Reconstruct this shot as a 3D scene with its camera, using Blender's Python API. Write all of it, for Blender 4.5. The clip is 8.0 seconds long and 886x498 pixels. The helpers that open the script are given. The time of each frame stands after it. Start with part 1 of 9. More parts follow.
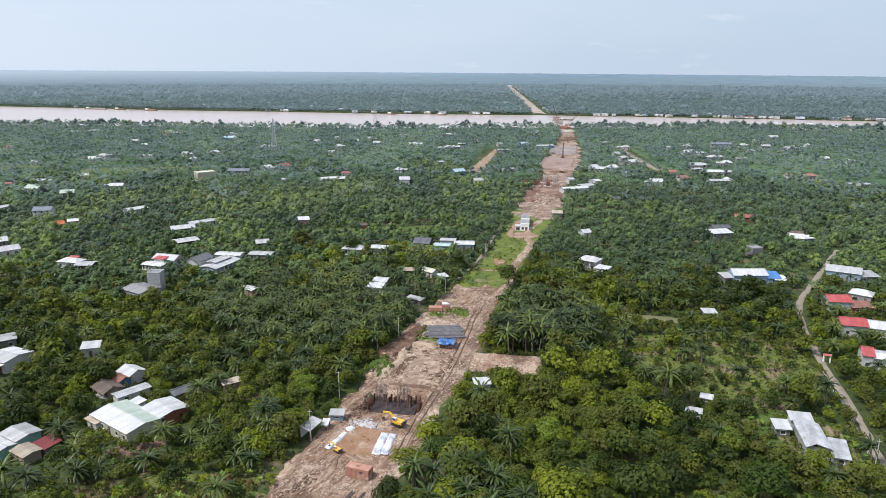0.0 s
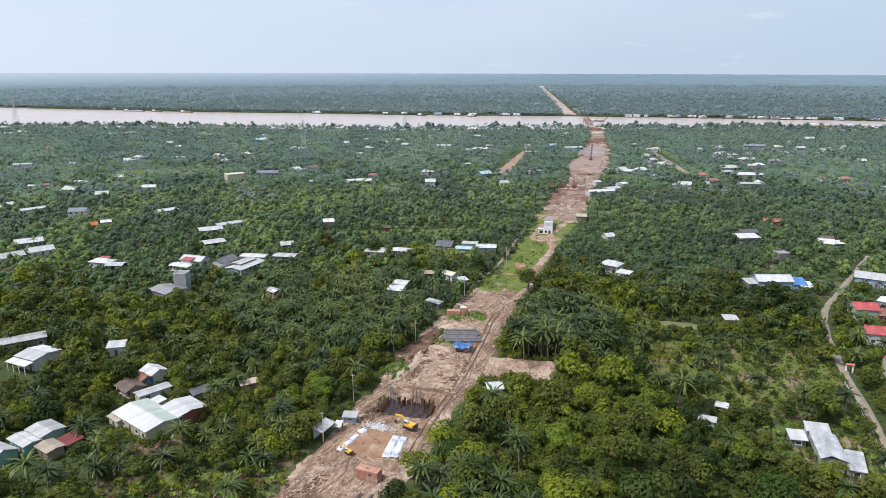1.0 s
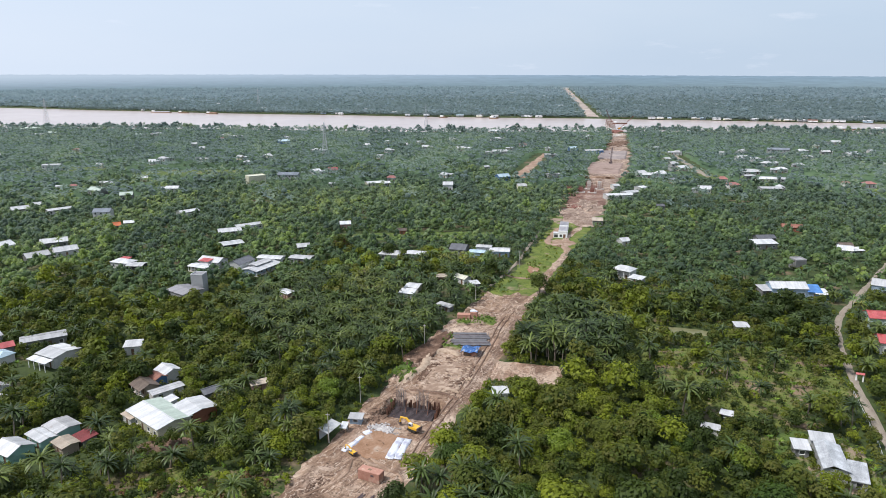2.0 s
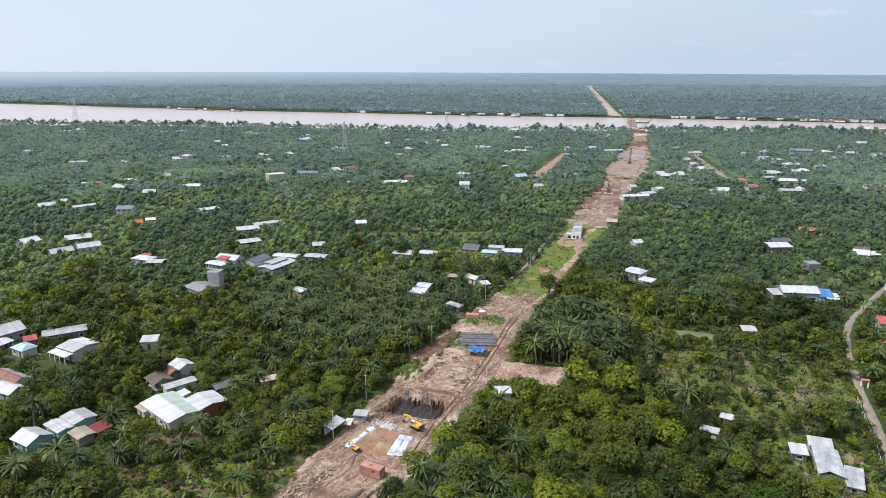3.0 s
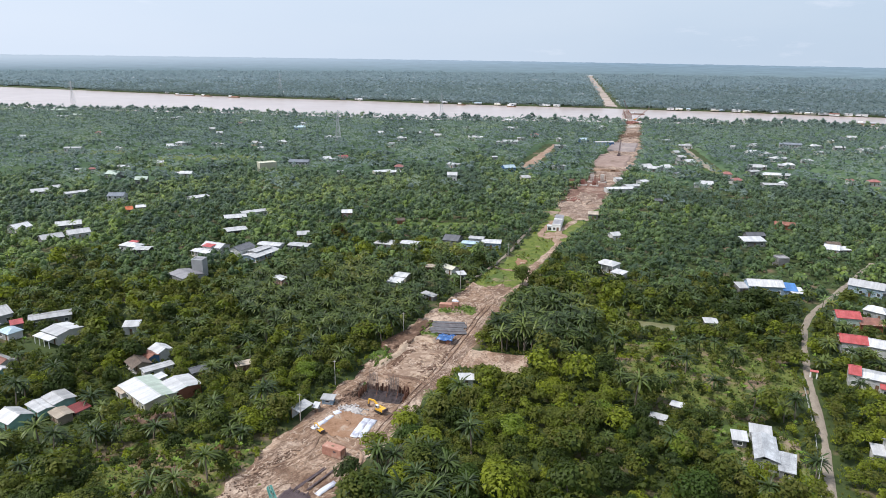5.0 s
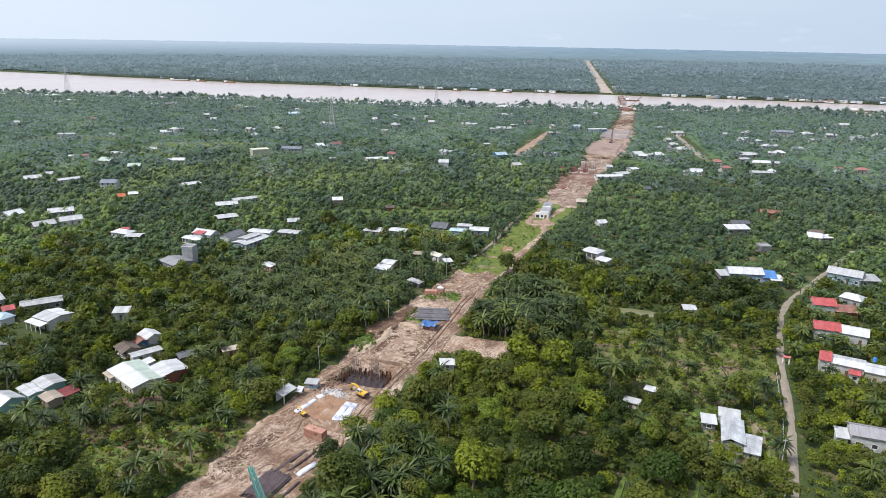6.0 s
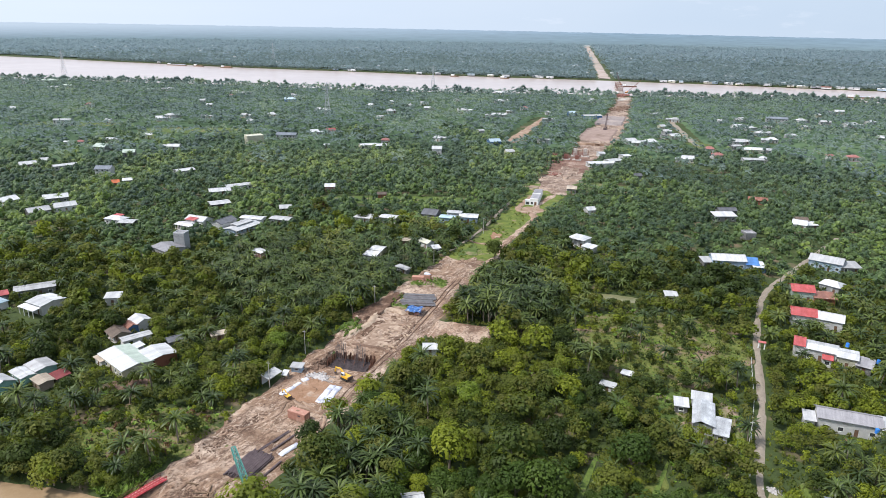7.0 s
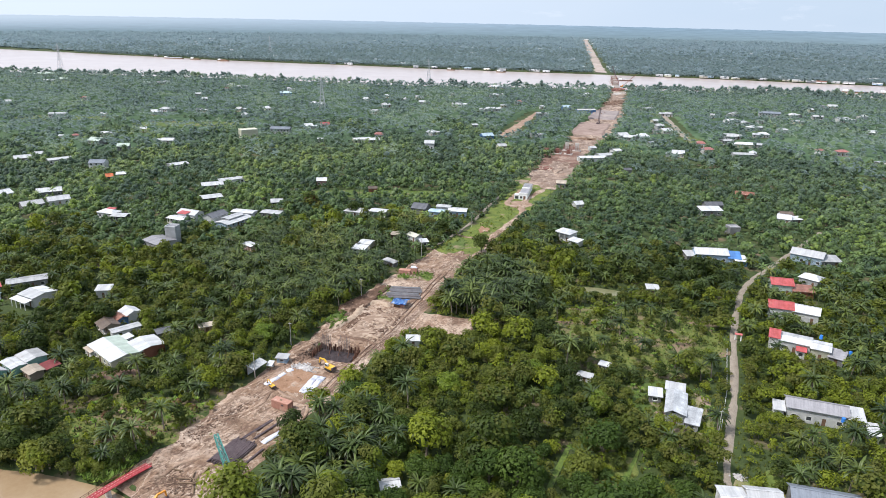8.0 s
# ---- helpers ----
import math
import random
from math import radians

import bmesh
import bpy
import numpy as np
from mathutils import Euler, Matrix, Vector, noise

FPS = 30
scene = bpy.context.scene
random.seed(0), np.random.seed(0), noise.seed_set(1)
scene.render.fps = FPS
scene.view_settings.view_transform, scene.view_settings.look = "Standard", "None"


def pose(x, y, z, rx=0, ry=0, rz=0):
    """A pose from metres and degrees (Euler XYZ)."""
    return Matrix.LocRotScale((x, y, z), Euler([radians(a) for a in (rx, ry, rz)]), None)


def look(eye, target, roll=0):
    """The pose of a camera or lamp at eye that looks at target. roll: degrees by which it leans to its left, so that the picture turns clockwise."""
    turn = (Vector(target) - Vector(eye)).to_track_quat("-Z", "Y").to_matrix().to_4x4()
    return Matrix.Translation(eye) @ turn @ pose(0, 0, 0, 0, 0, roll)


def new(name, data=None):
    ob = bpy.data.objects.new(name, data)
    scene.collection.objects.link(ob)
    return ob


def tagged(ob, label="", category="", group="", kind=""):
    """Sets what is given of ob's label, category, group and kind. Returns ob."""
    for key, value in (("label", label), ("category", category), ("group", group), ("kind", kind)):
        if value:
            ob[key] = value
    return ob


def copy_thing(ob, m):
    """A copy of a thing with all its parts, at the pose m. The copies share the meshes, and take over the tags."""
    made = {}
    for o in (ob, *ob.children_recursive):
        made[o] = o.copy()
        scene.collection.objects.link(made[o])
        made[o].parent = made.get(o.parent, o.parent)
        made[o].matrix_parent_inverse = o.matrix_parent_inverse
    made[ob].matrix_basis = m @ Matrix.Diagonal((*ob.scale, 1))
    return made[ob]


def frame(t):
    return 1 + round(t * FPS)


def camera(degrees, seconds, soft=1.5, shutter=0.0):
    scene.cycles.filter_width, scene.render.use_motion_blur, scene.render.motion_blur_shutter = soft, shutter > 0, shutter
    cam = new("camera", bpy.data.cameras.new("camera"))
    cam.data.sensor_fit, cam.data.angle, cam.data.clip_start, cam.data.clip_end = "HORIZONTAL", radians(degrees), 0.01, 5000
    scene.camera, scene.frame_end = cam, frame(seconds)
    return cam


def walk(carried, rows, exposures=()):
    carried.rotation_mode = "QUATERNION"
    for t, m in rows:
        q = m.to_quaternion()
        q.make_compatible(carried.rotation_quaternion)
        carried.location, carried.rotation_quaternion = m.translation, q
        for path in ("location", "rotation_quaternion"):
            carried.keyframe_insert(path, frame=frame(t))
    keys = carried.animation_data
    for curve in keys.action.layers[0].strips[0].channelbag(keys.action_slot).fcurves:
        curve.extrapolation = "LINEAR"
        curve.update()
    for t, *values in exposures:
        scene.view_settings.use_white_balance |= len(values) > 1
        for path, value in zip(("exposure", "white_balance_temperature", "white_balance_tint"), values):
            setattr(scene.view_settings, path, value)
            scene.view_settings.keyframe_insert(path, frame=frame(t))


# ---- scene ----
cam = camera(65.7, 8.0, soft=0.8)

PATH = [
    (0, (-6.169, 3.775, 94.707), (-7.001, 5.522, 94.199), 0.1),
    (0.5, (-3.692, 4.493, 95.425), (-4.582, 6.21, 94.918), -0.1),
    (1, (-0.914, 5.111, 96.352), (-1.828, 6.816, 95.846), -0.2),
    (1.5, (1.646, 5.498, 97.286), (0.705, 7.189, 96.781), -0.2),
    (2, (4.509, 5.511, 98.228), (3.536, 7.184, 97.725), -0.2),
    (3.5, (14.237, 4.764, 101.632), (13.197, 6.394, 101.119), -0.0),
    (4, (17.457, 4.541, 102.517), (16.421, 6.172, 102.002), 0.2),
    (4.5, (20.975, 4.164, 103.352), (19.945, 5.795, 102.826), 0.4),
    (6, (31.475, 2.666, 106.658), (30.464, 4.29, 106.074), 0.7),
    (6.5, (35.099, 2.299, 107.66), (34.09, 3.917, 107.057), 0.7),
    (7, (38.707, 1.942, 108.71), (37.704, 3.555, 108.086), 0.8),
    (7.5, (42.212, 1.389, 109.673), (41.213, 3.001, 109.037), 0.8),
    (8, (45.929, 0.969, 110.414), (44.932, 2.579, 109.772), 0.9),
]
walk(cam, [(t, look(eye, target, roll)) for t, eye, target, roll in PATH], [(0.0, -0.04, 6150, 13), (4.5, -0.03, 6150, 13), (6.0, 0.03, 6150, 13), (8.0, 0.15, 6130, 13)])

# ---------- light and sky: thin bright overcast, soft sun high up ----------
SUN_EL, SUN_AZ = 56, 218   # degrees; azimuth clockwise from +y
world = bpy.data.worlds.new("thin_overcast_sky")
scene.world = world
world.use_nodes = True
wt = world.node_tree
bg = wt.nodes["Background"]
sky = wt.nodes.new("ShaderNodeTexSky")
sky.sky_type = "NISHITA"
sky.sun_disc = False
sky.sun_elevation, sky.sun_rotation = radians(SUN_EL), radians(SUN_AZ)
sky.dust_density, sky.air_density = 3.0, 1.0
tex = wt.nodes.new("ShaderNodeTexCoord")
stretch = wt.nodes.new("ShaderNodeMapping")
stretch.inputs["Scale"].default_value = (1.0, 1.0, 4.0)
cloud = wt.nodes.new("ShaderNodeTexNoise")
cloud.inputs["Scale"].default_value, cloud.inputs["Detail"].default_value = 2.2, 6.0
cramp = wt.nodes.new("ShaderNodeValToRGB")
cramp.color_ramp.elements[0].position, cramp.color_ramp.elements[0].color = 0.35, (0.615, 0.745, 0.865, 1)
cramp.color_ramp.elements[1].position, cramp.color_ramp.elements[1].color = 0.75, (0.70, 0.805, 0.895, 1)
dim = wt.nodes.new("ShaderNodeMix")
dim.data_type, dim.blend_type = "RGBA", "MULTIPLY"
dim.inputs[0].default_value = 1.0
dim.inputs[7].default_value = (0.10, 0.10, 0.10, 1)
veil = wt.nodes.new("ShaderNodeMix")
veil.data_type = "RGBA"
veil.inputs[0].default_value = 0.85
wt.links.new(tex.outputs["Generated"], stretch.inputs["Vector"])
wt.links.new(stretch.outputs["Vector"], cloud.inputs["Vector"])
wt.links.new(cloud.outputs["Fac"], cramp.inputs["Fac"])
wt.links.new(sky.outputs["Color"], dim.inputs[6])
wt.links.new(dim.outputs[2], veil.inputs[6])
wt.links.new(cramp.outputs["Color"], veil.inputs[7])
wisp = wt.nodes.new("ShaderNodeTexNoise")
wisp.inputs["Scale"].default_value, wisp.inputs["Detail"].default_value, wisp.inputs["Roughness"].default_value = 7.0, 7.0, 0.6
wedge = wt.nodes.new("ShaderNodeMapRange")
wedge.inputs[1].default_value, wedge.inputs[2].default_value, wedge.inputs[4].default_value = 0.62, 0.78, 0.6
puff = wt.nodes.new("ShaderNodeMix")
puff.data_type = "RGBA"
puff.inputs[7].default_value = (0.90, 0.93, 0.98, 1)
wt.links.new(stretch.outputs["Vector"], wisp.inputs["Vector"])
wt.links.new(wisp.outputs["Fac"], wedge.inputs[0])
wt.links.new(wedge.outputs[0], puff.inputs[0])
wt.links.new(veil.outputs[2], puff.inputs[6])
# the veil of cloud is brighter on the sun's side
sunward = wt.nodes.new("ShaderNodeVectorMath")
sunward.operation = "DOT_PRODUCT"
sunward.inputs[1].default_value = (math.sin(radians(SUN_AZ)), math.cos(radians(SUN_AZ)), 0.0)
side = wt.nodes.new("ShaderNodeMapRange")
side.inputs[1].default_value, side.inputs[2].default_value, side.inputs[4].default_value = -0.9, 0.3, 0.6
bright = wt.nodes.new("ShaderNodeMix")
bright.data_type = "RGBA"
bright.inputs[7].default_value = (0.90, 0.975, 1.06, 1)
wt.links.new(tex.outputs["Generated"], sunward.inputs[0])
wt.links.new(sunward.outputs["Value"], side.inputs[0])
wt.links.new(side.outputs[0], bright.inputs[0])
wt.links.new(puff.outputs[2], bright.inputs[6])
wt.links.new(bright.outputs[2], bg.inputs["Color"])
bg.inputs["Strength"].default_value = 1.0

sun_data = bpy.data.lights.new("sun", "SUN")
sun_data.energy, sun_data.angle, sun_data.color = 4.5, radians(7), (1.0, 0.94, 0.84)
sun = new("sun", sun_data)
az, el = radians(SUN_AZ), radians(SUN_EL)
sun.matrix_basis = look((500 * math.sin(az) * math.cos(el), 500 * math.cos(az) * math.cos(el), 500 * math.sin(el)), (0, 0, 0))


# ---------- materials ----------
def node(t, kind, **values):
    n = t.nodes.new(kind)
    for key, value in values.items():
        n.inputs[key].default_value = value
    return n


def surface(name, dark, light, scale=0.5, fine=6.0, rough=0.8, bump=0.3, spec=0.3, metal=0.0, stain=None, stain_at=0.6, stain_scale=0.12, sheen=0.0):
    """Two scales of noise between two colours, an optional stain colour, and fine relief."""
    m = bpy.data.materials.new(name)
    m.use_nodes = True
    t = m.node_tree
    p = t.nodes["Principled BSDF"]
    geo = t.nodes.new("ShaderNodeTexCoord")
    n1 = node(t, "ShaderNodeTexNoise", Scale=scale, Detail=8.0, Roughness=0.65)
    n2 = node(t, "ShaderNodeTexNoise", Scale=scale * fine, Detail=6.0, Roughness=0.7)
    t.links.new(geo.outputs["Object"], n1.inputs["Vector"])
    t.links.new(geo.outputs["Object"], n2.inputs["Vector"])
    add = t.nodes.new("ShaderNodeMath")
    add.operation = "MULTIPLY_ADD"
    add.inputs[1].default_value = 0.45
    t.links.new(n2.outputs["Fac"], add.inputs[0])
    half = t.nodes.new("ShaderNodeMath")
    half.operation = "MULTIPLY"
    half.inputs[1].default_value = 0.55
    t.links.new(n1.outputs["Fac"], half.inputs[0])
    t.links.new(half.outputs[0], add.inputs[2])
    ramp = t.nodes.new("ShaderNodeValToRGB")
    ramp.color_ramp.elements[0].position, ramp.color_ramp.elements[0].color = 0.39, (*dark, 1)
    ramp.color_ramp.elements[1].position, ramp.color_ramp.elements[1].color = 0.61, (*light, 1)
    t.links.new(add.outputs[0], ramp.inputs["Fac"])
    last = ramp.outputs["Color"]
    if stain:
        n3 = node(t, "ShaderNodeTexNoise", Scale=stain_scale, Detail=7.0, Roughness=0.6)
        t.links.new(geo.outputs["Object"], n3.inputs["Vector"])
        edge = t.nodes.new("ShaderNodeMapRange")
        edge.inputs[1].default_value, edge.inputs[2].default_value = stain_at - 0.06, stain_at + 0.06
        t.links.new(n3.outputs["Fac"], edge.inputs[0])
        mix = t.nodes.new("ShaderNodeMix")
        mix.data_type = "RGBA"
        mix.inputs[7].default_value = (*stain, 1)
        t.links.new(edge.outputs[0], mix.inputs[0])
        t.links.new(last, mix.inputs[6])
        last = mix.outputs[2]
    t.links.new(last, p.inputs["Base Color"])
    p.inputs["Roughness"].default_value = rough
    p.inputs["Metallic"].default_value = metal
    p.inputs["Specular IOR Level"].default_value = spec
    if sheen:
        p.inputs["Sheen Weight"].default_value = sheen
        p.inputs["Sheen Roughness"].default_value = 0.5
    if bump:
        b = node(t, "ShaderNodeBump", Strength=bump, Distance=0.15)
        t.links.new(add.outputs[0], b.inputs["Height"])
        t.links.new(b.outputs["Normal"], p.inputs["Normal"])
    return m


def leaf_material(name, stops, single, rough=0.5, spec=0.28, sheen=0.0, thinness=0.38, stray=(0.5, 1.6), glow=(1.5, 1.5, 0.7)):
    """Foliage: each plant takes a tone of its own from the ramp, dark to light; each limb and frond strays a little from it."""
    m = bpy.data.materials.new(name)
    m.use_nodes = True
    t = m.node_tree
    p = t.nodes["Principled BSDF"]
    tone = t.nodes.new("ShaderNodeAttribute")
    tone.attribute_name = "tone"
    geo = t.nodes.new("ShaderNodeNewGeometry")
    ramp = t.nodes.new("ShaderNodeValToRGB")
    if single:
        info = t.nodes.new("ShaderNodeObjectInfo")
        s = t.nodes.new("ShaderNodeMath")
        s.operation, s.use_clamp = "ADD", True
        t.links.new(info.outputs["Random"], s.inputs[0])
        t.links.new(tone.outputs["Fac"], s.inputs[1])
        t.links.new(s.outputs[0], ramp.inputs["Fac"])
    else:
        t.links.new(tone.outputs["Fac"], ramp.inputs["Fac"])
    e = ramp.color_ramp.elements
    e[0].position, e[0].color = 0.0, (*stops[0], 1)
    e[1].position, e[1].color = 1.0, (*stops[-1], 1)
    for i, c in enumerate(stops[1:-1], 1):
        e.new(i / (len(stops) - 1)).color = (*c, 1)
    var = t.nodes.new("ShaderNodeMapRange")
    var.inputs[3].default_value, var.inputs[4].default_value = stray
    t.links.new(geo.outputs["Random Per Island"], var.inputs[0])
    mul = t.nodes.new("ShaderNodeMix")
    mul.data_type, mul.blend_type = "RGBA", "MULTIPLY"
    mul.inputs[0].default_value = 1.0
    t.links.new(ramp.outputs["Color"], mul.inputs[6])
    t.links.new(var.outputs[0], mul.inputs[7])
    t.links.new(mul.outputs[2], p.inputs["Base Color"])
    p.inputs["Roughness"].default_value = rough
    p.inputs["Specular IOR Level"].default_value = spec
    # bluish sheen, painting haze over the leaves of farther zones
    if sheen:
        p.inputs["Sheen Weight"].default_value = sheen
        p.inputs["Sheen Tint"].default_value = (0.74, 0.88, 1.0, 1)
        p.inputs["Sheen Roughness"].default_value = 0.6
    thin = t.nodes.new("ShaderNodeBsdfTranslucent")
    warm = t.nodes.new("ShaderNodeMix")
    warm.data_type, warm.blend_type = "RGBA", "MULTIPLY"
    warm.inputs[0].default_value = 1.0
    warm.inputs[7].default_value = (*glow, 1)
    t.links.new(mul.outputs[2], warm.inputs[6])
    t.links.new(warm.outputs[2], thin.inputs["Color"])
    both = t.nodes.new("ShaderNodeMixShader")
    both.inputs[0].default_value = thinness
    t.links.new(p.outputs[0], both.inputs[1])
    t.links.new(thin.outputs[0], both.inputs[2])
    t.links.new(both.outputs[0], t.nodes["Material Output"].inputs["Surface"])
    return m


def tin(name, c, c2, rust=None):
    """Corrugated sheet: fine ribs across local x, dirt streaks, spots of rust."""
    m = surface(name, c2, c, scale=0.35, fine=9, rough=0.45, bump=0.0, spec=0.4, stain=rust, stain_at=0.66, stain_scale=0.5)
    t = m.node_tree
    p = t.nodes["Principled BSDF"]
    geo = t.nodes.new("ShaderNodeTexCoord")
    wave = node(t, "ShaderNodeTexWave", Scale=1.6, Distortion=0.0)
    wave.bands_direction = "X"
    t.links.new(geo.outputs["Object"], wave.inputs["Vector"])
    b = node(t, "ShaderNodeBump", Strength=0.5, Distance=0.06)
    t.links.new(wave.outputs["Fac"], b.inputs["Height"])
    t.links.new(b.outputs["Normal"], p.inputs["Normal"])
    # sheets of differing age side by side, grime running down them, and a tint for each roof
    base = p.inputs["Base Color"].links[0].from_socket
    mp = t.nodes.new("ShaderNodeMapping")
    mp.inputs["Scale"].default_value = (0.9, 0.06, 0.06)
    t.links.new(geo.outputs["Object"], mp.inputs["Vector"])
    sheet = node(t, "ShaderNodeTexNoise", Scale=1.0, Detail=4.0, Roughness=0.75)
    t.links.new(mp.outputs["Vector"], sheet.inputs["Vector"])
    r = t.nodes.new("ShaderNodeMapRange")
    r.inputs[1].default_value, r.inputs[2].default_value, r.inputs[3].default_value, r.inputs[4].default_value = 0.3, 0.62, 0.68, 1.0
    t.links.new(sheet.outputs["Fac"], r.inputs[0])
    info = t.nodes.new("ShaderNodeObjectInfo")
    own = t.nodes.new("ShaderNodeMapRange")
    own.inputs[3].default_value, own.inputs[4].default_value = 0.72, 1.04
    t.links.new(info.outputs["Random"], own.inputs[0])
    f = t.nodes.new("ShaderNodeMath")
    f.operation = "MULTIPLY"
    t.links.new(r.outputs[0], f.inputs[0])
    t.links.new(own.outputs[0], f.inputs[1])
    mul = t.nodes.new("ShaderNodeMix")
    mul.data_type, mul.blend_type = "RGBA", "MULTIPLY"
    mul.inputs[0].default_value = 1.0
    t.links.new(base, mul.inputs[6])
    t.links.new(f.outputs[0], mul.inputs[7])
    t.links.new(mul.outputs[2], p.inputs["Base Color"])
    return m


def rutted(name, dark, light, streak, turn):
    """Earth driven over in one direction: pale streaks and ruts along it."""
    m = surface(name, dark, light, 0.16, 10, 0.95, 0.7, 0.1, stain=(0.385, 0.295, 0.23), stain_at=0.58, stain_scale=0.11)
    t = m.node_tree
    p = t.nodes["Principled BSDF"]
    base = p.inputs["Base Color"].links[0].from_socket
    geo = t.nodes.new("ShaderNodeTexCoord")
    mp = t.nodes.new("ShaderNodeMapping")
    mp.inputs["Rotation"].default_value = (0, 0, radians(turn))
    mp.inputs["Scale"].default_value = (1.1, 0.055, 1.0)
    n = node(t, "ShaderNodeTexNoise", Scale=0.8, Detail=5.0, Roughness=0.6)
    t.links.new(geo.outputs["Object"], mp.inputs["Vector"])
    t.links.new(mp.outputs["Vector"], n.inputs["Vector"])
    r = t.nodes.new("ShaderNodeMapRange")
    r.inputs[1].default_value, r.inputs[2].default_value, r.inputs[4].default_value = 0.49, 0.62, 0.8
    t.links.new(n.outputs["Fac"], r.inputs[0])
    mix = t.nodes.new("ShaderNodeMix")
    mix.data_type = "RGBA"
    mix.inputs[7].default_value = (*streak, 1)
    t.links.new(r.outputs[0], mix.inputs[0])
    t.links.new(base, mix.inputs[6])
    last = mix.outputs[2]
    for scale0, at, colour, seed in ((0.055, 0.54, (0.47, 0.37, 0.295), 3.0), (0.075, 0.565, (0.125, 0.078, 0.056), 11.0), (0.05, 0.60, (0.29, 0.195, 0.145), 23.0)):
        mv = t.nodes.new("ShaderNodeMapping")
        mv.inputs["Location"].default_value = (seed * 17, seed * 5, 0)
        t.links.new(geo.outputs["Object"], mv.inputs["Vector"])
        nz = node(t, "ShaderNodeTexNoise", Scale=scale0, Detail=9.0, Roughness=0.68)
        t.links.new(mv.outputs["Vector"], nz.inputs["Vector"])
        rz = t.nodes.new("ShaderNodeMapRange")
        rz.inputs[1].default_value, rz.inputs[2].default_value, rz.inputs[4].default_value = at - 0.05, at + 0.07, 0.8
        t.links.new(nz.outputs["Fac"], rz.inputs[0])
        mz = t.nodes.new("ShaderNodeMix")
        mz.data_type = "RGBA"
        mz.inputs[7].default_value = (*colour, 1)
        t.links.new(rz.outputs[0], mz.inputs[0])
        t.links.new(last, mz.inputs[6])
        last = mz.outputs[2]
    # curving track marks and cracks, dark and pale, then grit
    for scale0, half, colour, seed in ((0.16, 0.012, (0.10, 0.062, 0.045), 5.0), (0.30, 0.014, (0.12, 0.075, 0.055), 31.0), (0.21, 0.012, (0.45, 0.36, 0.29), 47.0)):
        mv = t.nodes.new("ShaderNodeMapping")
        mv.inputs["Location"].default_value = (seed * 13, seed * 7, 0)
        mv.inputs["Rotation"].default_value = (0, 0, radians(turn))
        mv.inputs["Scale"].default_value = (1.0, 0.45, 1.0)
        t.links.new(geo.outputs["Object"], mv.inputs["Vector"])
        nz = node(t, "ShaderNodeTexNoise", Scale=scale0, Detail=5.0, Roughness=0.55)
        t.links.new(mv.outputs["Vector"], nz.inputs["Vector"])
        d = t.nodes.new("ShaderNodeMath")
        d.operation = "SUBTRACT"
        d.inputs[1].default_value = 0.5
        t.links.new(nz.outputs["Fac"], d.inputs[0])
        ab = t.nodes.new("ShaderNodeMath")
        ab.operation = "ABSOLUTE"
        t.links.new(d.outputs[0], ab.inputs[0])
        rz = t.nodes.new("ShaderNodeMapRange")
        rz.inputs[1].default_value, rz.inputs[2].default_value, rz.inputs[3].default_value, rz.inputs[4].default_value = half * 0.4, half, 0.75, 0.0
        t.links.new(ab.outputs[0], rz.inputs[0])
        mz = t.nodes.new("ShaderNodeMix")
        mz.data_type = "RGBA"
        mz.inputs[7].default_value = (*colour, 1)
        t.links.new(rz.outputs[0], mz.inputs[0])
        t.links.new(last, mz.inputs[6])
        last = mz.outputs[2]
    grit = node(t, "ShaderNodeTexNoise", Scale=1.3, Detail=9.0, Roughness=0.8)
    t.links.new(geo.outputs["Object"], grit.inputs["Vector"])
    rg = t.nodes.new("ShaderNodeMapRange")
    rg.inputs[1].default_value, rg.inputs[2].default_value, rg.inputs[3].default_value, rg.inputs[4].default_value = 0.36, 0.64, 0.66, 1.34
    t.links.new(grit.outputs["Fac"], rg.inputs[0])
    mg = t.nodes.new("ShaderNodeMix")
    mg.data_type, mg.blend_type = "RGBA", "MULTIPLY"
    mg.inputs[0].default_value = 1.0
    t.links.new(last, mg.inputs[6])
    t.links.new(rg.outputs[0], mg.inputs[7])
    t.links.new(mg.outputs[2], p.inputs["Base Color"])
    rough = node(t, "ShaderNodeBump", Strength=0.6, Distance=0.3)
    t.links.new(grit.outputs["Fac"], rough.inputs["Height"])
    t.links.new(rough.outputs["Normal"], p.inputs["Normal"])
    return m


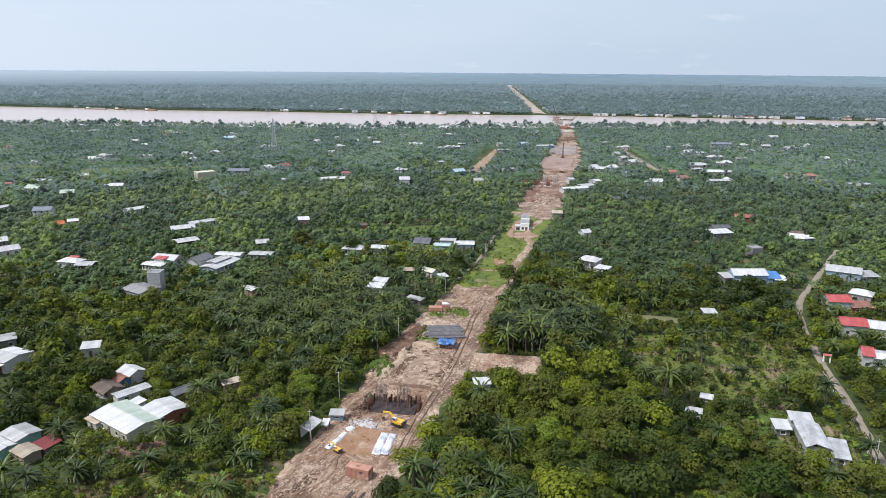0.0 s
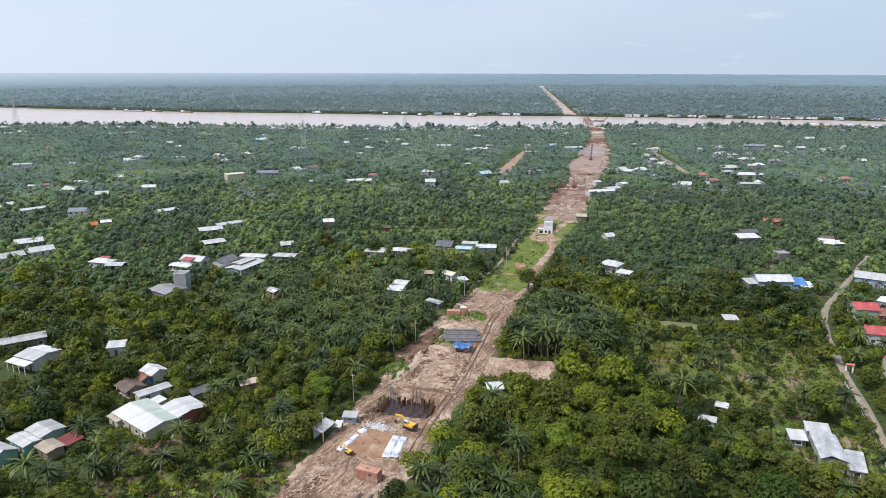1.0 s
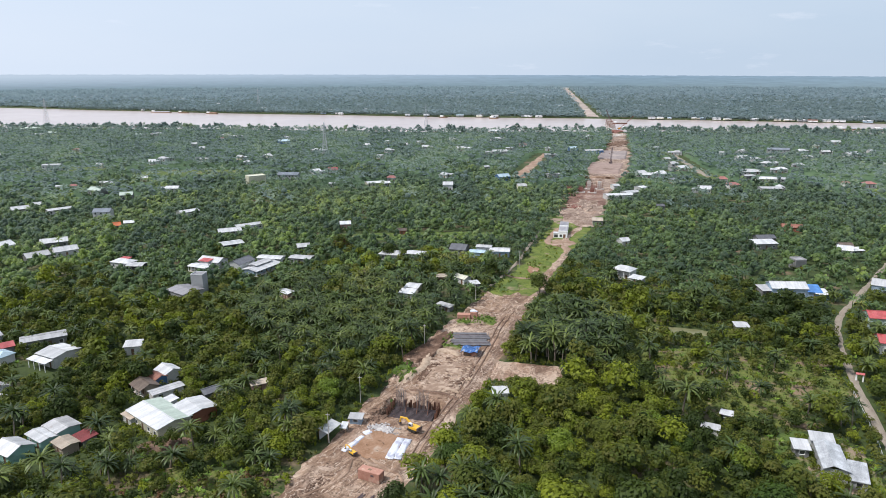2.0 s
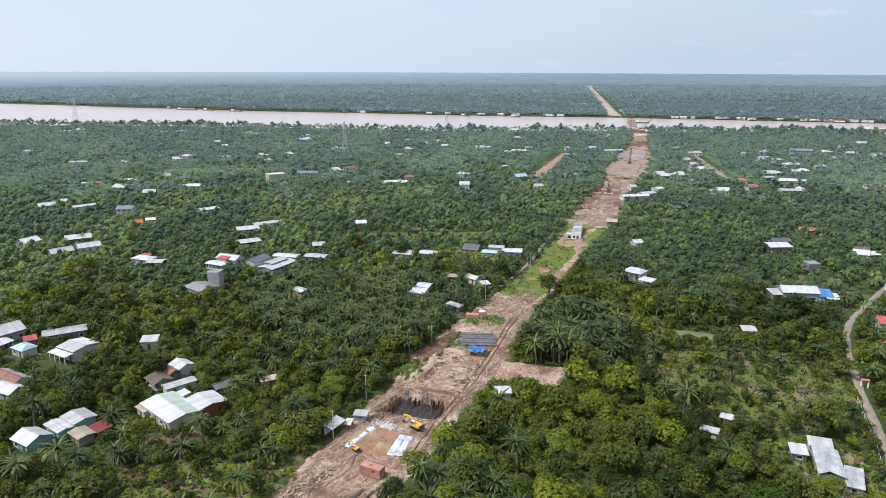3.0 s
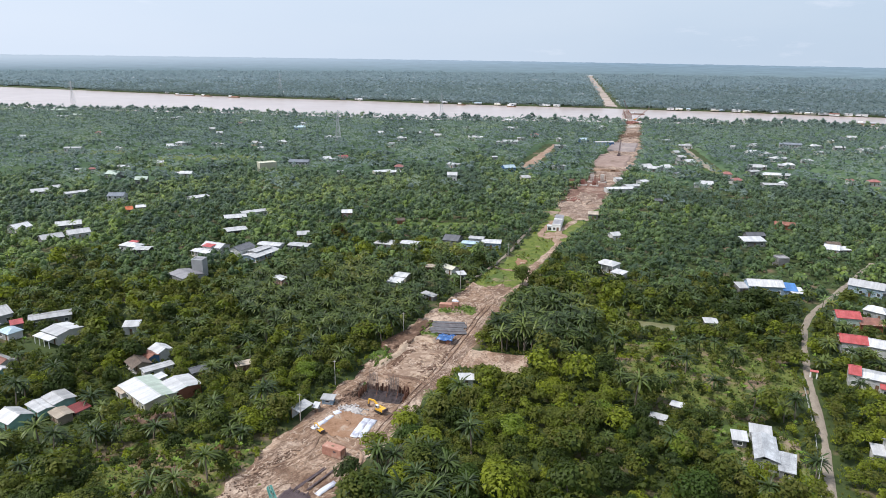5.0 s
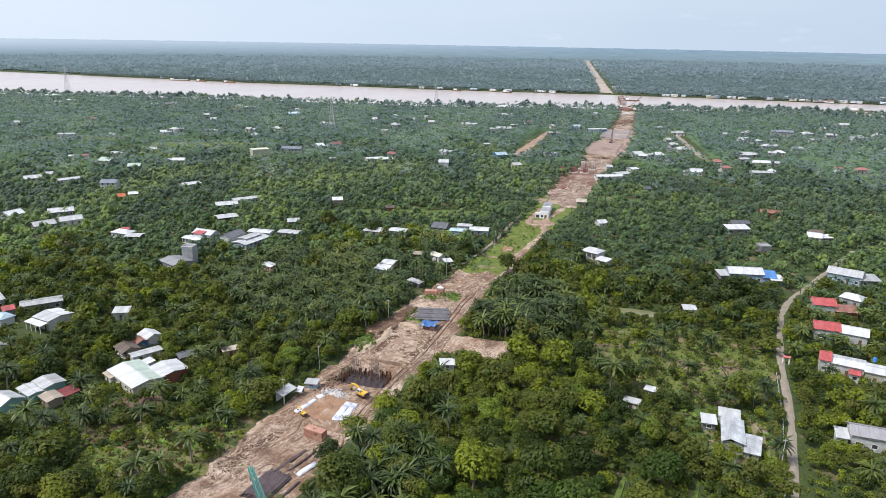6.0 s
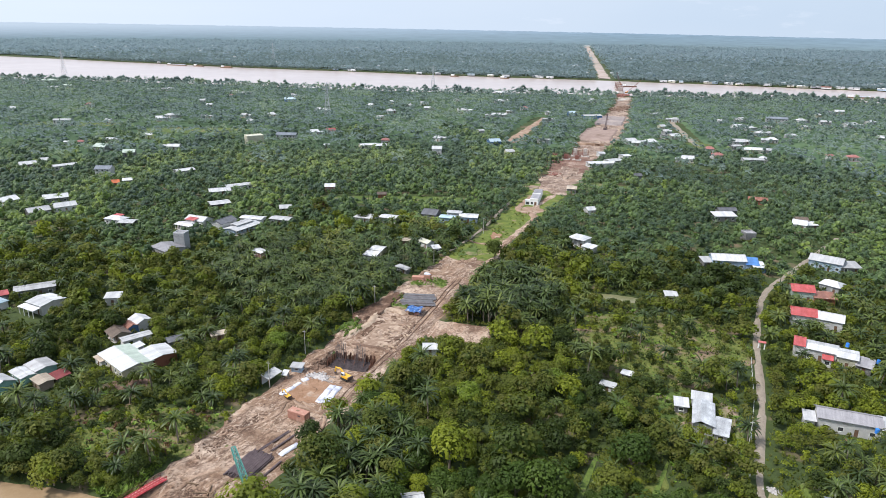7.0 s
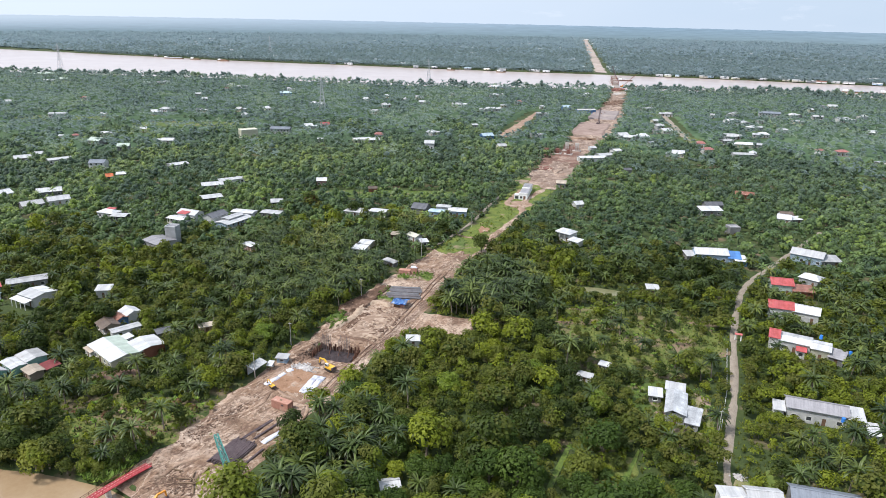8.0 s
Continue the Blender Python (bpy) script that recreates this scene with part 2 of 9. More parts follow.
M = {
    "ruts": rutted("wheel_rutted_mud", (0.150, 0.098, 0.072), (0.270, 0.195, 0.152), (0.085, 0.054, 0.042), -14),
    "rutted_far": rutted("packed_road_earth", (0.165, 0.115, 0.092), (0.275, 0.215, 0.182), (0.115, 0.076, 0.06), -12),
    "rutted": rutted("rutted_dirt", (0.190, 0.118, 0.078), (0.310, 0.220, 0.160), (0.125, 0.078, 0.056), -12),
    "soil": surface("undergrowth_soil", (0.026, 0.040, 0.012), (0.056, 0.078, 0.020), 0.3, 9, 0.9, 0.5, stain=(0.16, 0.115, 0.075), stain_at=0.62, stain_scale=0.06),
    "dirt": surface("bare_dirt", (0.21, 0.135, 0.095), (0.33, 0.24, 0.185), 0.13, 9, 0.95, 0.6, 0.1, stain=(0.38, 0.31, 0.25), stain_at=0.60, stain_scale=0.10),
    "verge": surface("strip_grass", (0.066, 0.098, 0.020), (0.150, 0.196, 0.040), 0.16, 12, 0.9, 0.8, stain=(0.27, 0.20, 0.15), stain_at=0.52, stain_scale=0.085),
    "lush": surface("wet_meadow_grass", (0.058, 0.088, 0.017), (0.158, 0.186, 0.035), 0.22, 9, 0.9, 0.9, stain=(0.235, 0.175, 0.115), stain_at=0.63, stain_scale=0.13),
    "ochre": surface("ochre_earth", (0.21, 0.118, 0.07), (0.32, 0.205, 0.14), 0.3, 8, 0.95, 0.5, 0.1, stain=(0.38, 0.31, 0.25), stain_at=0.62, stain_scale=0.2),
    "puddle": surface("smooth_pink_silt", (0.205, 0.140, 0.102), (0.320, 0.236, 0.180), 0.5, 7, 0.9, 0.5, 0.1, stain=(0.40, 0.310, 0.238), stain_at=0.58, stain_scale=0.45),
    "dirt_dark": surface("wet_earth", (0.10, 0.062, 0.044), (0.20, 0.13, 0.095), 0.25, 8, 0.9, 0.6),
    "slope": surface("dark_scraped_slope", (0.070, 0.043, 0.030), (0.150, 0.094, 0.068), 0.4, 8, 0.95, 0.9, 0.1, stain=(0.23, 0.155, 0.115), stain_at=0.62, stain_scale=0.3),
    "sand": surface("pale_sand", (0.205, 0.132, 0.094), (0.385, 0.285, 0.215), 0.45, 7, 0.95, 0.9, 0.1, stain=(0.165, 0.108, 0.078), stain_at=0.55, stain_scale=0.22),
    "lot": rutted("raked_red_sand", (0.225, 0.142, 0.100), (0.345, 0.245, 0.182), (0.39, 0.300, 0.232), 70),
    "crust": surface("dry_pale_crust", (0.30, 0.220, 0.160), (0.45, 0.355, 0.272), 0.7, 9, 0.95, 0.8, 0.1, stain=(0.25, 0.18, 0.13), stain_at=0.6, stain_scale=0.6),
    "pale_road": surface("pale_road_sand", (0.29, 0.235, 0.205), (0.42, 0.355, 0.32), 0.02, 9, 0.95, 0.2, 0.1, stain=(0.22, 0.20, 0.16), stain_at=0.58, stain_scale=0.012),
    "formwork_mud": surface("churned_red_mud", (0.105, 0.058, 0.046), (0.235, 0.150, 0.120), 0.12, 9, 0.95, 0.7, 0.1, stain=(0.30, 0.225, 0.185), stain_at=0.57, stain_scale=0.05),
    "terrace": surface("levelled_pink_earth", (0.23, 0.165, 0.14), (0.33, 0.255, 0.225), 0.05, 9, 0.95, 0.4, 0.1, stain=(0.19, 0.135, 0.11), stain_at=0.58, stain_scale=0.04),
    "grey_fill": surface("grey_violet_fill", (0.20, 0.165, 0.16), (0.30, 0.26, 0.25), 0.05, 9, 0.95, 0.4, 0.1, stain=(0.34, 0.29, 0.26), stain_at=0.6, stain_scale=0.04),
    "silt": rutted("drying_silt", (0.225, 0.155, 0.112), (0.355, 0.265, 0.200), (0.14, 0.09, 0.062), -12),
    "grass": surface("rough_grass", (0.045, 0.074, 0.016), (0.105, 0.145, 0.032), 0.2, 12, 0.9, 0.8, stain=(0.22, 0.17, 0.11), stain_at=0.60),
    "field": surface("orchard_ground", (0.062, 0.088, 0.020), (0.150, 0.165, 0.040), 0.3, 8, 0.95, 0.8, stain=(0.205, 0.145, 0.098), stain_at=0.56, stain_scale=0.09),
    "path": surface("worn_concrete", (0.20, 0.165, 0.13), (0.30, 0.26, 0.215), 0.3, 8, 0.9, 0.2, stain=(0.22, 0.18, 0.13), stain_at=0.62, stain_scale=0.3),
    "river": surface("silty_river_water", (0.42, 0.345, 0.315), (0.48, 0.40, 0.37), 0.004, 6, 0.22, 0.05, 0.5),
    "creek": surface("muddy_creek_water", (0.28, 0.195, 0.115), (0.32, 0.235, 0.145), 0.05, 8, 0.25, 0.04, 0.5),
    "algae": surface("algae_ditch", (0.05, 0.085, 0.016), (0.13, 0.18, 0.03), 0.8, 8, 0.7, 0.4, stain=(0.05, 0.05, 0.025), stain_at=0.6, stain_scale=0.5),
    "pond": surface("pond_water", (0.13, 0.13, 0.06), (0.20, 0.19, 0.10), 0.1, 8, 0.3, 0.05, 0.5),
    "concrete": surface("site_concrete", (0.36, 0.33, 0.30), (0.52, 0.48, 0.45), 0.6, 8, 0.85, 0.2),
    "steel": surface("dark_steel_bars", (0.07, 0.05, 0.055), (0.15, 0.115, 0.12), 0.8, 8, 0.7, 0.2),
    "pit_mat": surface("dark_bar_mat", (0.03, 0.026, 0.028), (0.07, 0.06, 0.062), 0.8, 8, 0.8, 0.2),
    "pile": surface("rusty_sheet_pile", (0.07, 0.035, 0.025), (0.16, 0.08, 0.055), 0.9, 8, 0.8, 0.3),
    "rebar_mat": surface("grey_bar_mat", (0.095, 0.095, 0.105), (0.185, 0.18, 0.19), 0.5, 10, 0.8, 0.2),
    "formwork": surface("red_formwork", (0.15, 0.065, 0.05), (0.27, 0.125, 0.10), 0.6, 8, 0.7, 0.2),
    "yellow": surface("machine_yellow", (0.55, 0.30, 0.02), (0.75, 0.45, 0.04), 1.2, 6, 0.45, 0.05, 0.5),
    "orange": surface("machine_orange", (0.60, 0.22, 0.02), (0.80, 0.34, 0.03), 1.2, 6, 0.45, 0.05, 0.5),
    "tealsteel": surface("teal_paint", (0.05, 0.20, 0.18), (0.10, 0.31, 0.27), 1.2, 6, 0.5, 0.05, 0.5),
    "redsteel": surface("red_paint", (0.28, 0.03, 0.04), (0.42, 0.055, 0.06), 1.2, 6, 0.5, 0.05, 0.5),
    "rubber": surface("black_track", (0.02, 0.02, 0.02), (0.05, 0.045, 0.04), 2, 6, 0.8, 0.2),
    "boxred": surface("faded_red_container", (0.33, 0.16, 0.115), (0.45, 0.25, 0.19), 0.7, 7, 0.6, 0.1, stain=(0.50, 0.37, 0.29), stain_at=0.62, stain_scale=0.5),
    "tarp": surface("white_tarpaulin", (0.44, 0.46, 0.52), (0.70, 0.71, 0.76), 1.1, 5, 0.5, 0.6, stain=(0.34, 0.35, 0.43), stain_at=0.55, stain_scale=0.6),
    "bluetarp": surface("blue_tarpaulin", (0.05, 0.16, 0.46), (0.17, 0.34, 0.68), 1.6, 5, 0.5, 0.9, stain=(0.55, 0.60, 0.68), stain_at=0.60, stain_scale=0.7),
    "rubble": surface("broken_concrete", (0.28, 0.26, 0.26), (0.55, 0.53, 0.52), 1.0, 6, 0.9, 0.3),
    "wood": surface("weathered_wood", (0.12, 0.08, 0.05), (0.26, 0.18, 0.12), 1.5, 6, 0.85, 0.3),
    "bark": surface("palm_bark", (0.14, 0.11, 0.085), (0.26, 0.22, 0.18), 1.5, 6, 0.9, 0.3),
    "pole": surface("concrete_pole", (0.38, 0.36, 0.33), (0.52, 0.50, 0.47), 0.8, 6, 0.85, 0.1),
    "lattice": surface("galvanised_lattice", (0.35, 0.36, 0.38), (0.50, 0.51, 0.53), 0.8, 6, 0.5, 0.05),
    "glass": surface("dark_window_glass", (0.03, 0.035, 0.04), (0.06, 0.065, 0.07), 0.5, 4, 0.1, 0.0, 0.6),
    "bluetank": surface("blue_plastic", (0.03, 0.16, 0.55), (0.05, 0.22, 0.65), 0.5, 4, 0.4, 0.0),
    "door": surface("brown_door", (0.12, 0.07, 0.045), (0.2, 0.12, 0.08), 1, 6, 0.6, 0.1),
}
ROOF = {
    "white": tin("white_tin", (0.69, 0.69, 0.70), (0.52, 0.53, 0.55)),
    "palegrey": tin("pale_grey_tin", (0.55, 0.55, 0.56), (0.42, 0.42, 0.43), (0.36, 0.30, 0.26)),
    "grey": tin("grey_tin", (0.36, 0.35, 0.37), (0.27, 0.26, 0.28)),
    "metal": tin("streaky_metal", (0.62, 0.64, 0.67), (0.30, 0.31, 0.33), (0.25, 0.24, 0.24)),
    "dark": tin("dark_grey_tin", (0.16, 0.165, 0.18), (0.10, 0.10, 0.115)),
    "slate": tin("slate_blue_tin", (0.26, 0.29, 0.34), (0.19, 0.21, 0.25)),
    "red": tin("red_tin", (0.56, 0.13, 0.14), (0.36, 0.06, 0.05), (0.45, 0.20, 0.17)),
    "darkred": tin("dark_red_tin", (0.24, 0.05, 0.05), (0.16, 0.035, 0.035)),
    "tile": tin("faded_red_tile", (0.43, 0.185, 0.165), (0.30, 0.12, 0.10), (0.48, 0.30, 0.26)),
    "rust": tin("rusty_tin", (0.38, 0.17, 0.12), (0.22, 0.09, 0.06), (0.60, 0.55, 0.50)),
    "orange": tin("orange_tin", (0.72, 0.20, 0.07), (0.55, 0.14, 0.05)),
    "blue": tin("blue_tin", (0.10, 0.28, 0.66), (0.07, 0.20, 0.50)),
    "paleblue": tin("pale_blue_tin", (0.52, 0.66, 0.74), (0.42, 0.55, 0.64)),
    "palegreen": tin("pale_green_tin", (0.56, 0.64, 0.56), (0.44, 0.52, 0.45)),
    "beige": tin("beige_tin", (0.55, 0.47, 0.38), (0.40, 0.33, 0.26), (0.30, 0.20, 0.14)),
    "brown": tin("brown_thatch", (0.20, 0.15, 0.115), (0.11, 0.08, 0.065)),
    "cream": tin("cream_roof", (0.75, 0.74, 0.60), (0.62, 0.61, 0.50)),
}
WALL = {}
for wname, wc in (("white", (0.86, 0.86, 0.85)), ("cream", (0.74, 0.72, 0.58)), ("palegrey", (0.55, 0.56, 0.57)), ("grey", (0.33, 0.33, 0.33)), ("teal", (0.40, 0.66, 0.58)), ("mint", (0.70, 0.80, 0.75)),
                  ("paleblue", (0.50, 0.63, 0.76)), ("blue", (0.16, 0.30, 0.56)), ("brick", (0.40, 0.17, 0.11)), ("beige", (0.50, 0.42, 0.34)), ("pink", (0.62, 0.42, 0.38)),
                  ("brown", (0.20, 0.13, 0.09)), ("dark", (0.10, 0.10, 0.10))):
    WALL[wname] = surface(wname + "_wall", tuple(v * 0.85 for v in wc), wc, 0.4, 8, 0.85, 0.1, stain=tuple(v * 0.6 for v in wc), stain_at=0.68, stain_scale=0.4)
PALM = ((0.033, 0.053, 0.015), (0.047, 0.072, 0.018), (0.066, 0.094, 0.021), (0.090, 0.116, 0.024), (0.142, 0.152, 0.028))
BROAD = ((0.032, 0.050, 0.012), (0.050, 0.074, 0.015), (0.081, 0.102, 0.017), (0.118, 0.123, 0.029), (0.116, 0.150, 0.018), (0.157, 0.188, 0.019), (0.200, 0.232, 0.022))
BANANA = ((0.075, 0.130, 0.020), (0.115, 0.185, 0.028), (0.165, 0.235, 0.040))
MIDDLE = ((0.048, 0.082, 0.044), (0.070, 0.112, 0.052), (0.096, 0.146, 0.058), (0.134, 0.188, 0.060), (0.197, 0.248, 0.060))
# mid, far, woods and rim: haze painted in as paler, bluer leaf colours
LEAF = {
    "mid": leaf_material("hazed_middle_leaf", MIDDLE, False, 0.5, 0.35, 0.20, 0.32, (0.72, 1.34), (1.35, 1.4, 0.85)),
    "palm": leaf_material("palm_leaf", PALM, False, 0.45, 0.34, 0.0, 0.18, (0.6, 1.45)),
    "broad": leaf_material("broad_leaf", BROAD, False, 0.55, 0.18, stray=(0.8, 1.22)),
    "banana": leaf_material("banana_leaf", BANANA, False),
    "far": leaf_material("hazed_grove_leaf", ((0.086, 0.126, 0.104), (0.112, 0.158, 0.122), (0.142, 0.192, 0.130), (0.196, 0.246, 0.120)), False, 0.7, 0.2, 0.48, 0.42, (0.84, 1.18), (1.15, 1.2, 1.0)),
    "woods": leaf_material("hazed_woods_leaf", ((0.146, 0.196, 0.190), (0.164, 0.216, 0.204), (0.184, 0.236, 0.214)), False, 0.8, 0.1, 0.48, 0.5, (0.9, 1.12), (1.1, 1.15, 1.15)),
    "rim": leaf_material("hazed_rim_leaf", ((0.200, 0.262, 0.282), (0.220, 0.284, 0.302), (0.240, 0.304, 0.316)), False, 0.8, 0.1, 0.6, 0.5, (0.92, 1.1), (1.1, 1.15, 1.15)),
}
# step between broad and mid, with part of the painted haze
LEAF["between"] = leaf_material("half_hazed_leaf", ((0.044, 0.076, 0.034), (0.066, 0.108, 0.041), (0.094, 0.146, 0.047), (0.124, 0.182, 0.050), (0.186, 0.250, 0.052)), False, 0.5, 0.28, 0.10, 0.34, (0.72, 1.32))
LEAF["under"] = leaf_material("understorey_leaf", ((0.046, 0.074, 0.044), (0.066, 0.104, 0.060), (0.098, 0.140, 0.070)), False, 0.9, 0.05, 0.0, 0.2)
LEAF_ONE = {
    "palm": leaf_material("single_palm_leaf", PALM, True, 0.45, 0.32, 0.0, 0.18, (0.6, 1.45)),
    "broad": leaf_material("single_broad_leaf", BROAD, True, 0.55, 0.18, stray=(0.8, 1.22)),
    "banana": leaf_material("single_banana_leaf", BANANA, True),
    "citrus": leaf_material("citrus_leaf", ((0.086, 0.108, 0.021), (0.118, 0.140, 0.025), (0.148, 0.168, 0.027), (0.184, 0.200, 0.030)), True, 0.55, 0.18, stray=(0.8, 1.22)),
    "lime": leaf_material("lime_leaf", ((0.120, 0.175, 0.022), (0.155, 0.215, 0.024), (0.185, 0.240, 0.028)), True, stray=(0.7, 1.3)),
    "deep": leaf_material("deep_green_leaf", ((0.038, 0.068, 0.013), (0.054, 0.090, 0.017), (0.072, 0.112, 0.019)), True, 0.55, 0.18, stray=(0.7, 1.35)),
    "dry": leaf_material("dry_leaf", ((0.14, 0.075, 0.04), (0.12, 0.065, 0.036)), True),
}


# ---------- helpers for building ----------
def thing(name, label, category, x, y, z=0.0, rot=0.0, group="", kind=""):
    ob = new(name)
    ob.empty_display_size = 0.5
    ob.matrix_basis = pose(x, y, z, 0, 0, rot)
    return tagged(ob, label, category, group, kind)


def part(name, bm, material, parent, label=""):
    me = bpy.data.meshes.new(name)
    bm.to_mesh(me)
    bm.free()
    me.materials.append(material)
    ob = new(name, me)
    ob.parent = parent
    return tagged(ob, label)


def raw_mesh(name, verts, faces, material, smooth=False, tone=None):
    """A mesh from numpy arrays; faces all of one size."""
    verts, faces = np.asarray(verts, np.float32), np.asarray(faces, np.int32)
    me = bpy.data.meshes.new(name)
    k = faces.shape[1]
    me.vertices.add(len(verts))
    me.vertices.foreach_set("co", verts.ravel())
    me.loops.add(faces.size)
    me.loops.foreach_set("vertex_index", faces.ravel())
    me.polygons.add(len(faces))
    me.polygons.foreach_set("loop_start", np.arange(0, faces.size, k, dtype=np.int32))
    if smooth:
        me.polygons.foreach_set("use_smooth", np.ones(len(faces), bool))
    if tone is not None:
        me.attributes.new("tone", "FLOAT", "POINT").data.foreach_set("value", np.asarray(tone, np.float32))
    me.update(calc_edges=True)
    me.materials.append(material)
    return me


def structure(name, me, label, category):
    return tagged(new(name, me), label, category, "", "structure")


def box(bm, x0, y0, z0, x1, y1, z1, m=None):
    """A box added to bm, optionally turned by m."""
    k = Matrix.Translation(((x0 + x1) / 2, (y0 + y1) / 2, (z0 + z1) / 2)) @ Matrix.Diagonal((x1 - x0, y1 - y0, z1 - z0, 1))
    bmesh.ops.create_cube(bm, size=1, matrix=(m @ k) if m else k)


def boxed(*boxes):
    bm = bmesh.new()
    for b in boxes:
        box(bm, *b)
    return bm


def beam(bm, a, b, w, h=None):
    """A square bar from a to b."""
    a, b = Vector(a), Vector(b)
    d = b - a
    m = Matrix.Translation((a + b) / 2) @ d.to_track_quat("Z", "Y").to_matrix().to_4x4()
    box(bm, -w / 2, -(h or w) / 2, -d.length / 2, w / 2, (h or w) / 2, d.length / 2, m)


def tube(bm, a, b, r, r2=None, n=8):
    a, b = Vector(a), Vector(b)
    d = b - a
    m = Matrix.Translation((a + b) / 2) @ d.to_track_quat("Z", "Y").to_matrix().to_4x4()
    bmesh.ops.create_cone(bm, cap_ends=True, segments=n, radius1=r, radius2=r if r2 is None else r2, depth=d.length, matrix=m)


def solid(bm, pts, thick):
    """A slab: the polygon pts, thickened downwards."""
    top = [bm.verts.new(p) for p in pts]
    low = [bm.verts.new((p[0], p[1], p[2] - thick)) for p in pts]
    bm.faces.new(top)
    bm.faces.new(low[::-1])
    for i in range(len(pts)):
        j = (i + 1) % len(pts)
        bm.faces.new((top[i], low[i], low[j], top[j]))


# ---------- the plan: works corridor, lane, river ----------
CY = [80, 92, 104, 122, 133, 165, 200, 245, 310, 410, 475, 590, 668, 840, 965, 1010, 1145]
CL = [-96, -100, -101.5, -105.5, -107.5, -113, -121, -126, -131, -151, -168, -186, -213, -249, -279, -292, -332]
CR = [-66.5, -69.5, -72.6, -76, -77.5, -83, -87.5, -98.5, -110, -126, -137, -163, -175, -217, -260, -268, -314]
LY = [140, 156, 176, 209, 251, 273, 299, 315, 331, 358, 420]
LX = [35, 32.5, 28.8, 24.8, 17.0, 13.6, 11.2, 11.6, 14.6, 20.0, 32]
B0X, B0Y = [-5200, -2500, -1400, -950, -650, -400, -120, 100, 1000, 5200], [-300, 330, 660, 865, 955, 1095, 1240, 1290, 1560, 2800]
B1X, B1Y = [-5200, -2200, -1350, -770, -310, 45, 1000, 5200], [700, 1109, 1217, 1351, 1490, 1548, 1760, 3000]


def far_road_x(y):
    """The middle of the road beyond the river."""
    return -458 - (y - 1440) * 0.399


def left_edge(y):
    return np.interp(y, CY, CL)


def right_edge(y):
    return np.interp(y, CY, CR)


def lane_x(y):
    return np.interp(y, LY, LX)


def smooth(a, b, v):
    t = np.clip((v - a) / (b - a), 0, 1)
    return t * t * (3 - 2 * t)


def wobble(x, y, s):
    """Cheap smooth noise in about -1 to 1."""
    x, y = np.asarray(x) / s, np.asarray(y) / s
    return (np.sin(x * 1.7 + 1.3 * np.sin(y * 1.1 + 0.7)) + np.sin(y * 2.1 + 1.7 * np.sin(x * 0.9 + 2.1)) + np.sin((x + y) * 2.9 + 0.5) * 0.6) / 2.6


PIT = (-98.0, 163.0, 7.2, 4.6, 16.0)   # centre, half sizes, turn


def pit_depth(x, y):
    c, s = math.cos(radians(PIT[4])), math.sin(radians(PIT[4]))
    u = (x - PIT[0]) * c + (y - PIT[1]) * s
    v = -(x - PIT[0]) * s + (y - PIT[1]) * c
    return -2.7 * (1 - smooth(0, 2.2, np.maximum(np.abs(u) - PIT[2], np.abs(v) - PIT[3])))


def creek_bank(x):
    return 73.5 + 0.30 * np.minimum(x + 100, 0) + 2.0 * wobble(x, 0 * x, 14)


def ground_z(x, y):
    bank = creek_bank(x)
    z = -2.6 * (1 - smooth(0, 5, y - bank)) * smooth(0, 5, y - bank + 55)
    inside = smooth(0, 3, x - left_edge(y)) * smooth(0, 3, right_edge(y) - x) * smooth(80, 90, y) * (1 - smooth(1090, 1120, y))
    return z - 0.6 * inside + np.where(y < 260, np.minimum(pit_depth(x, y) * 1.3, 0), 0)


# ---------- ground: one sheet to the horizon, with the river bed and the creek cut into it ----------
def spaced(a, b, first, grow):
    out, step = [a], first
    while abs(out[-1] - a) < abs(b - a):
        out.append(out[-1] + math.copysign(step, b - a))
        step *= grow
    out[-1] = b
    return out[1:]


gx = np.array(spaced(-270, -5200, 3, 1.13)[::-1] + list(np.arange(-270, 131, 3.0)) + spaced(130, 5200, 3, 1.13))
gy = np.array(spaced(20, -5200, 4, 1.16)[::-1] + list(np.arange(20, 330, 3.0)) + spaced(330, 985, 4, 1.12) + [994, 1000, 1004, 1060, 1125, 1190, 1246, 1250, 1256] + spaced(1256, 5200, 8, 1.15))
GX, GY = np.meshgrid(gx, gy)
near_b, far_b = np.interp(GX, B0X, B0Y), np.interp(GX, B1X, B1Y)
near_b = near_b + 9 * wobble(GX, GX * 0, 60) + 5 * wobble(GX, GX * 0, 23)
far_b = far_b + 8 * wobble(GX, GX * 0 + 9, 70)
WY = GY.copy()
mid = (GY > 330)
f1 = np.clip((GY - 330) / 670, 0, 1)
WY = np.where(mid & (GY <= 1000), 330 + (np.maximum(near_b, 340) - 330) * f1, WY)
f2 = (GY - 1000) / 250
WY = np.where((GY > 1000) & (GY <= 1250), np.maximum(near_b, 340) * (1 - f2) + np.maximum(far_b, 700) * f2, WY)
f3 = (GY - 1250) / 3950
WY = np.where(GY > 1250, np.maximum(far_b, 700) * (1 - f3) + 5200 * f3, WY)
GZ = ground_z(GX, WY)
GZ = np.where((GY >= 1003) & (GY <= 1247), -4.0, GZ)
rows, cols = GX.shape
idx = np.arange(rows * cols).reshape(rows, cols)
quads = np.stack([idx[:-1, :-1], idx[:-1, 1:], idx[1:, 1:], idx[1:, :-1]], -1).reshape(-1, 4)
structure("ground", raw_mesh("ground", np.stack([GX, WY, GZ], -1).reshape(-1, 3), quads, M["soil"], True), "flat green delta ground with patches of bare soil", "ground")

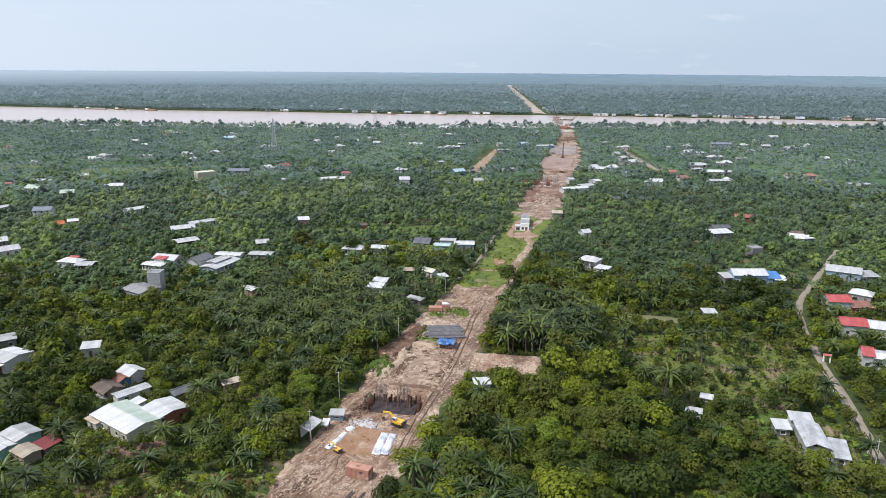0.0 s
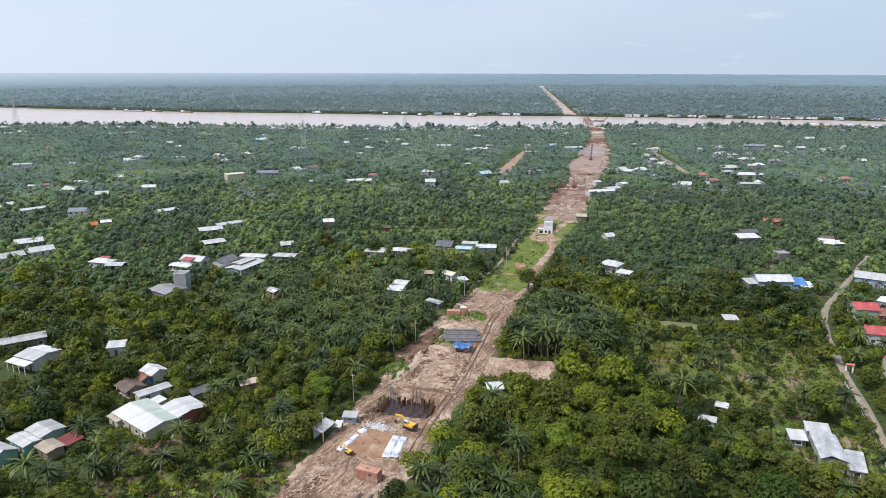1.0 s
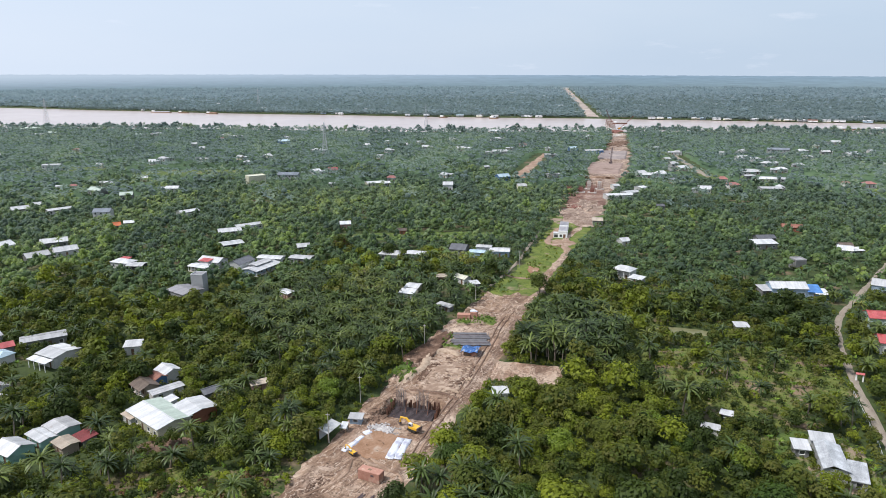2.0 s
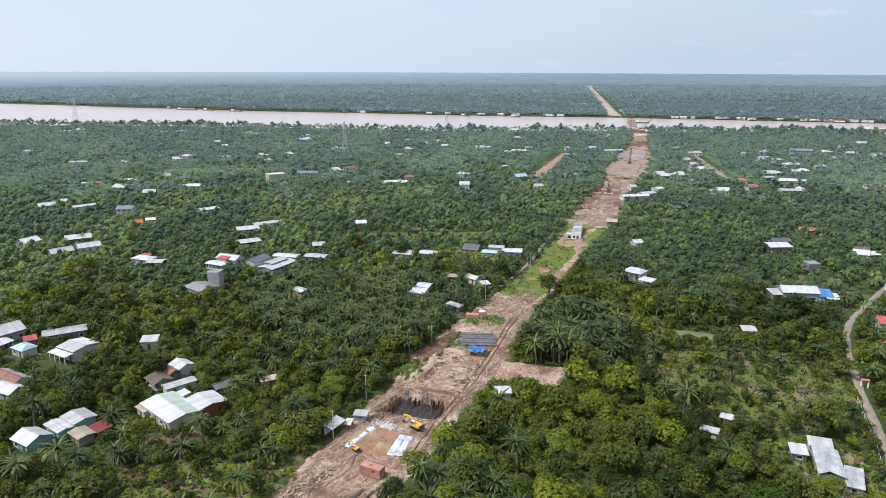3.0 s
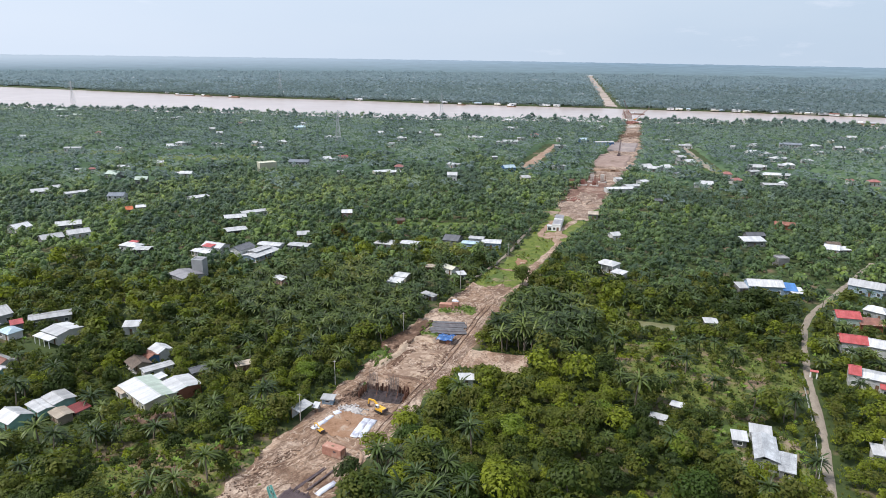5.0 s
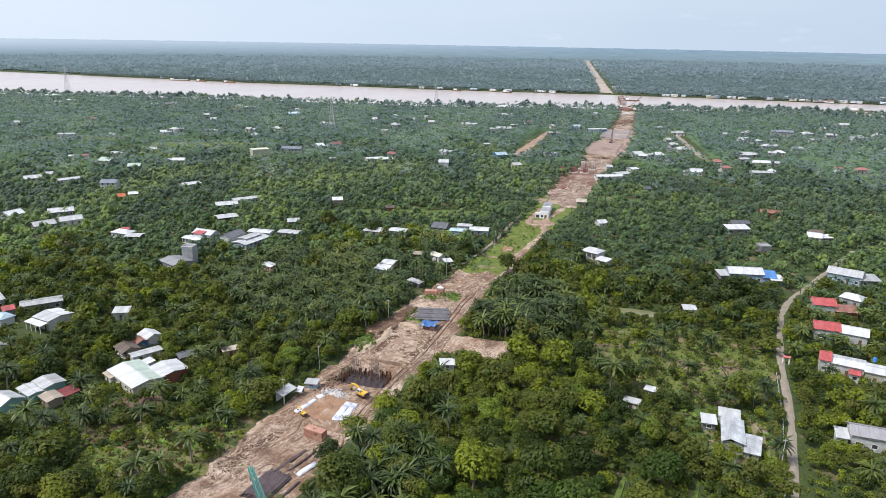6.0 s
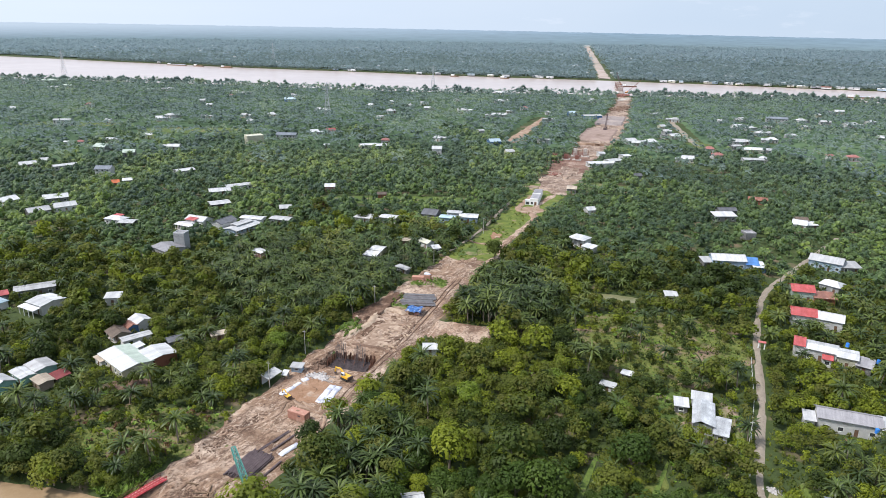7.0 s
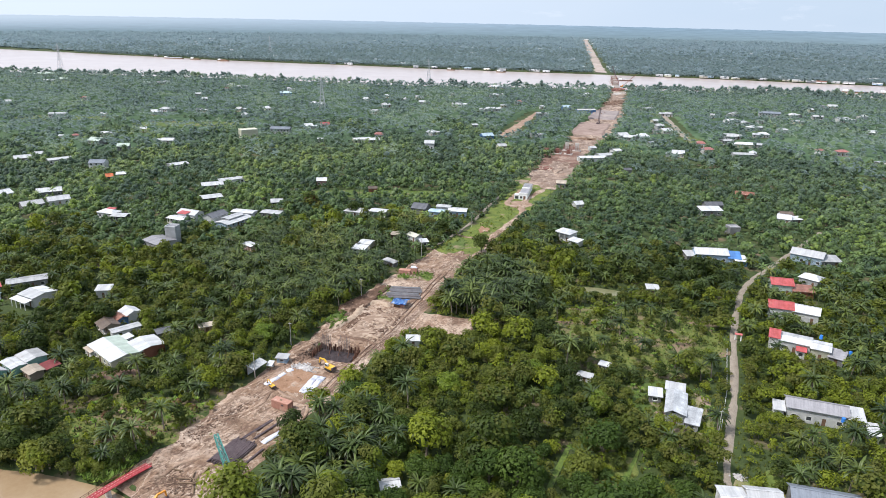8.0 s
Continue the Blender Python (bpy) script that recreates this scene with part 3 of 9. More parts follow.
rx = np.linspace(-5200, 5200, 120)
rv = np.stack([np.concatenate([rx, rx]), np.concatenate([np.interp(rx, B0X, B0Y) - 25, np.interp(rx, B1X, B1Y) + 25]), np.full(240, -1.3)], -1)
rq = np.stack([np.arange(119), np.arange(1, 120), np.arange(121, 240), np.arange(120, 239)], -1)
structure("water", raw_mesh("water", rv, rq, M["river"]), "broad silty pinkish-brown river", "river")
cx = np.linspace(-900, 500, 80)
cv = np.stack([np.concatenate([cx, cx]), np.concatenate([creek_bank(cx) - 58, creek_bank(cx) + 4]), np.full(160, -1.1)], -1)
cq = np.stack([np.arange(79), np.arange(1, 80), np.arange(81, 160), np.arange(80, 159)], -1)
structure("water_creek", raw_mesh("water_creek", cv, cq, M["creek"]), "muddy ochre creek under a red footbridge", "creek")

# distance beyond the land: the haze-blue rim of the plain, haze painted as glow
an = np.linspace(0, 2 * math.pi, 2401)
# top edge height and tilt set to fit the horizon in the camera's view
bt = 73.5 - 23.0 * (0.883 * np.cos(an) + 0.469 * np.sin(an)) + 0.5 * np.sin(an * 331) + 0.6 * np.sin(an * 157 + 1) + 0.5 * np.sin(an * 773)
bv = np.concatenate([np.stack([4250 * np.cos(an), 4250 * np.sin(an), np.full(2401, -5.0)], -1), np.stack([4250 * np.cos(an), 4250 * np.sin(an), bt], -1)])
bq = np.stack([np.arange(2400), np.arange(1, 2401), np.arange(2402, 4802), np.arange(2401, 4801)], -1)
haze = bpy.data.materials.new("distant_haze")
haze.use_nodes = True
ht = haze.node_tree
hp = ht.nodes["Principled BSDF"]
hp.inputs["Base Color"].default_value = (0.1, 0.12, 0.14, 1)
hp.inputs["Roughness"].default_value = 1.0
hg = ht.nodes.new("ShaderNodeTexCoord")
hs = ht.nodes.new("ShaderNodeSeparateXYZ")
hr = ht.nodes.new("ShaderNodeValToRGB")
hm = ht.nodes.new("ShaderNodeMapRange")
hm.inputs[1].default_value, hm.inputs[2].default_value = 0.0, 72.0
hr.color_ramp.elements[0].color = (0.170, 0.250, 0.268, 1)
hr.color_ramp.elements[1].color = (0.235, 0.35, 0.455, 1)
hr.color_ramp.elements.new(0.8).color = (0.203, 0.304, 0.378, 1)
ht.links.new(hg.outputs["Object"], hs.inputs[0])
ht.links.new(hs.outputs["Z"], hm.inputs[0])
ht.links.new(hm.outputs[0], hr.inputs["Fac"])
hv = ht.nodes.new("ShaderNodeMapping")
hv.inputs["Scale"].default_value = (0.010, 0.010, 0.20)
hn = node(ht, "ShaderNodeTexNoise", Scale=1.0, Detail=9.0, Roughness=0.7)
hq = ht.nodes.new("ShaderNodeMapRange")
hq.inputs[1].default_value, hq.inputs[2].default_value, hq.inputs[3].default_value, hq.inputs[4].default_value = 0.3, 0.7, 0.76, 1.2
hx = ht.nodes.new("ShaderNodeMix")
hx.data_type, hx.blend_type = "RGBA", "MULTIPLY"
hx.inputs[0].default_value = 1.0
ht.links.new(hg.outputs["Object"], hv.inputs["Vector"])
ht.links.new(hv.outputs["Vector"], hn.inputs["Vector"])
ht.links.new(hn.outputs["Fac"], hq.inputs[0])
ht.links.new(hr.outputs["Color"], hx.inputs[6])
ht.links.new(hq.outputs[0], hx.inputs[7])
# paler haze towards the sun's side, -x, and the top, painted into the glow
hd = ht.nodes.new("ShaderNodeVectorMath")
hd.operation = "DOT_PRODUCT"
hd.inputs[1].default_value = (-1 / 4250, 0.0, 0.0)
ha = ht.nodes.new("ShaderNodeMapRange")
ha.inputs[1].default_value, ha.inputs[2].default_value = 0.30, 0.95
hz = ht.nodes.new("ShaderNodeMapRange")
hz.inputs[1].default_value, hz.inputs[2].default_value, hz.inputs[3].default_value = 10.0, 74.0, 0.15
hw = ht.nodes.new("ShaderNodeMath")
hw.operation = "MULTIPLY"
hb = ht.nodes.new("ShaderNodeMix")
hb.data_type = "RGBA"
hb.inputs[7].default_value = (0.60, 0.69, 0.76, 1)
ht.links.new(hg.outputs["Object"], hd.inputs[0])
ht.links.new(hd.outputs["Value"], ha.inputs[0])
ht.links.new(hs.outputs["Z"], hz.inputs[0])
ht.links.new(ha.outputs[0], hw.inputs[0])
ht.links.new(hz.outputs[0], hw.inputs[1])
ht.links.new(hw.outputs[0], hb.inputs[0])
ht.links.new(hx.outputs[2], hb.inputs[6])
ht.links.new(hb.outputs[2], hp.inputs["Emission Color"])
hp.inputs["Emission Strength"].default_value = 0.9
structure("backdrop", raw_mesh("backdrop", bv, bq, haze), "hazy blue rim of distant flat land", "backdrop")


# ---------- works corridor ----------
def dirt_z(x, y):
    z = 0.12 + 0.18 * wobble(x, y, 4.0) + 0.08 * wobble(x + 31, y, 1.6) + 0.035 * wobble(x, y + 17, 0.7)
    z = z + (0.8 + 0.5 * wobble(x, y, 1.3)) * np.exp(-((x - left_edge(y) - 1.5) / 2.0) ** 2) * smooth(0.0, 0.4, wobble(x, y, 9))
    for cx0, cy0, r0, w0, h0 in ((-84, 92, 9, 0.5, 0.45), (-84, 92, 12.5, 0.6, 0.5), (-97, 108, 14, 0.5, 0.4), (-88, 128, 7, 0.4, 0.3), (-92, 190, 8, 0.5, 0.35), (-100, 120, 9, 0.7, 0.5), (-70, 130, 15, 0.35, -0.25), (-70, 130, 17, 0.35, -0.25), (-60, 180, 30, 0.35, -0.25), (-60, 180, 32, 0.35, -0.25)):
        z = z + h0 * np.exp(-((np.hypot(x - cx0, y - cy0) - r0 - 0.6 * wobble(x, y, 3)) / w0) ** 2) * smooth(-0.3, 0.2, wobble(x + cx0, y, 6))
    return z + pit_depth(x, y)


def ribbon(name, y0, y1, step, cols_n, material, zfun, lfun, rfun, label, category, ragged=1.0):
    ys = np.arange(y0, y1 + step, step)
    u = np.linspace(0, 1, cols_n)
    l = lfun(ys) + ragged * (1.6 * wobble(ys, ys * 0, 5) + 1.0 * wobble(ys, ys * 0 + 5, 2))
    r = rfun(ys) + ragged * 1.6 * wobble(ys, ys * 0 + 9, 6)
    X = l[:, None] * (1 - u) + r[:, None] * u
    Y = np.repeat(ys[:, None], cols_n, 1)
    Z = zfun(X, Y)
    edge = np.minimum(u, 1 - u)[None, :] * (r - l)[:, None]
    Z = np.where(edge < 1.2, np.minimum(Z, -0.25 + edge * 0.3), Z)
    i = np.arange(X.size).reshape(X.shape)
    q = np.stack([i[:-1, :-1], i[:-1, 1:], i[1:, 1:], i[1:, :-1]], -1).reshape(-1, 4)
    return structure(name, raw_mesh(name, np.stack([X, Y, Z], -1).reshape(-1, 3), q, material, True), label, category)


ribbon("road", 78, 272, 0.6, 64, M["rutted"], dirt_z, left_edge, right_edge, "rutted bare dirt of a new road under construction", "dirt road")
ribbon("road_ruts", 118, 268, 0.8, 26, M["ruts"], lambda x, y: dirt_z(x, y) + 0.09 + 0.07 * np.sin((x - right_edge(y)) * 5.2), lambda y: right_edge(y) - 6.4, lambda y: right_edge(y) - 0.9, "dark muddy haul road with wheel ruts", "dirt road", 0.6)
ribbon("road_far", 425, 1112, 3.0, 22, M["rutted_far"], lambda x, y: 0.25 + 0.35 * wobble(x, y, 9) + 0.4 * wobble(x, y, 3.5), left_edge, right_edge, "long straight swathe of bare earth for a new road", "dirt road", 2.6)
ribbon("ground_strip", 262, 432, 2.0, 14, M["lush"], lambda x, y: 0.10 + 0.1 * wobble(x, y, 5), lambda y: left_edge(y) - 2, right_edge, "unworked grassy strip of the new road", "grass strip")


ribbon("road_beyond_river", 1470, 3800, 15.0, 8, M["pale_road"], lambda x, y: 1.2 + 0 * x, lambda y: far_road_x(y) - 13, lambda y: far_road_x(y) + 12, "pale sandy road strip running to the horizon", "dirt road", 3.0)
ribbon("lane", 140, 420, 2.0, 4, M["path"], lambda x, y: 0.32 + 0 * x, lambda y: lane_x(y) - 1.95, lambda y: lane_x(y) + 1.7, "narrow worn concrete village lane", "lane", 0.12)
ribbon("side_track", 600, 800, 5.0, 5, M["dirt"], lambda x, y: 0.3 + 0 * x, lambda y: -263 - (y - 617) * 0.26 - 9 + (y - 600) * 0.03, lambda y: -263 - (y - 617) * 0.26 + 9 - (y - 600) * 0.03, "short side track of bare earth", "dirt road")
ribbon("side_lane", 690, 870, 5.0, 4, M["path"], lambda x, y: 0.3 + 0 * x, lambda y: -108 - (y - 703) * 0.41 - 5, lambda y: -108 - (y - 703) * 0.41 + 4, "pale side lane between houses", "lane")


def patch(name, cx0, cy0, rx0, ry0, rot, material, z, label, category, n=72, rough_edge=0.18, relief=0.0):
    """A sheet with an uneven oval outline."""
    rings = 16
    a = np.linspace(0, 2 * math.pi, n, endpoint=False)
    wob = 1 + rough_edge * (np.sin(a * 3 + cx0) + 0.7 * np.sin(a * 5 + cy0) + 0.5 * np.sin(a * 11 + cx0 * 2)) / 2.2
    vs = [(0, 0, z)]
    for k in range(1, rings + 1):
        f = k / rings
        for i in range(n):
            px, py = rx0 * f * wob[i] * math.cos(a[i]), ry0 * f * wob[i] * math.sin(a[i])
            vs.append((px, py, (z if k < rings else -0.3) + relief * float(wobble(px + cx0, py + cy0, 2.2) + 0.7 * wobble(px - cx0, py, 0.8))))
    fs = [(0, 1 + i, 1 + (i + 1) % n) for i in range(n)]
    for k in range(1, rings):
        for i in range(n):
            p0, p1 = 1 + (k - 1) * n + i, 1 + (k - 1) * n + (i + 1) % n
            q0, q1 = p0 + n, p1 + n
            fs += [(p0, q0, q1), (p0, q1, p1)]
    ob = structure(name, raw_mesh(name, vs, fs, material, True), label, category)
    ob.matrix_basis = pose(cx0, cy0, 0, 0, 0, rot)
    return ob


def lot(name, cx0, cy0, hx, hy, rot, material, z, label, category, relief=0.12):
    """A roughly rectangular sheet with an uneven rim."""
    u = np.linspace(-1, 1, 28)
    U, V = np.meshgrid(u, u)
    X, Y = hx * U + 0.9 * wobble(U * 9, V * 9, 2.0), hy * V + 0.9 * wobble(V * 9, U * 9, 1.7)
    Z = z + relief * wobble(X, Y, 1.8)
    Z[0], Z[-1], Z[:, 0], Z[:, -1] = -0.3, -0.3, -0.3, -0.3
    i = np.arange(X.size).reshape(X.shape)
    q = np.stack([i[:-1, :-1], i[:-1, 1:], i[1:, 1:], i[1:, :-1]], -1).reshape(-1, 4)
    ob = structure(name, raw_mesh(name, np.stack([X, Y, Z], -1).reshape(-1, 3), q, material, True), label, category)
    ob.matrix_basis = pose(cx0, cy0, 0, 0, 0, rot)
    return ob


lot("ground_sand_lot", -77.6, 202.6, 11.6, 7.4, 16, M["lot"], 0.45, "flattened pale sand lot beside the road works", "sand lot", relief=0.07)
patch("ground_verge_grass", -111.2, 181.6, 1.5, 5.2, 6, M["grass"], 0.85, "strip of grass outside the earth bank", "grass", rough_edge=0.35, relief=0.1)
patch("ground_verge_grass", -115.6, 185.0, 2.2, 6.0, 10, M["grass"], 0.8, "strip of grass outside the earth bank", "grass", rough_edge=0.35, relief=0.1)
patch("ground_red_earth", -116.8, 203.5, 3.9, 17.0, 2, M["slope"], 1.15, "dark brown scraped slope beside the palms", "earth", rough_edge=0.3, relief=0.25)
patch("ground_silt_basin", -101.6, 188.5, 8.6, 15.0, 8, M["silt"], 0.30, "drying pale silt basin with tracks", "silt", rough_edge=0.3, relief=0.22)
patch("ground_red_earth", -107.6, 187.5, 1.7, 7.5, 10, M["slope"], 0.50, "dark wet edge of the silt basin", "earth", rough_edge=0.5, relief=0.3)

patch("ground_silt_flat", -98.4, 179.6, 5.2, 4.7, 25, M["puddle"], 0.52, "smooth pinkish silt left by drained water", "silt", rough_edge=0.5, relief=0.10)
patch("ground_silt_flat", -102.8, 192.6, 5.0, 5.4, 20, M["puddle"], 0.52, "smooth pinkish silt left by drained water", "silt", rough_edge=0.5, relief=0.10)
rnd = random.Random(77)
for px, py, n in ((-93.0, 178.5, 8), (-94.2, 186.5, 10), (-96.0, 195.5, 9), (-104.5, 198.5, 8), (-105.5, 194.5, 5), (-100.0, 187.0, 9)):
    for k in range(n):
        patch("ground_crust", px + rnd.uniform(-2.2, 2.2), py + rnd.uniform(-3.0, 3.0), rnd.uniform(0.4, 1.1), rnd.uniform(0.15, 0.4), rnd.uniform(-30, 60), M["crust" if k % 2 else "dirt_dark"], 0.58 + 0.02 * k, "broken pale crust lifting from the silt", "silt crust", 14, 0.5, 0.12)
lot("ground_red_earth", -94.6, 140.6, 5.8, 6.6, 8, M["ochre"], 0.34, "levelled ochre earth between white sheets", "earth", relief=0.08)
patch("ground_verge_grass", -111.0, 209.5, 5.0, 1.4, 5, M["verge"], 0.62, "weeds along the edge of the bar mat", "grass", rough_edge=0.5, relief=0.1)
patch("ground_verge_grass", -115.6, 216.0, 1.6, 5.5, 8, M["verge"], 0.62, "weeds along the edge of the bar mat", "grass", rough_edge=0.5, relief=0.1)
patch("ground_verge_grass", -112.6, 239.5, 4.2, 6.0, -30, M["verge"], 0.46, "weedy green corner beside stacked bricks", "grass", rough_edge=0.4, relief=0.1)
patch("ground_verge_grass", -118.5, 234.0, 3.6, 3.4, 20, M["verge"], 0.42, "weedy green corner beside stacked bricks", "grass", rough_edge=0.4, relief=0.1)
patch("ground_red_earth", -114, 264, 10, 15, 10, M["rutted"], 0.34, "bulldozed reddish earth", "earth", rough_edge=0.4, relief=0.18)
patch("ground_red_earth", -131, 378, 7, 9, 14, M["dirt"], 0.40, "scraped earth before the tall house", "earth", relief=0.05)
patch("ground_verge_grass", -160, 440, 6, 16, 14, M["verge"], 0.75, "bright green grass on the unworked strip", "grass")
patch("ground_orchard", -14, 234, 34, 30, 15, M["field"], 0.14, "cleared orchard plot of grass and pinkish soil", "orchard")
patch("ground_orchard", 4, 194, 9, 11, 0, M["grass"], 0.10, "grassy plot behind the sheds", "grass")
patch("ground_yard", 16, 182, 9, 18, 0, M["verge"], 0.16, "grassy yard with bare soil beside the lane", "grass", rough_edge=0.4)
patch("ground_yard", 52, 152, 20, 24, 0, M["verge"], 0.145, "grassy yard behind the long house", "grass", rough_edge=0.4)
patch("ground_meadow", -215, 352, 60, 11, 32, M["grass"], 0.12, "long light green meadow strip", "meadow")
patch("ground_meadow", -112, 470, 35, 8, 16, M["grass"], 0.12, "light green field", "meadow")
patch("ground_meadow", -560, 470, 60, 22, 35, M["grass"], 0.12, "light green field far off", "meadow")
patch("ground_meadow", -700, 420, 60, 18, 35, M["grass"], 0.12, "light green field far off", "meadow")
patch("ground_meadow", -100, 690, 26, 12, -60, M["grass"], 0.12, "light green verge by the side lane", "meadow")
patch("ground_garden", -116, 99, 21, 13, 38, M["field"], 0.09, "weedy garden ground with brown soil", "soil", rough_edge=0.35)
patch("ground_bare", -116.5, 97.5, 4.5, 3.2, 20, M["dirt_dark"], 0.15, "bare brown garden soil", "soil", rough_edge=0.4)
patch("ground_bare", -115.5, 89, 3.2, 2.2, 60, M["dirt_dark"], 0.15, "bare brown garden soil", "soil", rough_edge=0.4)
patch("ground_bare", -128, 103, 9, 6, 20, M["field"], 0.12, "bare brown garden soil", "soil")
patch("ground_bare", -145, 112, 7, 4, 40, M["dirt_dark"], 0.12, "bare brown garden soil", "soil")
patch("ground_bare", 4, 148, 9, 12, 0, M["field"], 0.11, "brown orchard bed", "soil")
patch("water_pond", -40, 268, 12, 3.6, 14, M["pond"], 0.16, "shallow olive pond", "pond")
for dx0, dy0 in ((-6.5, 142), (9.2, 148)):
    patch("water_ditch", dx0, dy0, 0.8, 17, 8 if dx0 < 0 else 3, M["algae"], 0.2, "straight orchard ditch green with algae", "ditch")
patch("ground_red_earth", -172, 540, 17, 50, 17, M["formwork_mud"], 0.72, "dark red-brown churned mud round the bridge piers", "earth", rough_edge=0.3, relief=0.3)
patch("ground_red_earth", -157, 500, 8, 20, 17, M["rutted_far"], 0.95, "pale driven track through the mud", "earth", rough_edge=0.4, relief=0.15)
lot("ground_terrace", -206, 700, 17, 42, 13, M["terrace"], 1.3, "levelled pinkish terrace of the new road", "earth", relief=0.25)
lot("ground_terrace", -232, 815, 16, 40, 14, M["grey_fill"], 1.5, "levelled grey fill of the new road", "earth", relief=0.25)
lot("ground_terrace", -193, 632, 17, 2.6, 13, M["sand"], 1.9, "pale edge of a levelled terrace", "earth", relief=0.3)
# pale bank curving round the silt basin
BERM = [(-110.9, 176.0), (-110.6, 183.0), (-110.4, 189.4), (-112.4, 194.6), (-113.6, 200.4), (-111.6, 205.0), (-104.6, 205.2)]
berm_v, berm_f = [], []
for i in range(61):
    g = i / 10.0
    k = min(int(g), 5)
    f = g - k
    p0, p1, p2, p3 = (Vector(BERM[min(max(k + o, 0), 6)]) for o in (-1, 0, 1, 2))
    c = 0.5 * (2 * p1 + (p2 - p0) * f + (2 * p0 - 5 * p1 + 4 * p2 - p3) * f * f + (3 * p1 - p0 - 3 * p2 + p3) * f ** 3)
    d = ((p2 - p0) * (1 - f) + (p3 - p1) * f).normalized()
    n = Vector((-d.y, d.x))
    for q, (o, h) in enumerate(((-1.7, -0.3), (-0.8, 0.5), (0.0, 0.62), (0.8, 0.5), (1.8, -0.4))):
        w = c + n * (o + 0.4 * float(wobble(i * 3.0, q, 2.0)))
        h = (h + 0.5) * min(1.0, 0.3 * i, 0.3 * (60 - i)) - 0.5
        berm_v.append((w.x, w.y, 0.45 + h + 0.14 * float(wobble(i, q * 3, 1.5))))
for i in range(60):
    for k in range(4):
        berm_f.append((i * 5 + k + 1, i * 5 + k, i * 5 + k + 5, i * 5 + k + 6))
structure("ground_berm", raw_mesh("ground_berm", berm_v, berm_f, M["crust"], True), "pale curved earth bank round the silt basin", "earth bank")


def strip(name, pts, width, material, label, category, lift=0.16, rim=0.10, flat=False):
    """A driven track or low ridge along a smooth line through pts, resting on the dirt."""
    v, f, n = [], [], (len(pts) - 1) * 8
    for i in range(n + 1):
        g = i / 8.0
        k = min(int(g), len(pts) - 2)
        h = g - k
        p0, p1, p2, p3 = (Vector(pts[min(max(k + o, 0), len(pts) - 1)]) for o in (-1, 0, 1, 2))
        c = 0.5 * (2 * p1 + (p2 - p0) * h + (2 * p0 - 5 * p1 + 4 * p2 - p3) * h * h + (3 * p1 - p0 - 3 * p2 + p3) * h ** 3)
        d = ((p2 - p0) * (1 - h) + (p3 - p1) * h).normalized()
        w = width * (0.8 + 0.35 * float(wobble(i * 2.0, pts[0][0], 2.3))) * min(1.0, 0.25 + 0.25 * min(i, n - i))
        for o, up in ((-1.0, -0.3), (-0.7, rim), (0.0, 0.0), (0.7, rim), (1.0, -0.3)):
            q = c + Vector((-d.y, d.x)) * (o * w + 0.1 * float(wobble(i * 3.0, o, 1.7)))
            v.append((q.x, q.y, (0.1 if flat else float(dirt_z(q.x, q.y))) + lift + up))
    for i in range(n):
        for k in range(4):
            f.append((i * 5 + k + 1, i * 5 + k, i * 5 + k + 5, i * 5 + k + 6))
    return structure(name, raw_mesh(name, v, f, material, True), label, category)


strip("ground_track", [(-95, 133), (-88.2, 131.6), (-82.6, 133.6), (-82.2, 139), (-85.0, 153)], 0.9, M["sand"], "pale curving wheel track in the dirt", "track")
strip("ground_track", [(-92.5, 134.2), (-86, 132.4), (-80.6, 130.6), (-77.5, 125)], 0.7, M["sand"], "pale curving wheel track in the dirt", "track")
strip("ground_track", [(-90.5, 84.5), (-89.3, 88), (-89.7, 92), (-88.2, 95.4), (-86.3, 98.3), (-84.5, 99.5)], 0.7, M["sand"], "pale mud ridge curving over the landing", "track", 0.2, 0.2)
strip("ground_track", [(-99, 108), (-95.5, 116), (-93.5, 124), (-96, 131)], 0.6, M["sand"], "pale curving wheel track in the dirt", "track")
for o in (-0.9, 0.9):
    strip("ground_track", [(-83.0 + o, 140), (-86.3 + o, 155), (-89.0 + o, 170), (-91.6 + o, 185), (-95.6 + o, 203), (-101.0 + o, 225), (-105.0 + o, 240), (-108.5 + o, 262)], 0.32, M["dirt_dark"], "dark wheel rut along the haul road", "track", 0.2, 0.05)
strip("road_haul_track", [(-107.5, 268), (-107.2, 289.5), (-113.5, 307.5), (-116.6, 326.9), (-119.1, 346.0), (-121.9, 361.5), (-128.0, 374.0), (-134.0, 394.7), (-136.0, 428)], 2.5, M["rutted"], "winding haul track of bare earth through the grass", "dirt road", 0.28, 0.06, True)
strip("road_haul_track", [(-121.9, 361.5), (-129.6, 371.7), (-138.3, 373.8), (-143.6, 392.4), (-147, 415)], 2.2, M["dirt"], "worn side track bending round the tall house", "dirt road", 0.33, 0.06, True)
strip("road_foot_track", [(-131.0, 280), (-132.0, 291.4), (-133.7, 305.7), (-137.4, 329.2), (-145.3, 360.8), (-151.1, 387.1), (-155.5, 406.4)], 1.1, M["path"], "narrow pale footway along the strip", "path", 0.35, 0.03, True)
strip("road_foot_track", [(-133.0, 303), (-127.0, 301), (-120.5, 302), (-114.5, 306)], 0.8, M["sand"], "trodden crossing path over the strip", "path", 0.33, 0.03, True)
patch("ground_verge_grass", -123.0, 287.0, 4.4, 9.0, 10, M["grass"], 0.42, "darker rank weeds on the strip", "grass", rough_edge=0.5, relief=0.08)
patch("ground_red_earth", -124.4, 318.0, 3.0, 5.0, 20, M["ochre"], 0.42, "bare reddish scrape in the grass", "earth", rough_edge=0.5, relief=0.08)
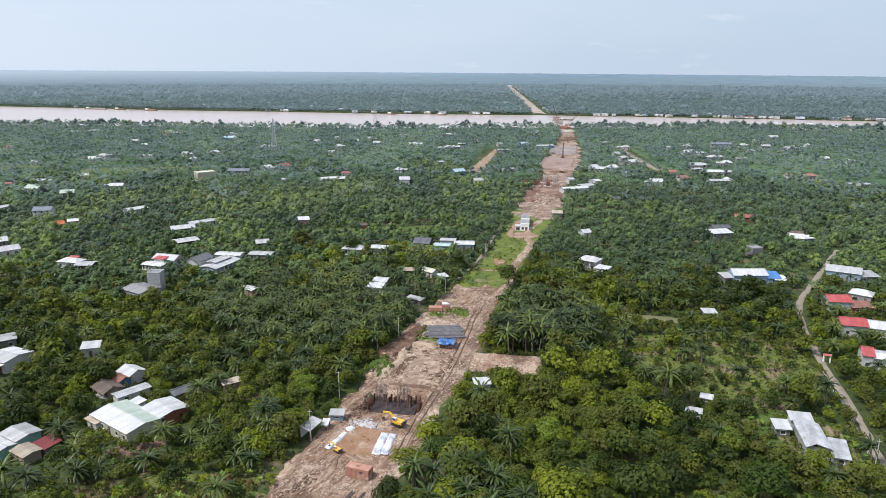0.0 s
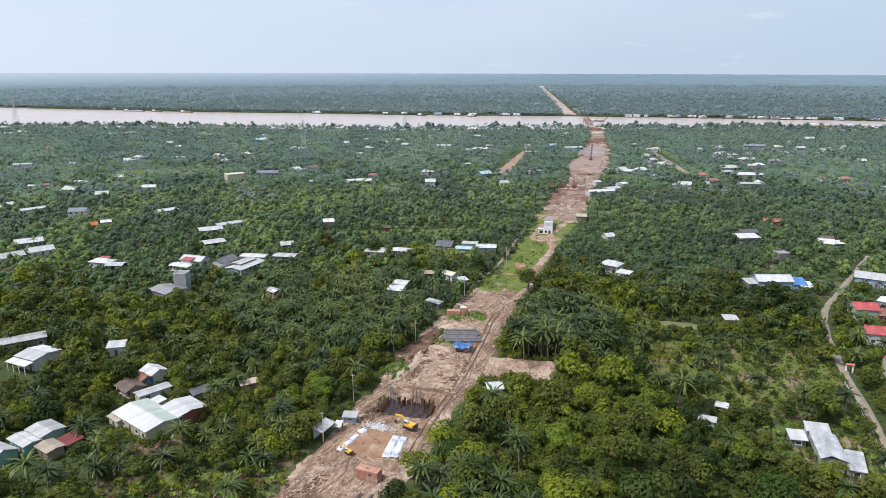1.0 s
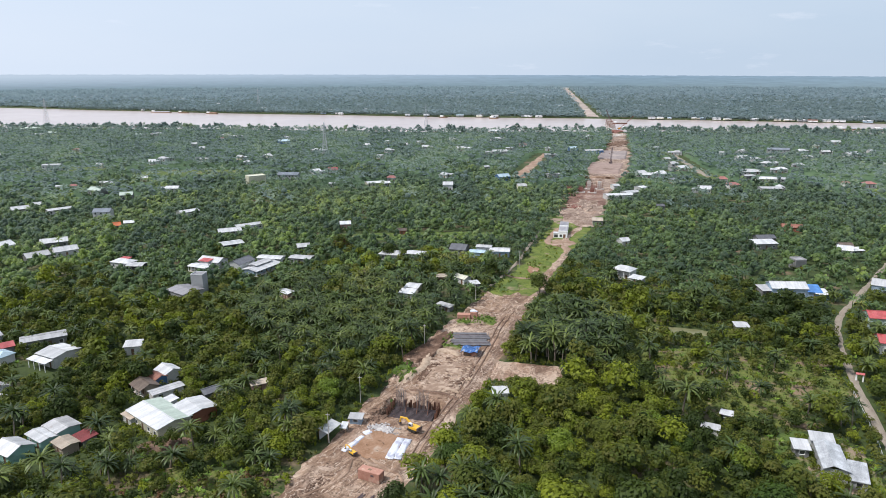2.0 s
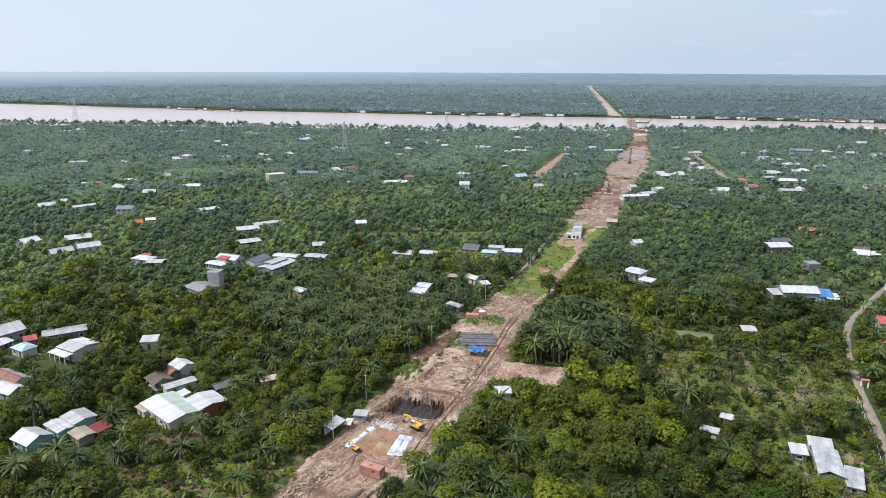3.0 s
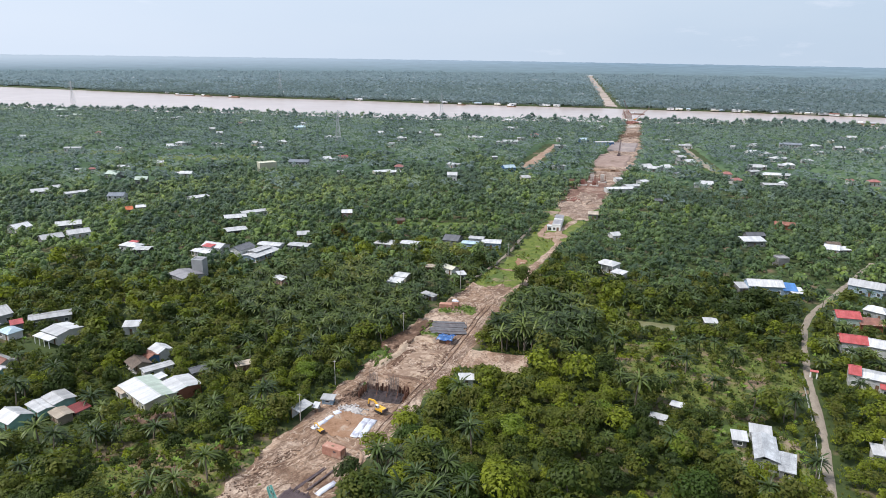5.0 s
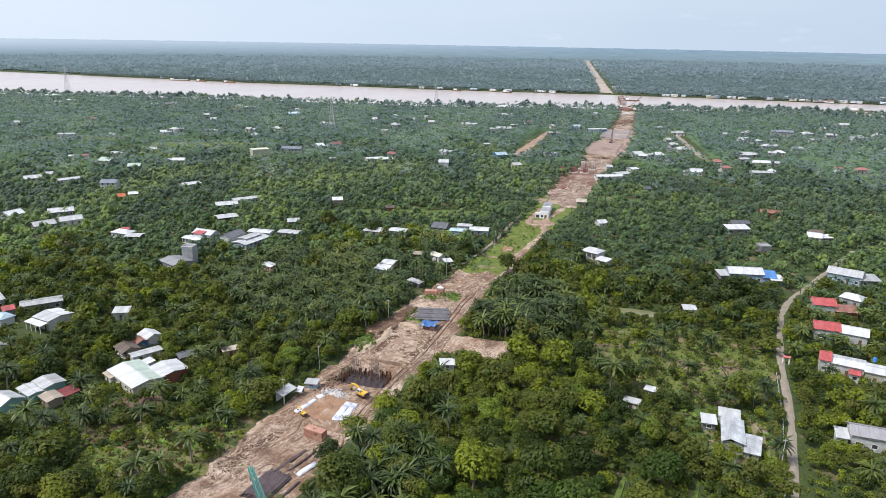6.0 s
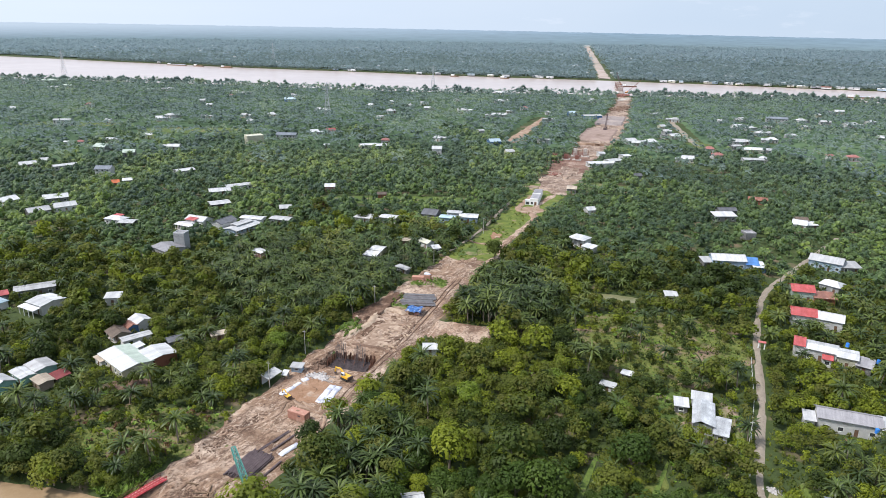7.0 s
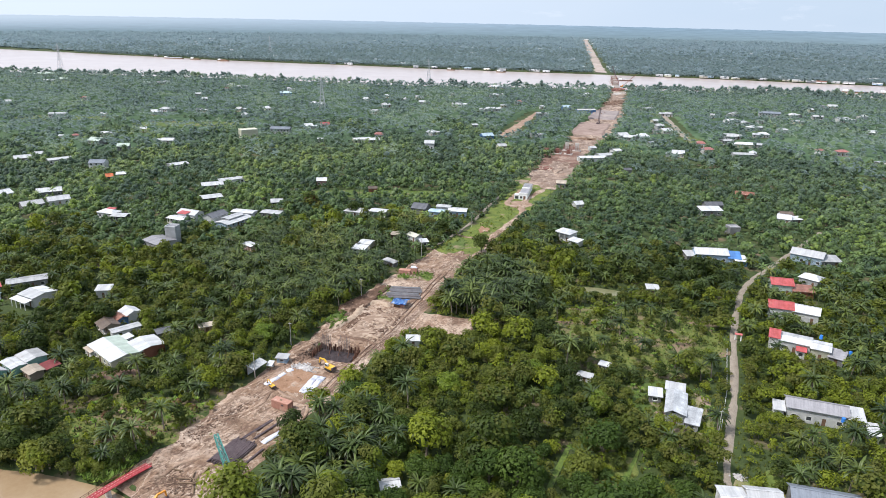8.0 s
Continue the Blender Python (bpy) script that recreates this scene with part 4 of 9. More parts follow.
strip("ground_track", [(-107, 178), (-103, 181), (-98, 183), (-94, 187), (-93, 193)], 0.35, M["dirt_dark"], "dark crack line across the drying silt", "track", 0.3, 0.02)
strip("ground_track", [(-108, 196), (-104, 194.5), (-99, 196), (-95, 200)], 0.35, M["sand"], "pale crust line across the drying silt", "track", 0.3, 0.04)
strip("ground_track", [(-105, 172.5), (-99, 174.0), (-93, 175.5), (-88.5, 174.5)], 0.8, M["dirt_dark"], "dark earth ledge behind the pit", "track", 0.3, 0.25)
strip("ground_track", [(-106, 171), (-99, 172.2), (-92, 173.4)], 0.5, M["sand"], "pale earth ledge behind the pit", "track", 0.35, 0.2)


# ---------- houses ----------
FOOT = []   # footprints, kept free of trees: centre, half sizes, turn, height; some heights set to open the camera's view


def slab_roof(L, W, h, kind, over=0.45):
    """Roof slabs as a list of bmeshes; x runs along the eaves."""
    a, b, out = L / 2 + over, W / 2 + over, []
    def add(pts, th=0.14):
        bm = bmesh.new()
        solid(bm, pts, th)
        out.append(bm)
    if kind in ("gable", "low", "porch"):
        rise = W / 2 * (0.42 if kind == "gable" else 0.16)
        low = h - over * rise / (W / 2)
        add([(-a, -b, low), (a, -b, low), (a, 0, h + rise), (-a, 0, h + rise)])
        add([(a, b, low), (-a, b, low), (-a, 0, h + rise), (a, 0, h + rise)])
    elif kind == "gable_x":
        rise = L / 2 * 0.36
        low = h - over * rise / (L / 2)
        add([(-a, b, low), (-a, -b, low), (-L * 0.16, -b, h + rise), (-L * 0.16, b, h + rise)])
        add([(a, -b, low), (a, b, low), (-L * 0.16, b, h + rise), (-L * 0.16, -b, h + rise)])
    elif kind == "shed":
        rise = W * 0.14
        add([(-a, -b, h), (a, -b, h), (a, b, h + rise), (-a, b, h + rise)])
    elif kind == "hip":
        rise, k = W / 2 * 0.45, min(W / 2, L * 0.35)
        add([(-a, -b, h), (a, -b, h), (a - k, 0, h + rise), (k - a, 0, h + rise)])
        add([(a, b, h), (-a, b, h), (k - a, 0, h + rise), (a - k, 0, h + rise)])
        add([(-a, b, h), (-a, -b, h), (k - a, 0, h + rise)])
        add([(a, -b, h), (a, b, h), (a - k, 0, h + rise)])
    else:
        add([(-L / 2, -W / 2, h), (L / 2, -W / 2, h), (L / 2, W / 2, h), (-L / 2, W / 2, h)], 0.25)
    return out


def recess(L, W, h, kind):
    """How far the front wall stands back under the roof, to leave a veranda."""
    return 1.6 if kind in ("gable", "low", "hip") and L >= 6.5 and W >= 6 and h < 5 and int(L * 10) % 3 == 0 else 0.0


def shell(L, W, h, kind):
    """Walls 0.2 m thick with their gables, doorway and windows left open, all in one piece."""
    bm = bmesh.new()
    a, b, top = L / 2, W / 2, h - 0.02
    g = -b + recess(L, W, h, kind)
    known = {}

    def at(x, y, z):
        k = (round(x, 3), round(y, 3), round(z, 3))
        if k not in known:
            known[k] = bm.verts.new((x, y, z))
        return known[k]

    cuts = openings(L, h)
    levels = sorted({0.0, top} | {c[2] for c in cuts} | {c[3] for c in cuts})
    xs = sorted({-a, a} | {c[0] for c in cuts} | {c[1] for c in cuts})
    for x0, x1 in zip(xs, xs[1:]):
        for z0, z1 in zip(levels, levels[1:]):
            if not any(c[0] - 0.01 < x0 and x1 < c[1] + 0.01 and c[2] - 0.01 < z0 and z1 < c[3] + 0.01 for c in cuts):
                bm.faces.new((at(x0, g, z0), at(x1, g, z0), at(x1, g, z1), at(x0, g, z1)))
    for z0, z1 in zip(levels, levels[1:]):
        bm.faces.new((at(a, b, z0), at(-a, b, z0), at(-a, b, z1), at(a, b, z1)))
        bm.faces.new((at(a, g, z0), at(a, b, z0), at(a, b, z1), at(a, g, z1)))
        bm.faces.new((at(-a, b, z0), at(-a, g, z0), at(-a, g, z1), at(-a, b, z1)))
    rise = W / 2 * (0.42 if kind == "gable" else 0.16)
    for s in (-1, 1):
        x = s * a
        if kind in ("gable", "low", "porch"):
            rim = [at(x, g, top), at(x, b, top), at(x, 0, h + rise - 0.16)] + ([at(x, -b, top)] if g > -b + 0.01 else [])
            bm.faces.new(rim if s > 0 else rim[::-1])
        elif kind == "shed":
            rim = [at(x, g, top), at(x, b, top), at(x, b, h + W * 0.14 - 0.2)]
            bm.faces.new(rim if s > 0 else rim[::-1])
    bmesh.ops.solidify(bm, geom=bm.faces[:], thickness=0.2)
    bmesh.ops.recalc_face_normals(bm, faces=bm.faces)
    return bm


def ring(x0, x1, z0, z1, y0, y1, w=0.1):
    """A window frame in one piece."""
    bm = bmesh.new()
    loops = [[bm.verts.new(p) for p in ((a, y, c), (b, y, c), (b, y, d), (a, y, d))] for y in (y0, y1) for a, b, c, d in ((x0, x1, z0, z1), (x0 + w, x1 - w, z0 + w, z1 - w))]
    o0, i0, o1, i1 = loops
    for k in range(4):
        n = (k + 1) % 4
        for q in ((o0[k], o0[n], i0[n], i0[k]), (o1[n], o1[k], i1[k], i1[n]), (o0[n], o0[k], o1[k], o1[n]), (i0[k], i0[n], i1[n], i1[k])):
            bm.faces.new(q)
    return bm


def openings(L, h):
    """The front's door and windows from one end to the other: x0, x1, z0, z1, what."""
    n = max(1, min(5, int(L / 3.2)))
    out, top = [], min(2.3, h - 0.5)
    for i in range(n):
        c = -L / 2 + L * (i + 0.5) / n
        if i == n // 2 and L > 4:
            out.append((c - 0.5, c + 0.5, 0, top, "door"))
        else:
            out.append((c - 0.75, c + 0.75, 0.85, top, "window"))
    return out


def house(x, y, rot, L, W, h, kind, roof, wall, label):
    ob = thing("house" if h > 2.7 else "shed", label, "house" if h > 2.7 else "shed", x, y, 0, rot, "village houses")
    FOOT.append((x, y, L / 2, W / 2, rot, 9.0 if "hidden" in label else h))
    part("wall", shell(L, W, h, kind), WALL[wall], ob)
    tops = roof.split("+")
    roof = tops[0]
    for i, bm in enumerate(slab_roof(L, W, h, kind)):
        part("roof", bm, ROOF[tops[i % len(tops)]], ob)
    back = recess(L, W, h, kind)
    g = -W / 2 + back
    if back:
        part("veranda_floor", boxed((-L / 2, -W / 2, 0, L / 2, g, 0.25)), M["concrete"], ob)
        n = max(2, int(L / 3))
        for i in range(n + 1):
            c = -L / 2 + 0.12 + (L - 0.24) * i / n
            part("post", boxed((c - 0.1, -W / 2 + 0.02, 0.25, c + 0.1, -W / 2 + 0.2, h - 0.35)), WALL["white"], ob)
    if kind in ("gable", "low", "porch"):
        rise = W / 2 * (0.42 if kind == "gable" else 0.16)
        part("ridge_cap", boxed((-L / 2 - 0.45, -0.22, h + rise - 0.03, L / 2 + 0.45, 0.22, h + rise + 0.05)), ROOF[roof], ob)
    for x0, x1, z0, z1, what in openings(L, h):
        if what == "door":
            part("door", boxed((x0 + 0.01, g + 0.08, 0, x1 - 0.01, g + 0.14, z1 - 0.01)), M["door"], ob)
        else:
            w = part("window", ring(x0, x1, z0, z1, g - 0.04, g + 0.1), WALL["white"], ob)
            part("pane", boxed((x0, g + 0.11, z0, x1, g + 0.13, z1)), M["glass"], w)
    if h > 5 and kind != "flat":
        n = max(2, int(L / 3))
        for i in range(n):
            c = -L / 2 + L * (i + 0.5) / n
            part("window", boxed((c - 0.55, -W / 2 - 0.03, 3.6, c + 0.55, -W / 2 + 0.05, 4.9)), M["glass"], ob, "dark upper window")
    if kind == "flat":
        part("parapet", boxed((-L / 2, -W / 2, h, L / 2, -W / 2 + 0.2, h + 0.5), (-L / 2, W / 2 - 0.2, h, L / 2, W / 2, h + 0.5), (-L / 2, -W / 2 + 0.2, h, -L / 2 + 0.2, W / 2 - 0.2, h + 0.5), (L / 2 - 0.2, -W / 2 + 0.2, h, L / 2, W / 2 - 0.2, h + 0.5)), WALL[wall], ob)
    if kind == "porch":
        bm = bmesh.new()
        solid(bm, [(-L / 2 - 0.4, -W / 2 - 3.6, h - 0.9), (L / 2 + 0.4, -W / 2 - 3.6, h - 0.9), (L / 2 + 0.4, -W / 2 - 0.47, h - 0.5), (-L / 2 - 0.4, -W / 2 - 0.47, h - 0.5)], 0.12)
        part("porch_roof", bm, ROOF["white"], ob)
        for i in range(4):
            c = -L / 2 + 0.3 + (L - 0.6) * i / 3
            bm = bmesh.new()
            tube(bm, (c, -W / 2 - 3.3, 0), (c, -W / 2 - 3.3, h - 1.0), 0.14)
            part("column", bm, WALL["white"], ob)
    return ob


house(-156.2, 119.1, -10, 17.3, 10.1, 3.5, "low", "white+palegreen", "cream", "broad workshop hall, roof half white, half pale green")
house(-150.6, 127.0, -13, 9.0, 9.0, 3.6, "low", "white", "brick", "brick-ended hall under a clean white tin roof")
house(-164.0, 116.0, -10, 5.0, 3.4, 2.4, "shed", "beige", "white", "low beige lean-to beside the white hall")
house(-160.6, 126.6, -10, 3.4, 2.6, 3.4, "shed", "white", "white", "small white lean-to between two halls")
house(-177.4, 130.4, -15, 7.2, 6.0, 2.7, "gable", "brown", "beige", "old farmhouse with dark weathered brown roof")
house(-178.8, 136.2, -10, 5.0, 3.6, 3.0, "gable", "rust", "blue", "small outbuilding with rusty red sheet roof")
house(-179.3, 140.8, -10, 6.6, 5.6, 3.3, "gable", "white", "white", "small house with clean white tin roof")
house(-168.6, 131.4, 74, 9.4, 3.6, 3.0, "low", "palegrey", "white", "long low house with pale grey sheet roof")
house(-156.4, 138.2, 74, 5.6, 4.0, 2.7, "gable", "dark", "grey", "dark grey sheet-roofed shed among bushes")
house(-173.4, 100.9, -5, 7.3, 6.2, 3.8, "low", "palegrey", "teal", "tin-roofed hall with teal end wall")
house(-173.7, 95.3, -4, 7.6, 4.2, 3.4, "low", "white", "teal", "middle wing of the teal house, white roof")
house(-174.6, 88.2, 2, 7.4, 6.8, 3.2, "gable", "white", "teal", "teal-walled house with white gable roof")
house(-165.8, 97.0, -6, 5.8, 4.2, 2.7, "low", "beige", "beige", "beige cottage with faded beige roof")
house(-164.4, 101.8, -9, 5.2, 3.8, 2.5, "shed", "darkred", "grey", "low shed with dark red sheet roof")
house(-219.0, 104.9, 2, 13.0, 5.6, 3.3, "gable", "rust+palegrey", "white", "barn with rusty and white striped sheet roof")
house(-211.7, 100.4, 8, 9.5, 6.0, 3, "gable", "white", "teal", "teal-walled cottage under a white roof")
house(-224.0, 130.8, 3, 9.3, 9.8, 4.15, "porch", "white", "white", "white house with columned porch and low gable roof")
FOOT.append((-224.0, 122.6, 6.0, 3.6, 2, 0.6))
house(-243.6, 137.0, 62, 14.5, 6.6, 3.5, "low", "palegrey", "grey", "long grey house with pale sheet roof")
house(-262.6, 124.3, 86, 11.0, 10.0, 4, "gable", "white", "palegrey", "large house with white gable roof")
house(-252.4, 116.9, 102, 7.5, 6.0, 3.4, "low", "white", "grey", "low white-roofed shed among green trees")
house(-241.4, 120.6, 2, 7.0, 5.2, 3.0, "hip", "paleblue", "white", "small shed with pale blue roof")
house(-246.4, 125.5, 69, 3.7, 4.0, 3.4, "shed", "red", "grey", "tiny lean-to with red sheet roof")
house(-207.9, 148.8, 42, 5.4, 4.6, 3.4, "shed", "white", "white", "small white cottage with single-slope roof")
house(-147.2, 149.6, 60, 5.0, 2.6, 2.4, "shed", "beige", "pink", "small hut with beige sheet roof")
house(46.8, 208.0, 12, 15.8, 6.6, 4.5, "gable", "grey", "white", "long white farmhouse with grey gable roof")
house(56.8, 209.6, 12, 3.8, 6.0, 3.9, "shed", "white", "white", "white rear wing of the long farmhouse")
house(37.4, 204.6, 12, 2.6, 4.4, 3, "shed", "white", "white", "white front porch of the long farmhouse")
house(61.5, 205.9, 14, 2.5, 5.0, 2.6, "shed", "white", "grey", "small white-roofed outhouse among green trees")
house(29.6, 254.2, 6, 3.0, 7.4, 4.8, "gable", "red", "white", "front pavilion with bright red tiled roof")
house(36.5, 254.6, 2, 9.8, 7.5, 4.25, "low", "white", "white", "long white house with white tin roof")
house(44.6, 253.4, 2, 5.8, 7.4, 4.2, "low", "white", "cream", "rear hall with white tin roof")
house(50.0, 251.8, -6, 4.4, 6.0, 2.8, "shed", "grey", "grey", "grey open lean-to behind the white hall")
house(27.8, 284.6, 12, 8.6, 7.8, 4.5, "gable", "red", "white", "house with wide red sheet roof")
house(37.2, 285.6, 2, 8.8, 7.6, 4.2, "gable", "white", "white", "white rear wing with tin roof")
house(24.6, 311.6, 18, 8.5, 7.8, 4.8, "gable", "red", "mint", "pale mint-white house with red gable roof")
house(33.0, 312.1, 21, 8.2, 6.0, 3, "shed", "rust", "brick", "rear shed with faded red sheet roof")
house(35.1, 328.6, -15, 8.0, 7.0, 3.6, "hip", "white", "palegrey", "grey house with worn white roof")
house(30.6, 361.8, -5, 14.0, 8.6, 4.4, "gable", "white", "paleblue", "pale blue house with white tin roof")
house(39.4, 362.3, 29, 9.2, 7.0, 3, "shed", "palegrey", "grey", "grey sheet-roofed lean-to among green trees")
house(-9.9, 337.5, 25, 15.1, 8.6, 4.4, "gable", "white", "paleblue", "wide pale blue house with white tin roof")
house(0.5, 340.6, 17, 5.3, 8.0, 3.2, "shed", "blue", "paleblue", "side wing with bright blue sheet roof")
house(3.7, 338.7, 26, 5.2, 6.0, 2.8, "shed", "white", "blue", "low white-roofed carport among green trees")
house(-18.5, 332.9, 34, 4.2, 6.0, 2.8, "shed", "palegrey", "grey", "small grey lean-to among green trees")
house(-80.4, 327.0, -10, 9.0, 7.6, 4.8, "hip", "white", "white", "white house with hipped tin roof")
house(-72.6, 321.0, -14, 6.0, 4.6, 2.9, "shed", "white", "white", "low white annex among green trees")
house(-28.0, 423.5, 35, 12.7, 7.0, 3.4, "shed", "white", "grey", "white-roofed farm shed among green trees")
house(-29.0, 436.2, 35, 10.6, 6.0, 3.8, "gable", "dark", "grey", "dark grey roofed house")
house(12.0, 430.3, 5, 7.1, 8.0, 3.4, "gable", "white", "white", "white farmhouse among palms")
house(11.8, 437.0, 25, 6.6, 6.0, 4, "gable", "brown", "white", "house with weathered brown roof")
house(17.2, 433.1, 35, 6.4, 5.0, 2.8, "shed", "white", "grey", "small white annex among green trees")
house(-8.4, 386.8, 35, 5.6, 6.0, 5, "flat", "grey", "grey", "unfinished grey cement two-storey block")
house(-17.5, 478.8, 12, 11.3, 6.0, 3.2, "gable", "rust", "brick", "farmhouse with long rusty red roof")
house(11.6, 188.6, 12, 5.4, 12.6, 3.6, "gable_x", "metal", "palegrey", "shed house with streaky grey metal roof")
house(17.5, 184.8, 6, 3.4, 7.4, 2.6, "shed", "metal", "palegrey", "low metal-roofed side shed")
house(9.0, 197.8, 12, 5.2, 3.8, 3.4, "shed", "white", "white", "white sheet-roofed rear room")
house(4.4, 192.6, 17, 3.5, 4.0, 2.6, "shed", "white", "grey", "small white lean-to among green trees")
house(34.1, 151.8, 25, 5.5, 8.5, 4, "low", "white", "white", "white roadside building with flat white roof")
house(39.9, 156.6, 24, 7.5, 5.4, 4.4, "gable", "white", "white", "white roadside house with white gable roof")
house(52.4, 164.0, 16, 14.9, 6.1, 4.2, "gable", "slate", "grey", "roadside hall with blue-grey roof")
house(-38.3, 113.8, 47, 4.4, 3.4, 2.4, "gable", "palegrey", "white", "small white-roofed hut hidden by palms")
house(-36.9, 103.0, 37, 5.1, 4.0, 2.8, "gable", "white", "white", "white-roofed hut among palms")
house(-77.8, 181.8, 34, 4.4, 3.4, 2.8, "shed", "white", "white", "tiny white tin-roofed cabin")
house(-17.9, 192.2, 3, 4.3, 2.2, 2, "shed", "white", "white", "low white sheet shelter")
house(-15.2, 202.7, 0, 3.0, 2.2, 2, "shed", "white", "white", "tiny white sheet shelter")
house(-21.2, 279.2, 26, 4.7, 4.0, 2.6, "shed", "white", "grey", "little white-roofed pump hut")
house(-242.6, 208.8, 24, 5.6, 5.0, 9, "flat", "grey", "palegrey", "tall grey cement water-tower block")
house(-243.0, 201.0, -7, 12.4, 10.4, 3.8, "low", "grey", "palegrey", "low grey cement building")
house(-270.2, 233.4, 7, 11.4, 6.2, 3.0, "low", "white", "white", "house with flat white roof")
house(-271.4, 242.4, 9, 12.4, 7.6, 3.8, "gable", "white", "white", "white-walled wing with tin roof")
house(-272.0, 238.4, 9, 5.4, 3.6, 4.3, "shed", "red", "white", "raised wing with red roof")
house(-253.2, 244.4, 96, 11.6, 7.6, 5.0, "gable", "dark", "white", "two-storey white house with dark grey gable roof")
house(-245.0, 249.4, 94, 11.6, 5.0, 4.3, "low", "palegrey", "palegrey", "raised upper roof over the white-roofed hall")
house(-311.6, 220.4, 12, 4.6, 2.6, 4.4, "shed", "red", "white", "small raised room with red roof")
house(39.0, 248.9, 3, 2.6, 2.6, 3.0, "shed", "red", "white", "small red-roofed front porch of the white house")
house(-243.2, 248.4, 94, 18.6, 9.6, 2.9, "low", "white", "paleblue", "blue-walled hall with stepped white roof")
house(-250.0, 262.4, 18, 13.0, 6.2, 3.4, "low", "white", "white", "long white-roofed store among green trees")
house(-236.4, 271.0, 17, 11.6, 6.6, 3.2, "low", "white", "grey", "white-roofed barn among green trees")
house(-311.0, 218.6, 12, 11.0, 6.6, 3.3, "hip", "white", "white", "white house with part red roof")
# closed walls coloured dark to paint the shade under the carport roof
house(-301.2, 219.0, 28, 8.0, 6.6, 2.9, "low", "white", "dark", "white-roofed carport with walls coloured dark for a shaded inside")
house(-402.2, 206.2, 95, 9.8, 9.0, 3.4, "gable", "white", "white", "white-roofed farmhouse among green trees")
house(-385.7, 226.7, 61, 13.6, 8.0, 3.4, "gable", "white", "grey", "long low white-roofed barn")
house(-364.1, 203.9, 77, 11.3, 8.0, 3.2, "gable", "palegrey", "grey", "grey-roofed farmhouse among green trees")
house(-361.7, 218.5, 71, 11.5, 8.0, 3.4, "gable", "white", "white", "white tin-roofed farmhouse among green trees")
house(-292.2, 274.5, 64, 11.5, 9.0, 3.4, "low", "white", "dark", "white sheet roof round a small court")
house(-318.1, 297.1, 57, 13.2, 7.0, 3.2, "gable", "white", "grey", "white-roofed farm shed among green trees")
house(-319.9, 313.6, 69, 18.5, 7.0, 3.4, "low", "white", "white", "row of white sheet-roofed rooms")
house(-432.7, 290.1, 35, 11.0, 8.4, 5.4, "gable", "slate", "white", "two-storey white house with slate roof")
house(-389.8, 325.9, 76, 12.9, 9.0, 3.4, "low", "white", "white", "white tin-roofed house among green trees")
house(-394.9, 273.6, 60, 4.2, 7.0, 3, "gable", "orange", "grey", "small hut with orange sheet roof")
house(-394.9, 282.5, 54, 5.8, 5.0, 2.8, "shed", "white", "grey", "small white-roofed hut among green trees")
house(-504.6, 272.9, 72, 11.4, 8.0, 3.2, "gable", "white", "white", "white-roofed farmhouse among green trees")
house(-509.9, 288.7, 62, 5.4, 7.0, 3.2, "gable", "white", "white", "small white-roofed house among green trees")
house(-478.4, 286.5, 77, 16.7, 8.0, 3.2, "low", "white", "white", "long white-roofed house among green trees")
house(-266.4, 346.6, 40, 6.4, 6.0, 3.6, "shed", "white", "pink", "small house with bright white roof")
house(-252.2, 290.1, 47, 6.6, 6.0, 3.2, "gable", "white", "grey", "small white-roofed shed among green trees")
house(-199.0, 300.4, 14, 12.0, 7.6, 3.4, "hip", "palegrey", "white", "white tin-roofed house beside another")
house(-188.4, 308.6, 12, 9.6, 6.8, 3.2, "low", "white", "grey", "low white-roofed barn among green trees")
house(-160.6, 327.6, 16, 8.8, 6.0, 3.2, "low", "paleblue", "paleblue", "pale blue house beside the works")
house(-161.0, 335.6, 18, 8.0, 5.0, 4.2, "low", "white", "white", "white-roofed rear wing beside the works")
house(-151.4, 335.6, 24, 10.4, 8.0, 3.4, "low", "white", "paleblue", "wide white-roofed house beside the works")
house(-173.0, 329.0, 12, 8.6, 9.6, 3.4, "gable", "dark", "grey", "dark sheet-roofed barn among green trees")
house(-157.4, 257.2, 13, 6.0, 6.4, 3.6, "low", "white", "cream", "tilted white-roofed cottage among green trees")
house(-156.0, 250.0, 13, 6.4, 5.0, 2.8, "shed", "white", "white", "low white porch of the tilted cottage")
house(-203.4, 223.4, -8, 7.0, 4.4, 2.9, "low", "white", "pink", "pink-walled cottage with white roof")
house(-154.4, 277.6, 30, 4.4, 4.4, 3.2, "hip", "beige", "brown", "thatched pale brown hut among green trees")
house(-145.4, 281.6, -16, 7.0, 4.4, 3.0, "gable", "cream+dark", "white", "cottage with pale cream roof, dark on one side")
house(-136.1, 276.4, 50, 3.5, 4.0, 2.8, "shed", "white", "grey", "tiny white shelter among green trees")
house(-133.4, 244.2, -12, 7.2, 2.6, 2.2, "shed", "palegrey", "grey", "row of low grey shelters")
house(-226.8, 352.0, 40, 5.4, 4.4, 2.8, "gable", "brown", "brick", "brick hut with brown roof")
house(-129.5, 438.2, 20, 6.1, 10.0, 3.6, "low", "beige", "grey", "cement building with pale flat roof")
house(-99.1, 391.7, 50, 5.4, 6.0, 3.2, "gable", "white", "white", "small white-roofed house among green trees")
house(-144.4, 537.2, 42, 22.3, 9.0, 3.6, "low", "white", "white", "long white shed by the works")
house(-159.3, 578.4, 37, 5.0, 9.0, 4, "low", "white", "white", "small white block among green trees")
house(-139.7, 553.7, 58, 13.4, 9.0, 3.6, "low", "white", "white", "white-roofed shed among green trees")
